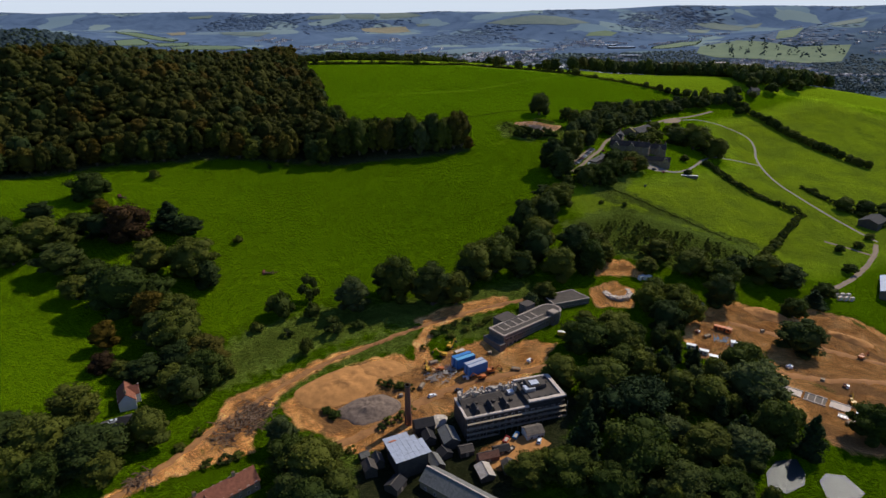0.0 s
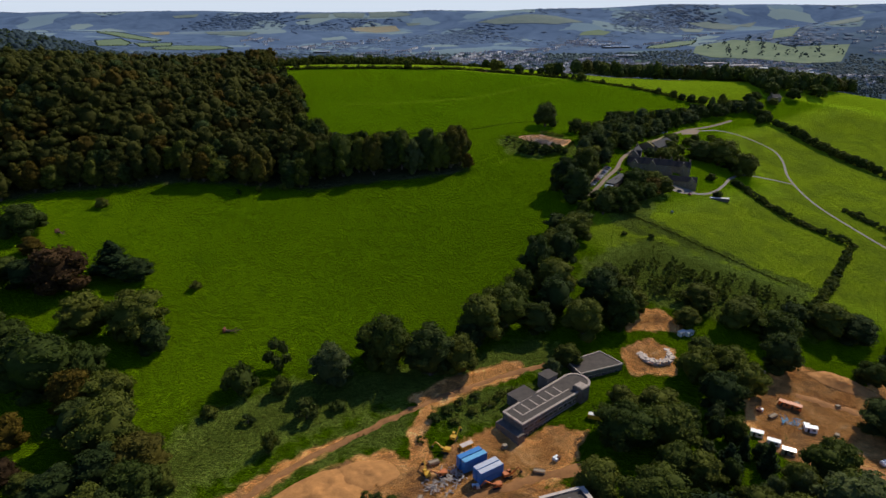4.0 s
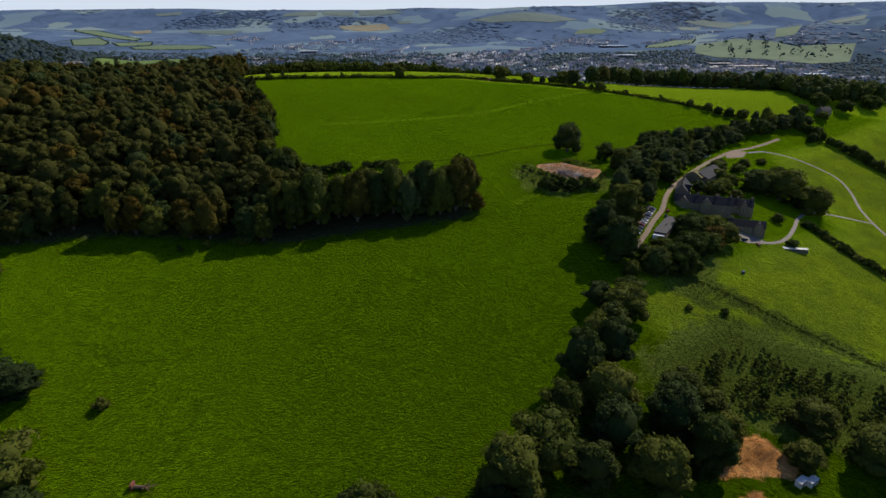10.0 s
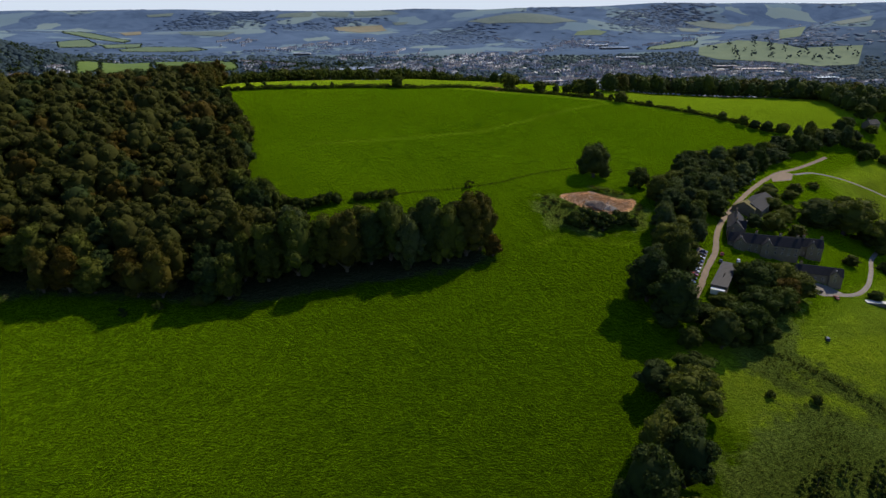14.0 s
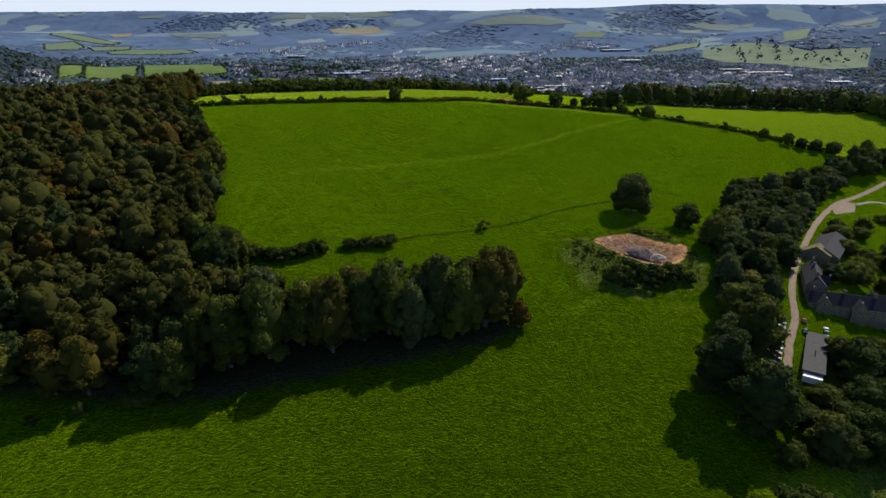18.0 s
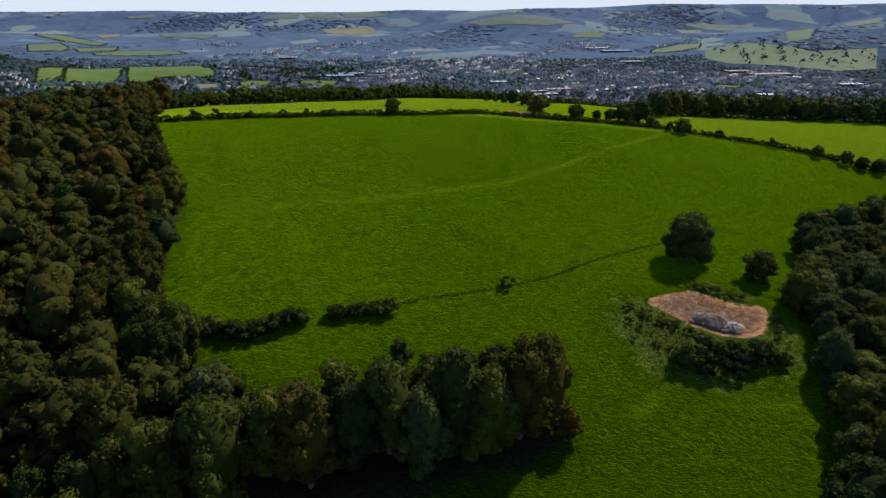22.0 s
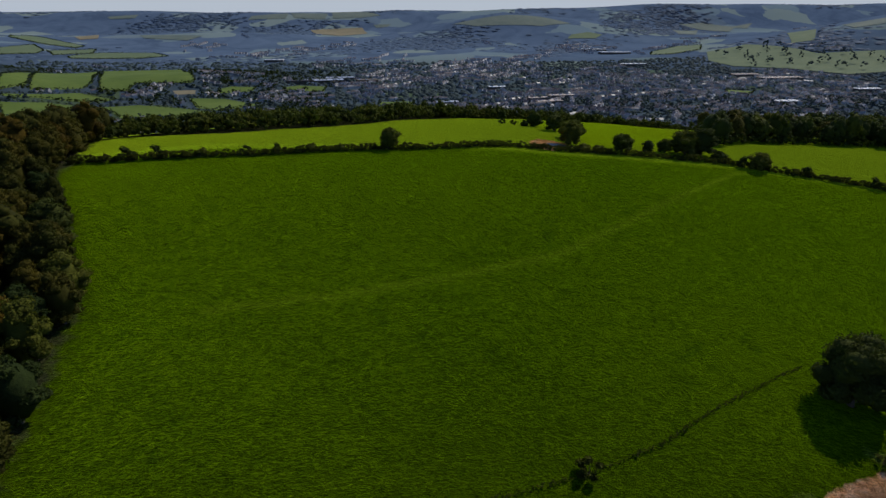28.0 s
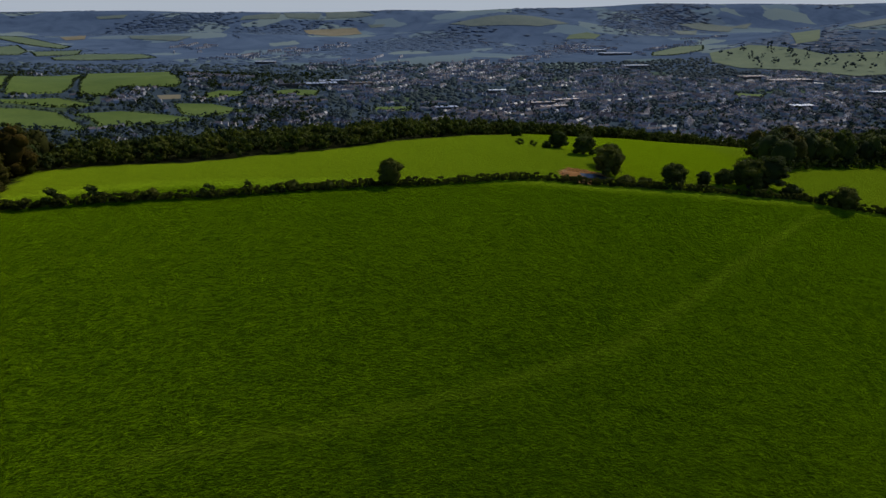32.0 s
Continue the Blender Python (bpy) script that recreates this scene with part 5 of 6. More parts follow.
gable_wall(RENDERED, office, 8, 6, 3.8, 5.4)
gable_roof(CONCRETE, office, 8, 6, 3.8, 5.4)
for x in (-2, 1.4):
    window(office, x, -3.08, 1.2, 1.1, 1.3)
block("door", DARKWALL, office, 3, -3.05, 0, 0.95, 0.12, 2.05)
# the curved-end works
deco = base("works_building", 56, 300, 37, "flat-roofed concrete works with a rounded stair end", "building", z=13)
curve = [(18 + 6.5 * math.sin(a), 0.3 - 6.5 * math.cos(a)) for a in np.linspace(0, math.pi, 13)]
prism("wall", CONCRETE, deco, [(-25, -6.2), *curve, (-25, 5.4)], -3, 7)
prism("flat_roof", FELT, deco, [(-24.2, -5.4), *[(18 + 5.6 * math.sin(a), 0.3 - 5.6 * math.cos(a)) for a in np.linspace(0, math.pi, 13)], (-24.2, 4.6)], 7, 7.25, "brown stained roof felt")
bm = bmesh.new()
outer, inner = [(-25.2, -6.4), *[(18 + 6.7 * math.sin(a), 0.3 - 6.7 * math.cos(a)) for a in np.linspace(0, math.pi, 13)], (-25.2, 5.6)], [(-24.2, -5.4), *[(18 + 5.6 * math.sin(a), 0.3 - 5.6 * math.cos(a)) for a in np.linspace(0, math.pi, 13)], (-24.2, 4.6)]
lo = [[bm.verts.new((x, y, z)) for x, y in ring] for ring, z in ((outer, 6.9), (outer, 7.6), (inner, 7.6), (inner, 7.2))]
for a, b in zip(lo, lo[1:]):
    for k in range(len(a)):
        bm.faces.new((a[k], a[(k + 1) % len(a)], b[(k + 1) % len(a)], b[k]))
part("parapet", bm, WORN, deco, "pale stone parapet")
for k in range(6):
    block("roof_slab", WORN, deco, -20 + k * 5.2, 1.2, 7.26, 0.7, 6.2, 0.12, "pale strip on the roof")
    block("roof_slab", WORN, deco, -17.6 + k * 5.2, -1.6, 7.26, 4.4, 0.6, 0.1, "pale strip on the roof")
block("stair_tower", CONCRETE, deco, 14.5, -5.4, -3, 5.4, 5.4, 12.4, "tall concrete stair tower")
block("tower_cap", WORN, deco, 14.5, -5.4, 9.4, 4.4, 4.4, 0.3, "pale tower roof")
block("rear_wing", CONCRETE, deco, -9, 9.4, -3, 11, 8, 10.4)
block("rear_roof", FELT, deco, -9, 9.4, 7.4, 11.3, 8.3, 0.25)
block("rear_tower", CONCRETE, deco, 9, 10, -3, 7, 6, 13, "square concrete tower")
block("rear_roof", FELT, deco, 9, 10, 10, 7.4, 6.4, 0.3)
block("terrace", CONCRETE, deco, -26.8, -0.8, -3, 4, 13.6, 6.6, "lower terrace end")
for k in range(11):
    window(deco, -23 + k * 3.2, -6.28, 3.6, 2.6, 1.9)
    window(deco, -23 + k * 3.2, -6.28, 0.3, 2.6, 1.9)
wing = base("works_wing", 83, 327, 0, "low wing of the works with a brown flat roof", "building", z=15)
prism("wall", CONCRETE, wing, [(-9, -10), (14, -2), (6, 10), (-13, 1)], -4, 5.2)
prism("flat_roof", FELT, wing, [(-8.6, -9.2), (13, -1.7), (5.7, 9.2), (-12.2, 0.8)], 5.2, 5.45, "brown stained roof felt")
for (x0, y0), (x1, y1) in (((-9, -10), (14, -2)), ((14, -2), (6, 10)), ((6, 10), (-13, 1)), ((-13, 1), (-9, -10))):
    bm = bmesh.new()
    box(bm, (x0 + x1) / 2, (y0 + y1) / 2, 5.2, math.hypot(x1 - x0, y1 - y0) + 0.4, 0.6, 0.55, math.atan2(y1 - y0, x1 - x0))
    part("parapet", bm, WORN, wing, "pale stone parapet")
for k in range(6):
    window(wing, -7.4 + k * 3.6, -9.5 + k * 1.25, 1.2, 2.2, 1.9, 19)
# roofless round ruin and broken slabs
ruin = base("round_ruin", 118, 338, 20, "roofless ruin full of pale rubble", "ruin", z=17)
for k in range(22):
    a = k / 22 * 2 * math.pi
    bm = bmesh.new()
    box(bm, math.cos(a) * 9.5, math.sin(a) * 9.5, -2, 0.9, 2.9, 3.0 + r.uniform(-0.8, 0.8), a)
    part("wall_panel", bm, RUBBLE, ruin)
bm = bmesh.new()
bmesh.ops.create_circle(bm, cap_ends=True, segments=28, radius=9.2, matrix=Matrix.Translation((0, 0, 0.5)))
part("floor", bm, SOILHEAP, ruin)
bm = bmesh.new()
for k in range(230):
    a, q = r.uniform(0, 6.3), 9.6 * math.sqrt(r.uniform(0.42, 1))
    box(bm, math.cos(a) * q, math.sin(a) * q, 0.3, r.uniform(0.5, 2.4), r.uniform(0.5, 1.8), r.uniform(0.3, 1.6), r.uniform(0, 3))
part("rubble", bm, COPING, ruin, "pale broken masonry")
for x, y, sx, sy, turn, m in ((146, 320, 14, 8, 20, RUBBLE), (164, 325, 9, 6, 10, COPING), (172, 238, 10, 6, -40, COPING), (180, 231, 9, 7, -40, CONCRETE), (188, 225, 8, 6, -40, COPING), (196, 220, 6, 5, -40, WHITE), (184, 217, 4, 3, -40, WHITE), (192, 208, 5, 4, -20, WHITE)):
    slab = base("foundation", x, y, turn, "pale concrete foundation slab on bare earth", "foundation", "foundations on the building site")
    block("slab", m, slab, 0, 0, -1, sx, sy, 1.5)
    for s in (-1, 1):
        block("kerb", COPING, slab, 0, s * sy / 2, -0.5, sx + 0.4, 0.4, 1.3)
    for k in range(3):
        block("dividing_wall", COPING, slab, -sx / 3 + k * sx / 3, 0, 0.5, 0.3, sy - 0.4, 0.5)


# ---- heaps ----
def heap(name, x, y, rx, ry, tall, mat, label, seed=1, turn=0.0):
    """A mound that runs out into the ground at its foot, with gullies and lumps."""
    c, s = math.cos(radians(turn)), math.sin(radians(turn))
    rings, sides = 16, 44
    V, F, rise = [], [], []
    for k in range(rings + 1):
        for j in range(sides):
            a, q = 2 * math.pi * j / sides, max(k, 0.02) / rings
            wob = 1 + 0.22 * noise.noise((math.cos(a) * 1.3 + seed * 7, math.sin(a) * 1.3, 0))
            u, v = math.cos(a) * q * rx * wob, math.sin(a) * q * ry * wob
            px, py = x + u * c - v * s, y + u * s + v * c
            lump = 0.45 * noise.noise((px * 0.16, py * 0.16, seed)) + 0.22 * noise.noise((px * 0.5, py * 0.5, seed)) + 0.10 * noise.noise((px * 1.3, py * 1.3, seed))
            up = tall * (1 - q * q) ** 1.3 * (1 + lump) + (0.25 * lump if q < 0.95 else 0) - (0.5 if k == rings else 0)
            V.append((px, py))
            rise.append(up)
    land = np.array(V)
    level = heights(land[:, 0], land[:, 1]) - ground_z(x, y) + np.array(rise)
    V = np.column_stack([land - (x, y), level])
    for k in range(rings):
        for j in range(sides):
            a, b2 = k * sides + j, k * sides + (j + 1) % sides
            F.append((a, a + sides, b2 + sides, b2))
    me = raw_mesh(name, V, F, mat)
    me.polygons.foreach_set("use_smooth", np.ones(len(F), bool))
    ob = new(name, me)
    ob.matrix_world = pose(x, y, ground_z(x, y))
    return tagged(ob, label, "heap")


heap("spoil_heap", -28, 234, 15, 10, 3.2, HEAP, "grey gravel heap in the mill yard", 1, 20)
heap("earth_heap", -44, 250, 22, 14, 2.6, SOILHEAP, "smooth orange earth heap above the mill", 2, 30)
heap("earth_heap", -26, 262, 15, 8, 1.2, SOILHEAP, "low spread of sandy earth above the mill", 3, 15)
heap("earth_heap", 206, 318, 15, 7, 3, SOILHEAP, "brown spoil heap on the building site", 4, -30)
heap("earth_heap", 242, 296, 13, 5, 2.4, SOILHEAP, "brown spoil heap on the building site", 5, -40)
heap("spoil_heap", 109, 604, 7.5, 4.2, 2.4, HEAP, "grey rubble heap in the chalk pit", 6, -20)
heap("spoil_heap", 116, 600, 4.0, 2.6, 1.5, RUBBLE, "pale rubble heap in the chalk pit", 7)
heap("earth_heap", 79, 876, 5, 4, 1.4, SOILHEAP, "bare brown earth bank by a muddy pool", 9, -4)
heap("rubble_heap", 2, 226, 7, 4, 2, RUBBLE, "rubble heap at the end of the mill", 10, 40)
heap("rubble_heap", 20, 244, 8, 2.5, 1.8, RUBBLE, "pale rubble along the back of the mill", 11, 14)


def sticks(name, places, label, category, mat, length, thick, count, seed):
    """A tangle of trunks and branches lying about one place."""
    rr = random.Random(seed)
    V, F = [], []
    for _ in range(count):
        x, y, spread = places[rr.randrange(len(places))]
        px, py = x + rr.gauss(0, spread), y + rr.gauss(0, spread)
        a, tilt, L, t = rr.uniform(0, 6.3), rr.uniform(-0.25, 0.45), length * rr.uniform(0.4, 1.2), thick * rr.uniform(0.4, 1.2)
        d = Vector((math.cos(a) * math.cos(tilt), math.sin(a) * math.cos(tilt), math.sin(tilt)))
        s = d.cross(Vector((0, 0, 1))).normalized()
        u = s.cross(d)
        o = Vector((px, py, ground_z(px, py) + rr.uniform(0.1, 1.3)))
        start = len(V)
        for k, w in ((0, t), (L, t * 0.5)):
            for q in range(5):
                e = o + d * k + (s * math.cos(q * 1.257) + u * math.sin(q * 1.257)) * w
                V.append(tuple(e))
        for q in range(5):
            F.append((start + q, start + (q + 1) % 5, start + 5 + (q + 1) % 5, start + 5 + q))
        F.append(tuple(start + 5 + q for q in range(5)))
        F.append(tuple(start + 4 - q for q in range(5)))
    return tagged(new(name, raw_mesh(name, V, F, mat)), label, category, kind="stuff")


sticks("brushwood", [(-88, 220, 3), (-82, 226, 3), (-77, 232, 3), (-84, 232, 2.5), (-78, 222, 3), (-88, 212, 2.5), (-112, 186, 2.5)], "heap of felled trunks and brushwood on bare earth", "brushwood", DEADWOOD, 4.0, 0.26, 620, 3)
sticks("scrap_pile", [(6, 259, 2.5), (10, 262, 2), (1, 256, 1.5)], "heap of rusty scrap and twisted metal", "scrap", RUBBLE, 2.4, 0.25, 160, 4)
sticks("pit_rubble", [(110, 603, 2.2), (116, 599, 1.6), (104, 606, 1.2)], "broken stone and scrap in the chalk pit", "rubble", RUBBLE, 0.9, 0.35, 130, 9)
sticks("pipe_stack", [(160, 289, 1.3), (164, 287, 1.2)], "stacks of pipes and timber on the building site", "materials", PALEBLUE, 3.5, 0.2, 26, 6)


def fallen_tree(x, y, turn, L, label):
    t = base("fallen_tree", x, y, turn, label, "fallen tree")
    rr = random.Random(int(L * 10))
    V, F = [], []

    def limb(a, b, r0, r1):
        d = (b - a).normalized()
        s = d.cross(Vector((0.1, 0.2, 1))).normalized()
        u = s.cross(d)
        k = len(V)
        for p, w in ((a, r0), (b, r1)):
            for q in range(6):
                V.append(tuple(p + (s * math.cos(q * 1.047) + u * math.sin(q * 1.047)) * w))
        for q in range(6):
            F.append((k + q, k + (q + 1) % 6, k + 6 + (q + 1) % 6, k + 6 + q))
        F.append(tuple(k + 5 - q for q in range(6)))

    limb(Vector((0, 0, 0.7)), Vector((L * 0.5, 0.4, 0.8)), 0.7, 0.45)
    part("trunk", raw_mesh("trunk", V, F, DEADWOOD), None, t)
    V, F = [], []
    for k in range(14):
        a = Vector((L * rr.uniform(0.3, 0.55), 0.3, 0.8))
        limb(a, a + Vector((rr.uniform(1, L * 0.5), rr.uniform(-3, 3), rr.uniform(-0.6, 2.2))), 0.22, 0.05)
    part("branches", raw_mesh("branches", V, F, DEADWOOD), None, t)
    block("root_plate", CLAY, t, -0.7, 0, -0.4, 1.0, 3.0, 3.0, "torn orange root plate", 0.35)


fallen_tree(-107, 361, -12, 9, "fallen tree with a torn orange root plate")
fallen_tree(-236, 448, -40, 12, "bleached fallen trunk in the pasture")

# ---- containers, machines, skips ----
def container(x, y, turn, mat, top, label, L=10.0, lift=0.0):
    c = base("shipping_container", x, y, turn, label, "container", "containers in the mill yard", ground_z(18, 266) + lift)
    block("body", mat, c, 0, 0, 0.15, L, 2.5, 2.7, bevel=0.05)
    for k in range(int(L / 0.55)):
        for s in (-1, 1):
            block("rib", mat, c, -L / 2 + 0.4 + k * 0.55, s * 1.27, 0.35, 0.25, 0.06, 2.3)
    block("lid", top, c, 0, 0, 2.85, L - 0.2, 2.3, 0.08)
    block("door", mat, c, -L / 2 - 0.04, 0, 0.25, 0.08, 2.3, 2.5)


for k, (x, y, low, top) in enumerate(((16.5, 268.5, 0, PALEBLUE), (16.5, 268.5, 2.8, BLUE), (18.2, 266.2, 0, BLUE), (18.2, 266.2, 2.8, PALEBLUE), (22.5, 262.0, 0, BLUE), (24.0, 259.6, 0, BLUE), (22.5, 262.0, 2.8, METAL), (24.0, 259.6, 2.8, METAL))):
    container(x, y, 30, BLUE, top, "bright blue steel container stacked on another in the yard" if low else "bright blue steel container standing in the mill yard", 11, low)
container(16, 277, 30, YELLOW, COPING, "cream and yellow site container", 6)


def skip(x, y, turn, mat, label):
    s = base("skip", x, y, turn, label, "skip", "skips and trailers")
    bm = bmesh.new()
    rings = []
    for z, gx, gy in ((0.2, 1.5, 0.8), (1.7, 2.2, 1.0), (1.7, 2.05, 0.88), (0.45, 1.4, 0.7)):
        rings.append([bm.verts.new((sx * gx, sy * gy, z)) for sx, sy in ((-1, -1), (1, -1), (1, 1), (-1, 1))])
    for a, b in zip(rings, rings[1:]):
        for k in range(4):
            bm.faces.new((a[k], a[(k + 1) % 4], b[(k + 1) % 4], b[k]))
    bm.faces.new(rings[0][::-1])
    bm.faces.new(rings[3])
    part("body", bm, mat, s)
    block("load", RUBBLE, s, 0, 0, 0.5, 2.9, 1.5, 0.9, "rubble load", 0.15)


skip(33, 212, 60, RED, "red skip beside the mill")
skip(37.5, 214, 60, BLUE, "blue skip beside the mill")
skip(34, 206, 40, CONCRETE, "grey skip in the mill yard")
bus = base("yellow_trailer", 74, 291, -18, "yellow site trailer beside the works", "trailer", "skips and trailers")
block("body", YELLOW, bus, 0, 0, 0.5, 6, 2.5, 2.0, bevel=0.12)
block("lid", RENDERED, bus, 0, 0, 2.5, 5.6, 2.1, 0.15)
for sx in (-1.6, 1.6):
    for sy in (-1.1, 1.1):
        block("wheel", RUBBER, bus, sx, sy, 0, 0.8, 0.3, 0.8, bevel=0.15)


def excavator(x, y, turn, mat, label):
    e = base("excavator", x, y, turn, label, "excavator", "site machines")
    for s in (-1, 1):
        block("track", RUBBER, e, 0, s * 1.1, 0, 3.6, 0.6, 0.9, bevel=0.25)
    block("engine_housing", mat, e, -0.9, 0, 1.1, 2.4, 2.4, 1.2, bevel=0.12)
    cab = block("cab", mat, e, 0.8, 0.6, 1.1, 1.5, 1.1, 1.7, bevel=0.1)
    block("glass", WINDOW, cab, 1.1, 0.6, 1.7, 1.0, 1.16, 0.9)
    bm = bmesh.new()
    box(bm, 0, 0, 0, 4.4, 0.4, 0.5)
    boom = part("boom", bm, mat, e)
    boom.matrix_basis = pose(2.6, -0.5, 2.0, 0, -38, 0)
    bm = bmesh.new()
    box(bm, 0, 0, 0, 2.8, 0.3, 0.4)
    arm = part("dipper_arm", bm, mat, e)
    arm.matrix_basis = pose(5.0, -0.5, 2.6, 0, 52, 0)
    block("bucket", DARKWALL, e, 5.9, -0.5, 0.6, 0.9, 1.0, 0.8, bevel=0.15)


excavator(11, 281, 60, YELLOW, "yellow tracked excavator in the mill yard")
excavator(7, 274, 160, YELLOW, "yellow tracked excavator by the containers")
excavator(5, 262, 200, ORANGE, "rusty orange excavator by the scrap")
excavator(31, 261, 20, ORANGE, "orange tracked excavator beside the blue containers")
excavator(26, 256, 190, ORANGE, "rusty orange excavator parked behind the mill")
excavator(-1, 262, 110, YELLOW, "yellow tracked excavator beside the scrap heap")
excavator(233, 274, 30, ORANGE, "orange excavator on the building site")
excavator(196, 228, 70, YELLOW, "yellow excavator among the foundations")
for x, y, turn, m, lab in ((168, 283, -20, WHITE, "white site hut roof beside the track"), (142, 280, -30, WHITE, "white site cabin beside the track"), (146, 274, -30, WHITE, "white site cabin beside the track"), (149, 268, -30, METAL, "grey site cabin beside the track"),
                           (166, 300, -40, ORANGE, "orange fuel tank on the site"), (170, 298, -40, ORANGE, "orange fuel tank on the site"), (138, 352, 30, RENDERED, "round-topped white tank beside the trees"), (142, 352, 30, RENDERED, "round-topped white tank beside the trees")):
    cabin = base("site_cabin", x, y, turn, lab, "site cabin", "cabins on the building site")
    block("body", m, cabin, 0, 0, 0, 5, 2.4, 2.4, bevel=0.08)
    block("roof", m, cabin, 0, 0, 2.4, 5.2, 2.6, 0.14)
    block("door", DARKWALL, cabin, -1, -1.22, 0.1, 0.9, 0.08, 1.95)
    block("window", WINDOW, cabin, 1, -1.22, 1.1, 1.2, 0.08, 0.8)

# ---- cars ----
CAR_COLOURS = {"silver": (0.50, 0.52, 0.55), "white": (0.80, 0.80, 0.80), "dark blue": (0.03, 0.05, 0.12), "red": (0.25, 0.02, 0.02), "black": (0.02, 0.02, 0.022), "grey": (0.16, 0.17, 0.18)}
CAR_PAINT = {k: paint("car_" + k.replace(" ", "_"), v) for k, v in CAR_COLOURS.items()}


def section(profile, half, mat, name, parent, taper=1.0):
    """A side profile drawn across a vehicle's width."""
    bm = bmesh.new()
    mid = sum(z for _, z in profile) / len(profile)
    sides = [[bm.verts.new((x, s * half * (taper if z > mid else 1.0), z)) for x, z in profile] for s in (-1, 1)]
    bm.faces.new(sides[0])
    bm.faces.new(sides[1][::-1])
    n = len(profile)
    for k in range(n):
        bm.faces.new((sides[0][k], sides[1][k], sides[1][(k + 1) % n], sides[0][(k + 1) % n]))
    bmesh.ops.recalc_face_normals(bm, faces=bm.faces)
    bmesh.ops.bevel(bm, geom=list(bm.edges), offset=0.06, segments=1, affect="EDGES")
    return part(name, bm, mat, parent)


def wheel_mesh():
    bm = bmesh.new()
    bmesh.ops.create_cone(bm, cap_ends=True, segments=12, radius1=0.33, radius2=0.33, depth=0.22, matrix=Matrix.Rotation(math.pi / 2, 4, "X"))
    me = mesh_of(bm, "wheel")
    me.materials.append(RUBBER)
    return me


def make_car(colour, estate):
    c = thing("parked_car", pose(0, -300, -90), f"{colour} {'estate car' if estate else 'hatchback'} parked on gravel", "car", "parked cars")
    section([(-2.1, 0.3), (2.1, 0.3), (2.15, 0.65), (1.9, 0.85), (1.0, 0.95), (-1.9, 0.98), (-2.15, 0.7)], 0.86, CAR_PAINT[colour], "body", c)
    section([(-1.95 if estate else -1.6, 0.95), (1.0, 0.95), (0.35, 1.42), (-1.6 if estate else -1.1, 1.46)], 0.80, WINDOW, "glazing", c, 0.86)
    section([(-1.62 if estate else -1.1, 1.44), (0.3, 1.41), (0.2, 1.5), (-1.5 if estate else -1.0, 1.53)], 0.68, CAR_PAINT[colour], "roof", c)
    wm = wheel_mesh()
    for sx in (-1.3, 1.32):
        for sy in (-0.8, 0.8):
            w = new("wheel", wm)
            w.parent = c
            w.matrix_basis = pose(sx, sy, 0.33)
    for sy in (-0.6, 0.6):
        block("headlight", METAL, c, 2.1, sy, 0.62, 0.1, 0.3, 0.14)
    return c


CARS = {(k, e): make_car(k, e) for k in CAR_COLOURS for e in (False, True)}


def park(x, y, turn, colour, estate=False, label=""):
    z = ground_z(x, y) + 0.13
    tagged(copy_thing(CARS[(colour, estate)], pose(x, y, z, 0, 0, turn)), label)


for k, (colour, estate) in enumerate((("silver", True), ("dark blue", False), ("black", True), ("red", False), ("silver", False), ("white", False), ("grey", True), ("dark blue", True), ("silver", False), ("black", False), ("dark blue", False))):
    t = k / 10
    park(133.5 + 21 * t, 523.5 + 31 * t, -38 + r.uniform(-5, 5), colour, estate)
for x, y, turn, colour, estate in ((129, 508, 70, "white", True), (165, 554, 60, "red", False), (161, 547, 60, "black", False), (172, 549, 60, "white", False), (169, 544, 60, "dark blue", True), (247, 678, 120, "white", False), (252, 682, 120, "grey", False),
                                   (205, 527, 20, "black", True), (212, 523, 80, "red", False), (184, 488, 60, "black", True), (1, 243, 30, "white", True), (-138, 219, 50, "silver", False), (47, 210, 70, "white", True), (-2, 212, 80, "grey", True), (14, 247, 10, "black", False)):
    park(x, y, turn, colour, estate)

# ---- houses ----
def cottage_house(name, x, y, turn, L, W, eave, ridge, wall, roof, label, cross=(), stacks=(), rows=((1.0, 1.2, 1.3),), z=None, category="house", group="", spacing=3.2):
    """A gabled range with cross gables, stacks and rows of windows on both long sides."""
    h = base(name, x, y, turn, label, category, group, z)
    gable_wall(wall, h, L, W, eave, ridge)
    gable_roof(roof, h, L, W, eave, ridge)
    for cx, cw, out, ce, cr in cross:
        depth = W / 2 + out
        gable_wall(wall, h, depth, cw, ce, cr, cx, -depth / 2, math.pi / 2)
        gable_roof(roof, h, depth, cw, ce, cr, cx, -depth / 2 - 0.02, math.pi / 2, over=0.15)
        window(h, cx, -depth - 0.08, 1.2, 1.3, 1.6)
        window(h, cx, -depth - 0.08, max(3.6, ce - 0.4), 1.1, 1.3)
        block("coping", COPING, h, cx, -depth + 0.1, cr + 0.05, 0.5, 0.6, 0.5)
    for cx, cy in stacks:
        chimney(h, cx, cy, ridge - 1.4, 3.0)
    for zz, w, hh in rows:
        n = int(L / spacing)
        for k in range(n):
            px = -L / 2 + (k + 0.5) * L / n
            if all(abs(px - cx) > cw / 2 + 0.7 for cx, cw, *_ in cross):
                window(h, px, -W / 2 - 0.08, zz, w, hh)
            window(h, px, W / 2 + 0.08, zz, w, hh, 180)
    block("door", SCAFFOLD, h, L * 0.12, -W / 2 - 0.06, 0, 1.05, 0.14, 2.1)
    return h


two = ((0.9, 1.2, 1.4), (3.6, 1.2, 1.3))
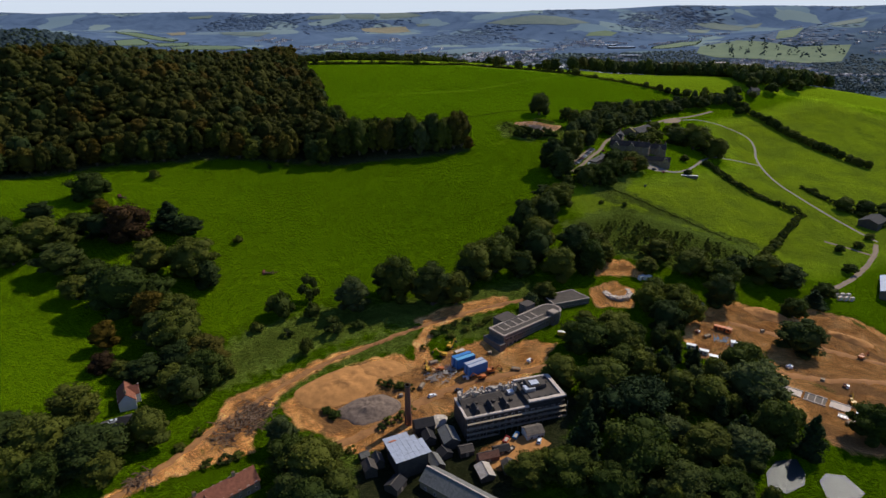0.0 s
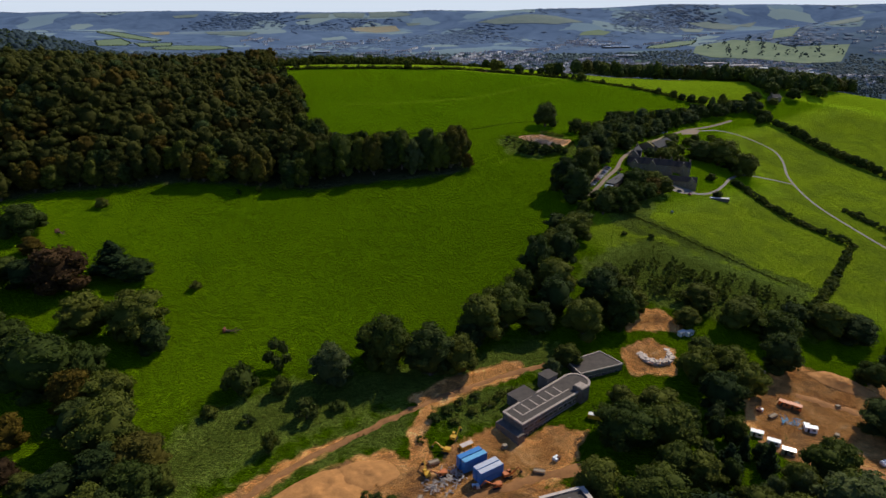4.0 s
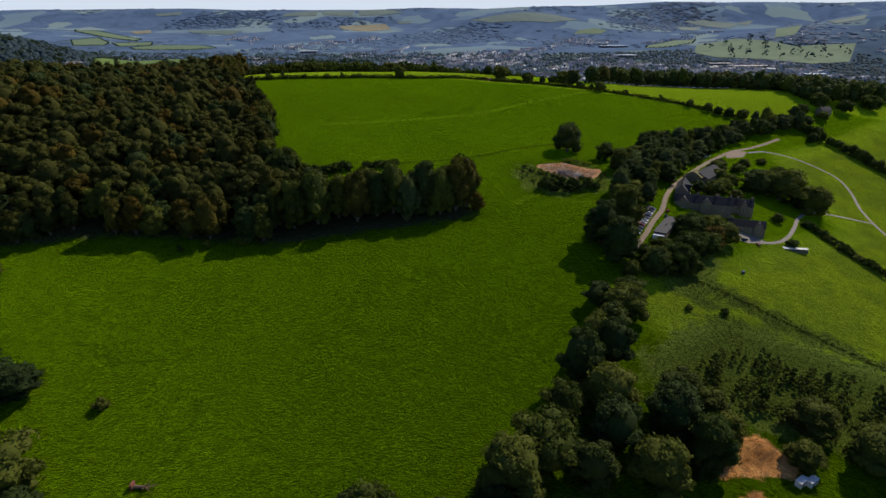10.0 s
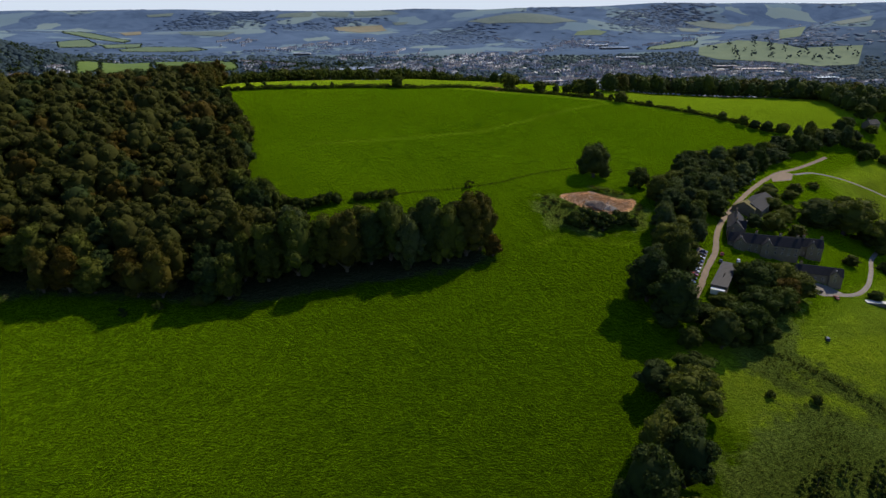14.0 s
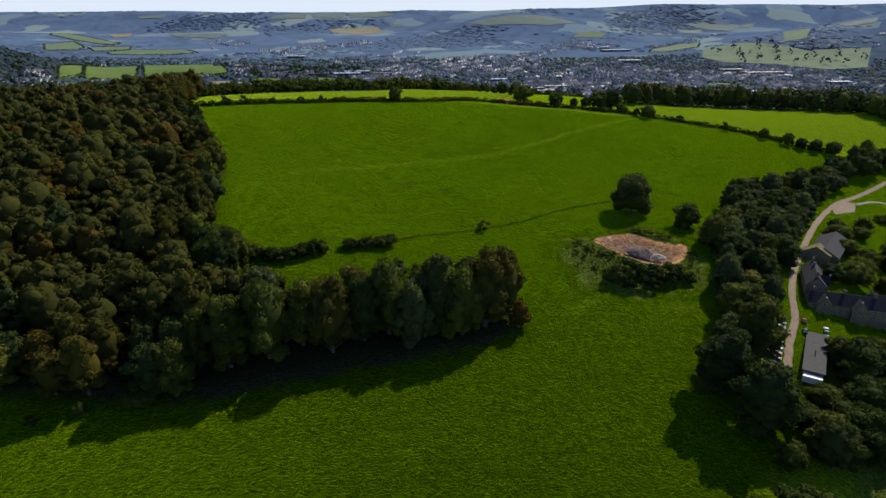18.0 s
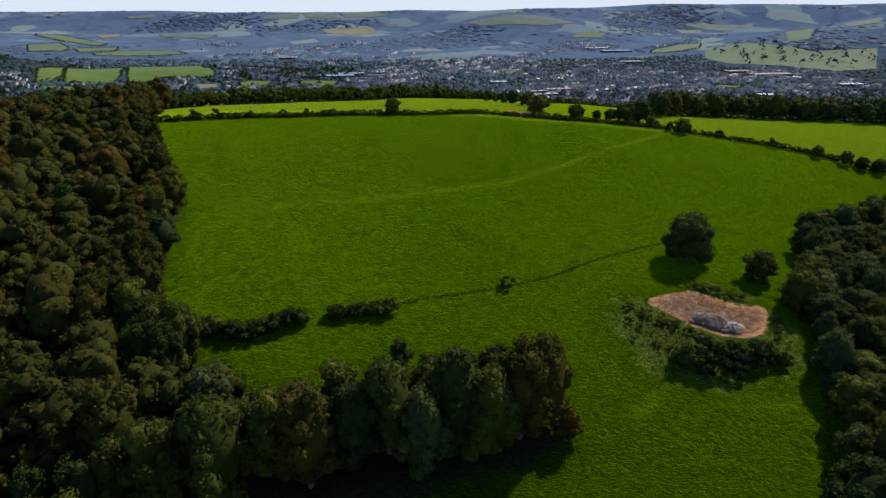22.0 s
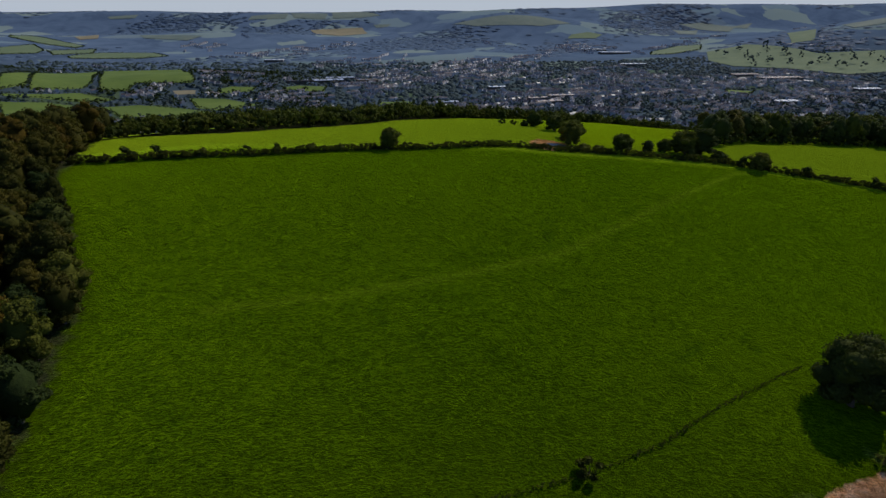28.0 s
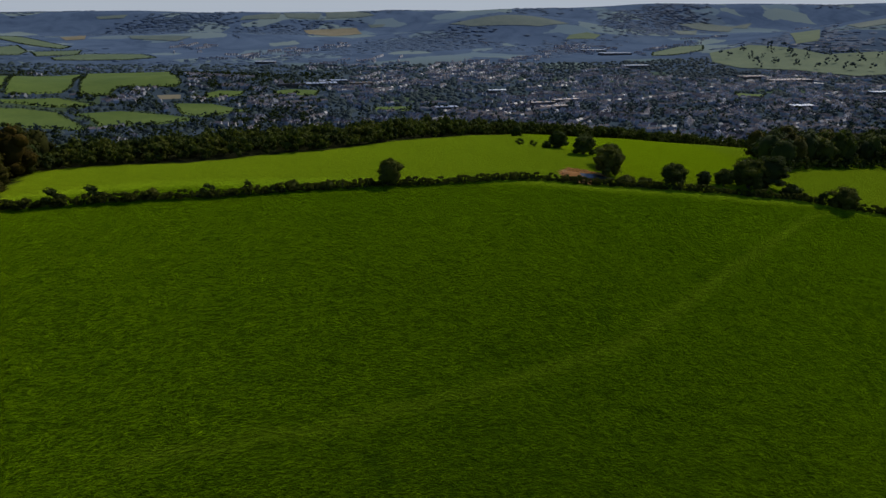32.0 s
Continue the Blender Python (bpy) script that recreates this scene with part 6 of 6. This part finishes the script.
cottage_house("farmhouse", 192, 562, -24, 36, 8.5, 6.0, 10.0, STONE, SLATE, "long Cotswold stone farmhouse with gabled slate roofs", ((-12, 6, 2.2, 5.6, 9.2), (2, 6, 2.0, 5.6, 9.0)), ((-16, 0), (-4, 0), (8, 0), (16.5, 0)), two)
cottage_house("farmhouse_wing", 186, 582, 62, 24, 8, 5.6, 9.6, STONE, SLATE, "stone wing of the farmhouse with steep gables", ((-6, 5.5, 1.6, 5.2, 8.8),), ((-9, 0), (4, 0), (10, 0)), two)
cottage_house("farmhouse_range", 212, 540, -24, 22, 7, 4.2, 7.4, STONE, SLATE, "lower stone range of the farmhouse", ((7, 5, 1.2, 4.2, 7.2),), ((-9, 0),), ((0.9, 1.2, 1.4),))
cottage_house("farmhouse_range", 216, 566, -20, 24, 7.5, 5.4, 9.0, STONE, SLATE, "rear stone range of the farmhouse with tall stacks", ((-4, 5, 1.4, 5.2, 8.6), (6, 5, 1.4, 5.2, 8.6)), ((-10, 0), (2, 0), (11, 0)), two)
barn = cottage_house("slate_barn", 222, 622, 46, 34, 14, 4.2, 8.0, STONE, SLATE, "broad old barn with a mossy slate roof", (), (), ((1.0, 1.4, 1.4),), spacing=6)
cottage_house("mossy_barn", 208, 612, 46, 7, 13.4, 4.6, 8.3, STONE, MOSSROOF, "end bay of the barn under thick yellow moss", (), (), (), category="barn")
long_shed = base("long_shed", 155, 531, 54, "long low shed with a black felt roof beside the lane", "shed")
block("wall", STONE, long_shed, 0, 0, -2, 34, 7, 5)
block("roof", ASPHALT, long_shed, 0, 0, 3, 34.8, 7.8, 0.35, bevel=0.1)
for k in range(4):
    block("roof_vent", DARKWALL, long_shed, -4 + k * 1.4, 0, 3.35, 0.5, 0.5, 0.5)
block("porch", WHITE, long_shed, -18.6, 0, -0.5, 2.6, 6.4, 2.6, "white lean-to")
for k in range(8):
    window(long_shed, -14 + k * 4, -3.58, 0.9, 1.2, 1.3)
cottage_house("lane_shed", 226, 662, 50, 12, 7, 3, 5, DARKWALL, SLATE, "dark slate-roofed shed under the trees", (), (), ((0.9, 1.0, 1.1),), category="shed")
low_shed = base("polytunnel", 236, 522, -14, "low white-roofed shelter in the rough grass", "shelter")
block("wall", CONCRETE, low_shed, 0, 0, -1, 14, 3, 2.6)
block("roof", RENDERED, low_shed, 0, 0, 1.6, 14.4, 3.4, 0.2, bevel=0.05)
cottage_house("white_cottage", -138, 233, 118, 12, 7, 4.6, 8.2, RENDERED, CLAY, "white cottage with a brown tiled roof and gables", ((1.5, 5, 2.0, 4.4, 7.6),), ((-5, 0),), two)
cottage_house("garage", -131, 218, 4, 7, 5.5, 2.5, 4.2, RENDERED, SLATE, "small white garage with a slate roof", (), (), (), category="garage")
cottage_house("red_roof_house", -79, 180, 42, 26, 9, 4.6, 8.6, STONE, CLAY, "old stone house with red clay tile roofs", ((-7, 6, 3, 4.2, 7.8),), ((-10, 0), (5, 0)), two, z=8)
cottage_house("farm_barn", 358, 448, 36, 24, 14, 4.5, 7.0, DARKWALL, SLATE, "wide dark farm barn by the lower lane", (), (), (), category="barn", group="lower barns")
cottage_house("farm_barn", 305, 350, 55, 30, 14, 4.5, 7.2, CONCRETE, METAL, "grey steel barn beside the stone track", (), (), (), category="barn", group="lower barns")
for k in range(6):
    f = base("stored_pallet", 262 + (k % 3) * 4, 338 + (k // 3) * 4, 20, "stack of pale pallets by the track", "pallet", "pallet stacks")
    for j in range(5):
        block("pallet", COPING, f, 0, 0, j * 0.5, 3.2, 1.4, 0.4)
cottage_house("hill_house", 430, 800, 20, 14, 8, 4.8, 8, STONE, SLATE, "stone house among trees on the hill", (), ((-6, 0),), two)

# ---- pale sky low over the horizon: a glowing sheet added far behind the hills ----
def low_sky():
    m, nt, b = material("horizon_haze")
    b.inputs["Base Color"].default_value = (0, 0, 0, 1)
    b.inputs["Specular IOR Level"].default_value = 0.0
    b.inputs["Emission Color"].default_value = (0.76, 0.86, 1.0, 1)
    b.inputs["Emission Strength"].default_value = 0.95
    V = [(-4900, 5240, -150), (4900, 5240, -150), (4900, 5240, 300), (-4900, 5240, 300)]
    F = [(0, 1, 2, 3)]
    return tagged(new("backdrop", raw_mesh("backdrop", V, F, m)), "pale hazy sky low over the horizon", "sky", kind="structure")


low_sky()

# ---- the valley: fields, town, woods ----
def grass_far(name, a, b):
    m, nt, bs = material(name)
    p = place(nt)
    c = ramp(nt, noise_node(nt, 0.012, 4, 0.6, p), [(0.3, a), (0.7, b)])
    c = mixc(nt, ramp(nt, noise_node(nt, 0.15, 4, 0.7, p), [(0.4, (0, 0, 0)), (0.7, (0.4, 0.4, 0.4))]), c, tuple(v * 0.6 for v in a))
    link(nt, c, bs.inputs["Base Color"])
    bs.inputs["Roughness"].default_value = 0.9
    bs.inputs["Specular IOR Level"].default_value = 0.15
    return m


FIELD_GREEN = grass_far("far_pasture", (0.085, 0.135, 0.022), (0.135, 0.190, 0.036))
# meadow and upland greens carry distance haze as a greyer, bluer colour
FIELD_PALE = grass_far("far_meadow_hazed", (0.105, 0.150, 0.078), (0.150, 0.195, 0.100))
FIELD_HAZY = grass_far("far_upland_hazed", (0.115, 0.155, 0.135), (0.165, 0.200, 0.160))
FIELD_TAN = grass_far("far_stubble", (0.20, 0.18, 0.11), (0.27, 0.23, 0.14))
NEAR_FIELDS = [
    [(-940, 2110), (-970, 2320), (-850, 2040), (-860, 1940)], [(-1010, 2400), (-930, 2610), (-740, 2120), (-730, 2050), (-820, 1990)], [(-920, 2610), (-690, 2670), (-500, 2150), (-500, 2110), (-630, 2110), (-620, 2020), (-690, 2040)],
    [(-840, 1920), (-720, 2000), (-610, 1930), (-670, 1900), (-770, 1920), (-830, 1900)], [(-810, 1850), (-730, 1880), (-650, 1850), (-510, 1670), (-600, 1690), (-730, 1720)], [(-620, 1840), (-540, 1870), (-430, 1820), (-360, 1770), (-410, 1720), (-510, 1700), (-560, 1780)],
    [(-460, 1950), (-380, 1950), (-290, 1870), (-350, 1790), (-410, 1830)], [(-420, 2060), (-400, 2100), (-340, 2110), (-340, 2050), (-410, 2010)], [(-280, 2130), (-240, 2180), (-170, 2180), (-170, 2080), (-270, 2090)], [(-30, 1900), (50, 1900), (40, 1830), (-30, 1840)], [(880, 2060), (940, 2030), (880, 1960), (840, 1990)],
]
MID_FIELDS = [
    [(-1750, 3640), (-1900, 3950), (-1560, 3660), (-1360, 3500), (-1340, 3380), (-1540, 3480)], [(-1560, 3210), (-1530, 3410), (-1380, 3190), (-1360, 3090), (-1460, 3020)], [(-1370, 3190), (-1250, 3350), (-1190, 3180), (-1290, 3070)], [(-1230, 3050), (-1170, 3210), (-990, 3280), (-890, 3170), (-960, 3060), (-1190, 2990)],
    [(1170, 3220), (1400, 3450), (1480, 3380), (1350, 3130), (1180, 3040), (1100, 3070)], [(1320, 3020), (1550, 3130), (1600, 2890), (1610, 2740), (1830, 2680), (1600, 2380), (1450, 2360), (1360, 2520), (1210, 2610), (1200, 2770)], [(1890, 3370), (1970, 3280), (1750, 2970), (1660, 2980)], [(1000, 3900), (1120, 3970), (1190, 3940), (1120, 3840), (960, 3820)],
]
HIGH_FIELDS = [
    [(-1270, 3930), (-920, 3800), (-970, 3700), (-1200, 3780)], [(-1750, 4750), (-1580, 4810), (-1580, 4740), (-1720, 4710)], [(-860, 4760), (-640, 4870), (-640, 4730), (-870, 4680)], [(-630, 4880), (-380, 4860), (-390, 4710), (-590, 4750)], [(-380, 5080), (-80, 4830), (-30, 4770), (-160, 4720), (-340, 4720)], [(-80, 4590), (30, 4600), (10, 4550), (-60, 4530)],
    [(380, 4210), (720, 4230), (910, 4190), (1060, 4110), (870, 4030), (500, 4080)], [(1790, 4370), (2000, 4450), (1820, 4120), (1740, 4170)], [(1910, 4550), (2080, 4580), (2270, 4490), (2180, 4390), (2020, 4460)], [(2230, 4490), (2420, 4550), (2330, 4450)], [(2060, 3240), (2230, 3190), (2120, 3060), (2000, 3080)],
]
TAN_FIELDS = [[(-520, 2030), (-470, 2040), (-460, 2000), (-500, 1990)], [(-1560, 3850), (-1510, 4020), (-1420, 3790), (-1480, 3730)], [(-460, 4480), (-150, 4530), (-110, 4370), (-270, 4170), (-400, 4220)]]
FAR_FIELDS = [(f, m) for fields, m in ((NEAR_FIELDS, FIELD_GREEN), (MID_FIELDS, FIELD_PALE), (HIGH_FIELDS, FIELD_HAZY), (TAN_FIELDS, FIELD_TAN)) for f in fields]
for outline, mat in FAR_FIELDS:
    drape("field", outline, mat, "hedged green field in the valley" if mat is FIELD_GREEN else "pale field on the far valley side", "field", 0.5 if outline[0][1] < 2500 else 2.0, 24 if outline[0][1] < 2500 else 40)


def free_of_fields(x, y, margin=10):
    keep = np.ones(len(x), bool)
    for outline, _ in FAR_FIELDS:
        keep &= inside(outline, x, y, margin * 2) < 0.02
    return keep


def in_view(x, y):
    return (x > -0.80 * y + 200) & (x < 0.86 * y - 150)


TOWN_WALL = plain("town_stone", (0.50, 0.49, 0.48), 0.9, vary=0.3, scale=0.02)
TOWN_ROOF = plain("town_roofs", (0.115, 0.10, 0.105), 0.8, vary=0.5, scale=0.02)
TOWN_SLATE = plain("town_slates", (0.15, 0.16, 0.19), 0.55, vary=0.35, scale=0.02)


def town_houses():
    """Terraces and villas of the town, past counting: one object."""
    g = np.random.default_rng(8)
    rows = []
    made = 0
    while made < 1250:
        cx, cy = g.uniform(-1000, 2200), 1330 + 2500 * g.uniform(0, 1) ** 1.25
        dense = math.sin(cx / 260 + 0.6) * math.sin(cy / 210 + 1.1) + 0.6 * math.sin(cx / 97 - cy / 133)
        core = math.exp(-((cx - 350) / 900) ** 2 - ((cy - 2000) / 700) ** 2)
        if dense + 2.0 * core < g.uniform(0.2, 1.6) or not (-0.80 * cy + 200 < cx < 0.86 * cy - 150):
            continue
        made += 1
        a = 1.2 * math.sin(cx / 300 + cy / 410) + (math.pi / 2 if g.uniform() < 0.45 else 0) + g.uniform(-0.35, 0.35)
        count = int(g.integers(2, 8))
        for q in (np.arange(count) - count / 2) * g.uniform(9.5, 15):
            rows.append((cx + q * math.cos(a) + g.normal(0, 1), cy + q * math.sin(a) + g.normal(0, 1), a))
    rows = np.array(rows)
    rows = rows[free_of_fields(rows[:, 0], rows[:, 1])]
    V, F, M = [], [], []
    n = 0
    for (x, y, a), z in zip(rows.tolist(), heights(rows[:, 0], rows[:, 1]).tolist()):
        c, s = math.cos(a), math.sin(a)
        L, W, e = g.uniform(7, 11.5), g.uniform(7, 9), g.uniform(5, 7)
        top = e + g.uniform(2.2, 3.6)
        for ex in (-L / 2, L / 2):
            for qy, qz in ((-W / 2, -2), (W / 2, -2), (W / 2, e), (0, top), (-W / 2, e)):
                V.append((x + ex * c - qy * s, y + ex * s + qy * c, z + qz))
        F += [(n, n + 1, n + 2, n + 3, n + 4), (n + 9, n + 8, n + 7, n + 6, n + 5), (n, n + 4, n + 9, n + 5), (n + 1, n + 6, n + 7, n + 2), (n + 2, n + 7, n + 8, n + 3), (n + 4, n + 3, n + 8, n + 9)]
        roof = 1 if g.uniform() < 0.75 else 2
        M += [0, 0, 0, 0, roof, roof]
        n += 10
    me = raw_mesh("town_houses", V, F, TOWN_WALL)
    me.materials.append(TOWN_ROOF)
    me.materials.append(TOWN_SLATE)
    me.polygons.foreach_set("material_index", np.array(M, np.int32))
    return tagged(new("town_houses", me), "terraces and villas of a stone town filling the valley", "town", kind="stuff")


town_houses()
for x, y, L, W, turn, mat, label in (
    (-188, 2272, 110, 40, 10, METAL, "long grey factory roof in the town"), (-149, 2365, 80, 30, 10, METAL, "grey factory roof in the town"), (-68, 2310, 60, 34, 12, CONCRETE, "brown factory roof in the town"), (-245, 2220, 70, 22, 8, SLATE, "dark shed roof in the town"),
    (-434, 2942, 70, 26, 0, WHITE, "white block on the far side of the town"), (962, 3390, 110, 40, -4, WHITE, "large white warehouse in the valley"), (991, 3197, 130, 50, 0, METAL, "large grey warehouse in the valley"), (882, 2706, 90, 30, 0, WHITE, "white store roof in the valley"),
    (1166, 2275, 130, 40, 6, COPING, "large pale hospital block in the valley"), (1109, 2366, 80, 30, 6, COPING, "pale block in the valley"), (875, 1799, 50, 24, 0, WHITE, "white hall roof in the town"), (1219, 1989, 60, 24, 0, WHITE, "white hall roof in the town"),
    (117, 1830, 46, 20, 5, METAL, "grey hall roof in the town"), (331, 1876, 54, 14, 14, COPING, "pale terrace roof in the town"), (339, 1816, 60, 14, 14, COPING, "pale terrace roof in the town"), (393, 1915, 60, 16, 10, COPING, "pale terrace roof in the town"), (276, 2114, 44, 18, 0, WHITE, "white hall roof in the town"),
):
    w = base("warehouse", x, y, turn, label, "warehouse", "large buildings in the town")
    block("wall", CONCRETE, w, 0, 0, -2, L, W, 10)
    block("roof", mat, w, 0, 0, 8, L + 1, W + 1, 1.0)
    for k in range(int(L / 18)):
        block("roof_light", WINDOW, w, -L / 2 + 9 + k * 18, 0, 9, 3, W * 0.8, 0.4)

rng_far = np.random.default_rng(21)


def scatter(n, x0, x1, y0, y1, power=1.0):
    x, y = rng_far.uniform(x0, x1, n), y0 + (y1 - y0) * rng_far.uniform(0, 1, n) ** power
    keep = in_view(x, y) & free_of_fields(x, y, 6)
    return np.stack([x[keep], y[keep]], 1)


def crowns_far(name, places, low, high, mat, label, category, seed, flat=0.36):
    """Rounded far crowns sunk into the land, too many to count: one object."""
    r = np.random.default_rng(seed)
    n = len(places)
    sides = 7
    ang = np.arange(sides) * 2 * math.pi / sides
    size = r.uniform(low, high, n)
    z = heights(places[:, 0], places[:, 1])
    rings = []
    for rad, up in ((1.0, -0.1), (0.72, 0.6), (0.36, 0.96)):
        k = size[:, None] * rad * r.uniform(0.93, 1.07, (n, sides)) * r.uniform(0.8, 1.2, (n, 1))
        a = ang[None]
        rings.append(np.stack([places[:, :1] + np.cos(a) * k, places[:, 1:] + np.sin(a) * k, z[:, None] + size[:, None] * flat * up * r.uniform(0.8, 1.15, (n, sides))], 2))
    top = np.stack([places[:, 0], places[:, 1], z + size * flat * 1.12], 1)[:, None]
    V = np.concatenate(rings + [top], 1)
    each = V.shape[1]
    quads, tris = [], []
    for k in range(sides):
        j = (k + 1) % sides
        quads += [(k, j, sides + j, sides + k), (sides + k, sides + j, 2 * sides + j, 2 * sides + k)]
        tris.append((2 * sides + k, 2 * sides + j, 3 * sides))
    start = (np.arange(n) * each)[:, None, None]
    me = arrays_mesh(name, V.reshape(-1, 3), (np.array(tris)[None] + start).reshape(-1, 3), (np.array(quads)[None] + start).reshape(-1, 4), mat)
    me.polygons.foreach_set("use_smooth", np.ones(len(me.polygons), bool))
    return tagged(new(name, me), label, category, kind="stuff")


canopy("town_trees", scatter(2600, -1300, 1700, 1290, 1900, 1.1), 12, [LEAF_FAR_HAZED, LEAF_ASH], "dark trees scattered through the town", "trees", wide=6.5, lobes=4, per_lobe=6, size=1.6, seed=90, styles=("broad",))
crowns_far("town_gardens", scatter(13000, -1300, 1750, 1500, 2900, 1.1), 4.5, 10.0, LEAF_FAR_HAZED, "dark garden trees between the houses of the town", "trees", 91, 0.62)
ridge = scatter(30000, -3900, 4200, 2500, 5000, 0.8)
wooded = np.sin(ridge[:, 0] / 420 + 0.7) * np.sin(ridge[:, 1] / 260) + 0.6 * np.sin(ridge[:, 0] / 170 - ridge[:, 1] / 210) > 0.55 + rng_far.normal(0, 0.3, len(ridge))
crowns_far("hill_woods", ridge[wooded], 13, 22, LEAF_DISTANT_HAZED, "hazy blue-green woods on the far valley side", "woodland", 95, 0.17)
near_slope = scatter(2900, -1500, -150, 1240, 2600)
hanger = scatter(2600, -1700, -900, 1600, 2400)
hanger = hanger[hill(hanger[:, 0], hanger[:, 1], -1250, 1980, 330, 380, 1.0) > 0.22]
crowns_far("hanger_wood", hanger, 7, 13, LEAF_FAR_HAZED, "dark wood covering a steep hill beside the fields", "woodland", 96, 0.7)
canopy("valley_trees", near_slope, 12, [LEAF_ASH, LEAF_FAR_HAZED, LEAF_OAK], "trees and copses between the valley fields", "trees", wide=7.5, lobes=4, per_lobe=8, size=1.3, seed=97)
rows = []
for outline in NEAR_FIELDS + MID_FIELDS[:5]:
    ring = outline + outline[:1]
    rows += along(ring, 9, 2.5)
canopy("field_hedges", np.array(rows), 5.5, [LEAF_ASH, LEAF_FAR_HAZED], "dark hedges round the valley fields", "hedges", wide=4.2, lobes=3, per_lobe=6, size=1.0, seed=99)
parkland = fill([(1215, 2620), (1330, 3000), (1550, 3110), (1600, 2890), (1620, 2740), (1820, 2680), (1600, 2390), (1450, 2370), (1360, 2530)], 80)
canopy("park_trees", np.array(parkland), 26, [LEAF_FAR_HAZED], "single trees over sunlit parkland", "trees", wide=13, lobes=5, per_lobe=8, size=1.6, seed=101)

# ---- rough grass, weeds, ditch ----
def tufts(name, places, size, mats, label, category, seed):
    return canopy(name, np.array(places), size, mats, label, category, wide=size * 1.1, lobes=3, per_lobe=9, size=size * 0.3, seed=seed, shares=0.6, styles=("broad",))


spots = []
for poly, step in zip(ROUGH, (2.6, 2.4, 2.6, 3.4, 2.0, 2.8, 2.4, 2.4, 1.9, 1.8, 1.9)):
    at = fill(poly, step)
    spots += at[np.max([inside(s, at[:, 0], at[:, 1], 0.01) for s in SOIL], axis=0) < 0.5].tolist()
spots = [(px + dice.uniform(-1.5, 1.5), py + dice.uniform(-1.5, 1.5)) for px, py in spots]
tufts("rough_weeds", spots, 0.55, [LEAF_OLIVE, LEAF_OAK], "rough weeds and nettles on the banks", "weeds", 110)
tufts("ditch_weeds", along([(-11, 617), (8, 623), (32, 629), (55, 637), (80, 650), (116, 668)], 1.3, 0.35), 0.75, [LEAF_OAK, LEAF_ASH], "line of dark tussocks along an old ditch", "weeds", 111)
tufts("ditch_weeds", along([(134, 483), (147, 481), (158, 474), (166, 466), (175, 456), (182, 447), (200, 428), (226, 402)], 1.0, 0.8), 0.9, [LEAF_OLIVE, LEAF_ASH], "line of dark rank weeds along a field ditch", "weeds", 113)
tufts("hedge_foot", along(TOP_HEDGE, 1.6, 0.8), 1.5, [LEAF_ASH, LEAF_OAK], "rank growth at the foot of the hedge", "weeds", 112)

# ---- loose materials in the yard and on the building site ----
def material_stack(x, y, turn, kind, label):
    t = base(kind, x, y, turn, label, kind.replace("_", " "), "stacks of building material", z=ground_z(x, y) + 0.25)
    for k in (-0.9, 0.0, 0.9):
        block("bearer", SCAFFOLD, t, 0, k, 0, 2.6, 0.16, 0.14)
    if kind == "timber_stack":
        for j in range(4):
            for k in range(4):
                block("board", SCAFFOLD if (j + k) % 3 else DEADWOOD, t, dice.uniform(-0.2, 0.2), -0.9 + k * 0.6, 0.14 + j * 0.26, 4.2 + dice.uniform(-0.6, 0.6), 0.5, 0.22)
    elif kind == "brick_pack":
        for j in range(2):
            for k in range(2):
                block("wrapped_pack", WHITE if dice.random() < 0.6 else BRICK, t, -0.7 + j * 1.4, -0.6 + k * 1.2, 0.14, 1.25, 1.05, 1.0 + dice.uniform(0, 0.5), bevel=0.06)
    else:
        for k in range(5):
            block("pallet", SCAFFOLD, t, dice.uniform(-0.1, 0.1), dice.uniform(-0.1, 0.1), 0.14 + k * 0.2, 1.8, 1.5, 0.13)


for x, y, turn, kind in ((2, 268, 20, "timber_stack"), (14, 272, -30, "pallet_stack"), (18, 256, 10, "brick_pack"), (-4, 250, 70, "timber_stack"), (32, 276, 5, "pallet_stack"), (52, 268, 40, "brick_pack"), (-14, 243, 15, "pallet_stack"), (44, 262, -15, "timber_stack"),
                         (152, 296, 25, "brick_pack"), (156, 292, 25, "timber_stack"), (168, 286, -20, "brick_pack"), (178, 280, 30, "pallet_stack"), (172, 300, 60, "timber_stack"), (186, 262, 10, "brick_pack"), (196, 250, -35, "pallet_stack"), (204, 244, -35, "brick_pack"), (184, 212, 20, "timber_stack"), (206, 216, -20, "brick_pack"), (192, 300, 0, "pallet_stack"), (224, 306, 45, "timber_stack")):
    material_stack(x, y, turn, kind, {"timber_stack": "loose stack of brown timber boards on earth", "brick_pack": "wrapped packs of bricks standing on bearers", "pallet_stack": "stack of worn wooden pallets on bare earth"}[kind])

for proto, *_ in KINDS.values():
    for o in (*proto.children_recursive, proto):
        bpy.data.objects.remove(o)
for proto in CARS.values():
    for o in (*proto.children_recursive, proto):
        bpy.data.objects.remove(o)
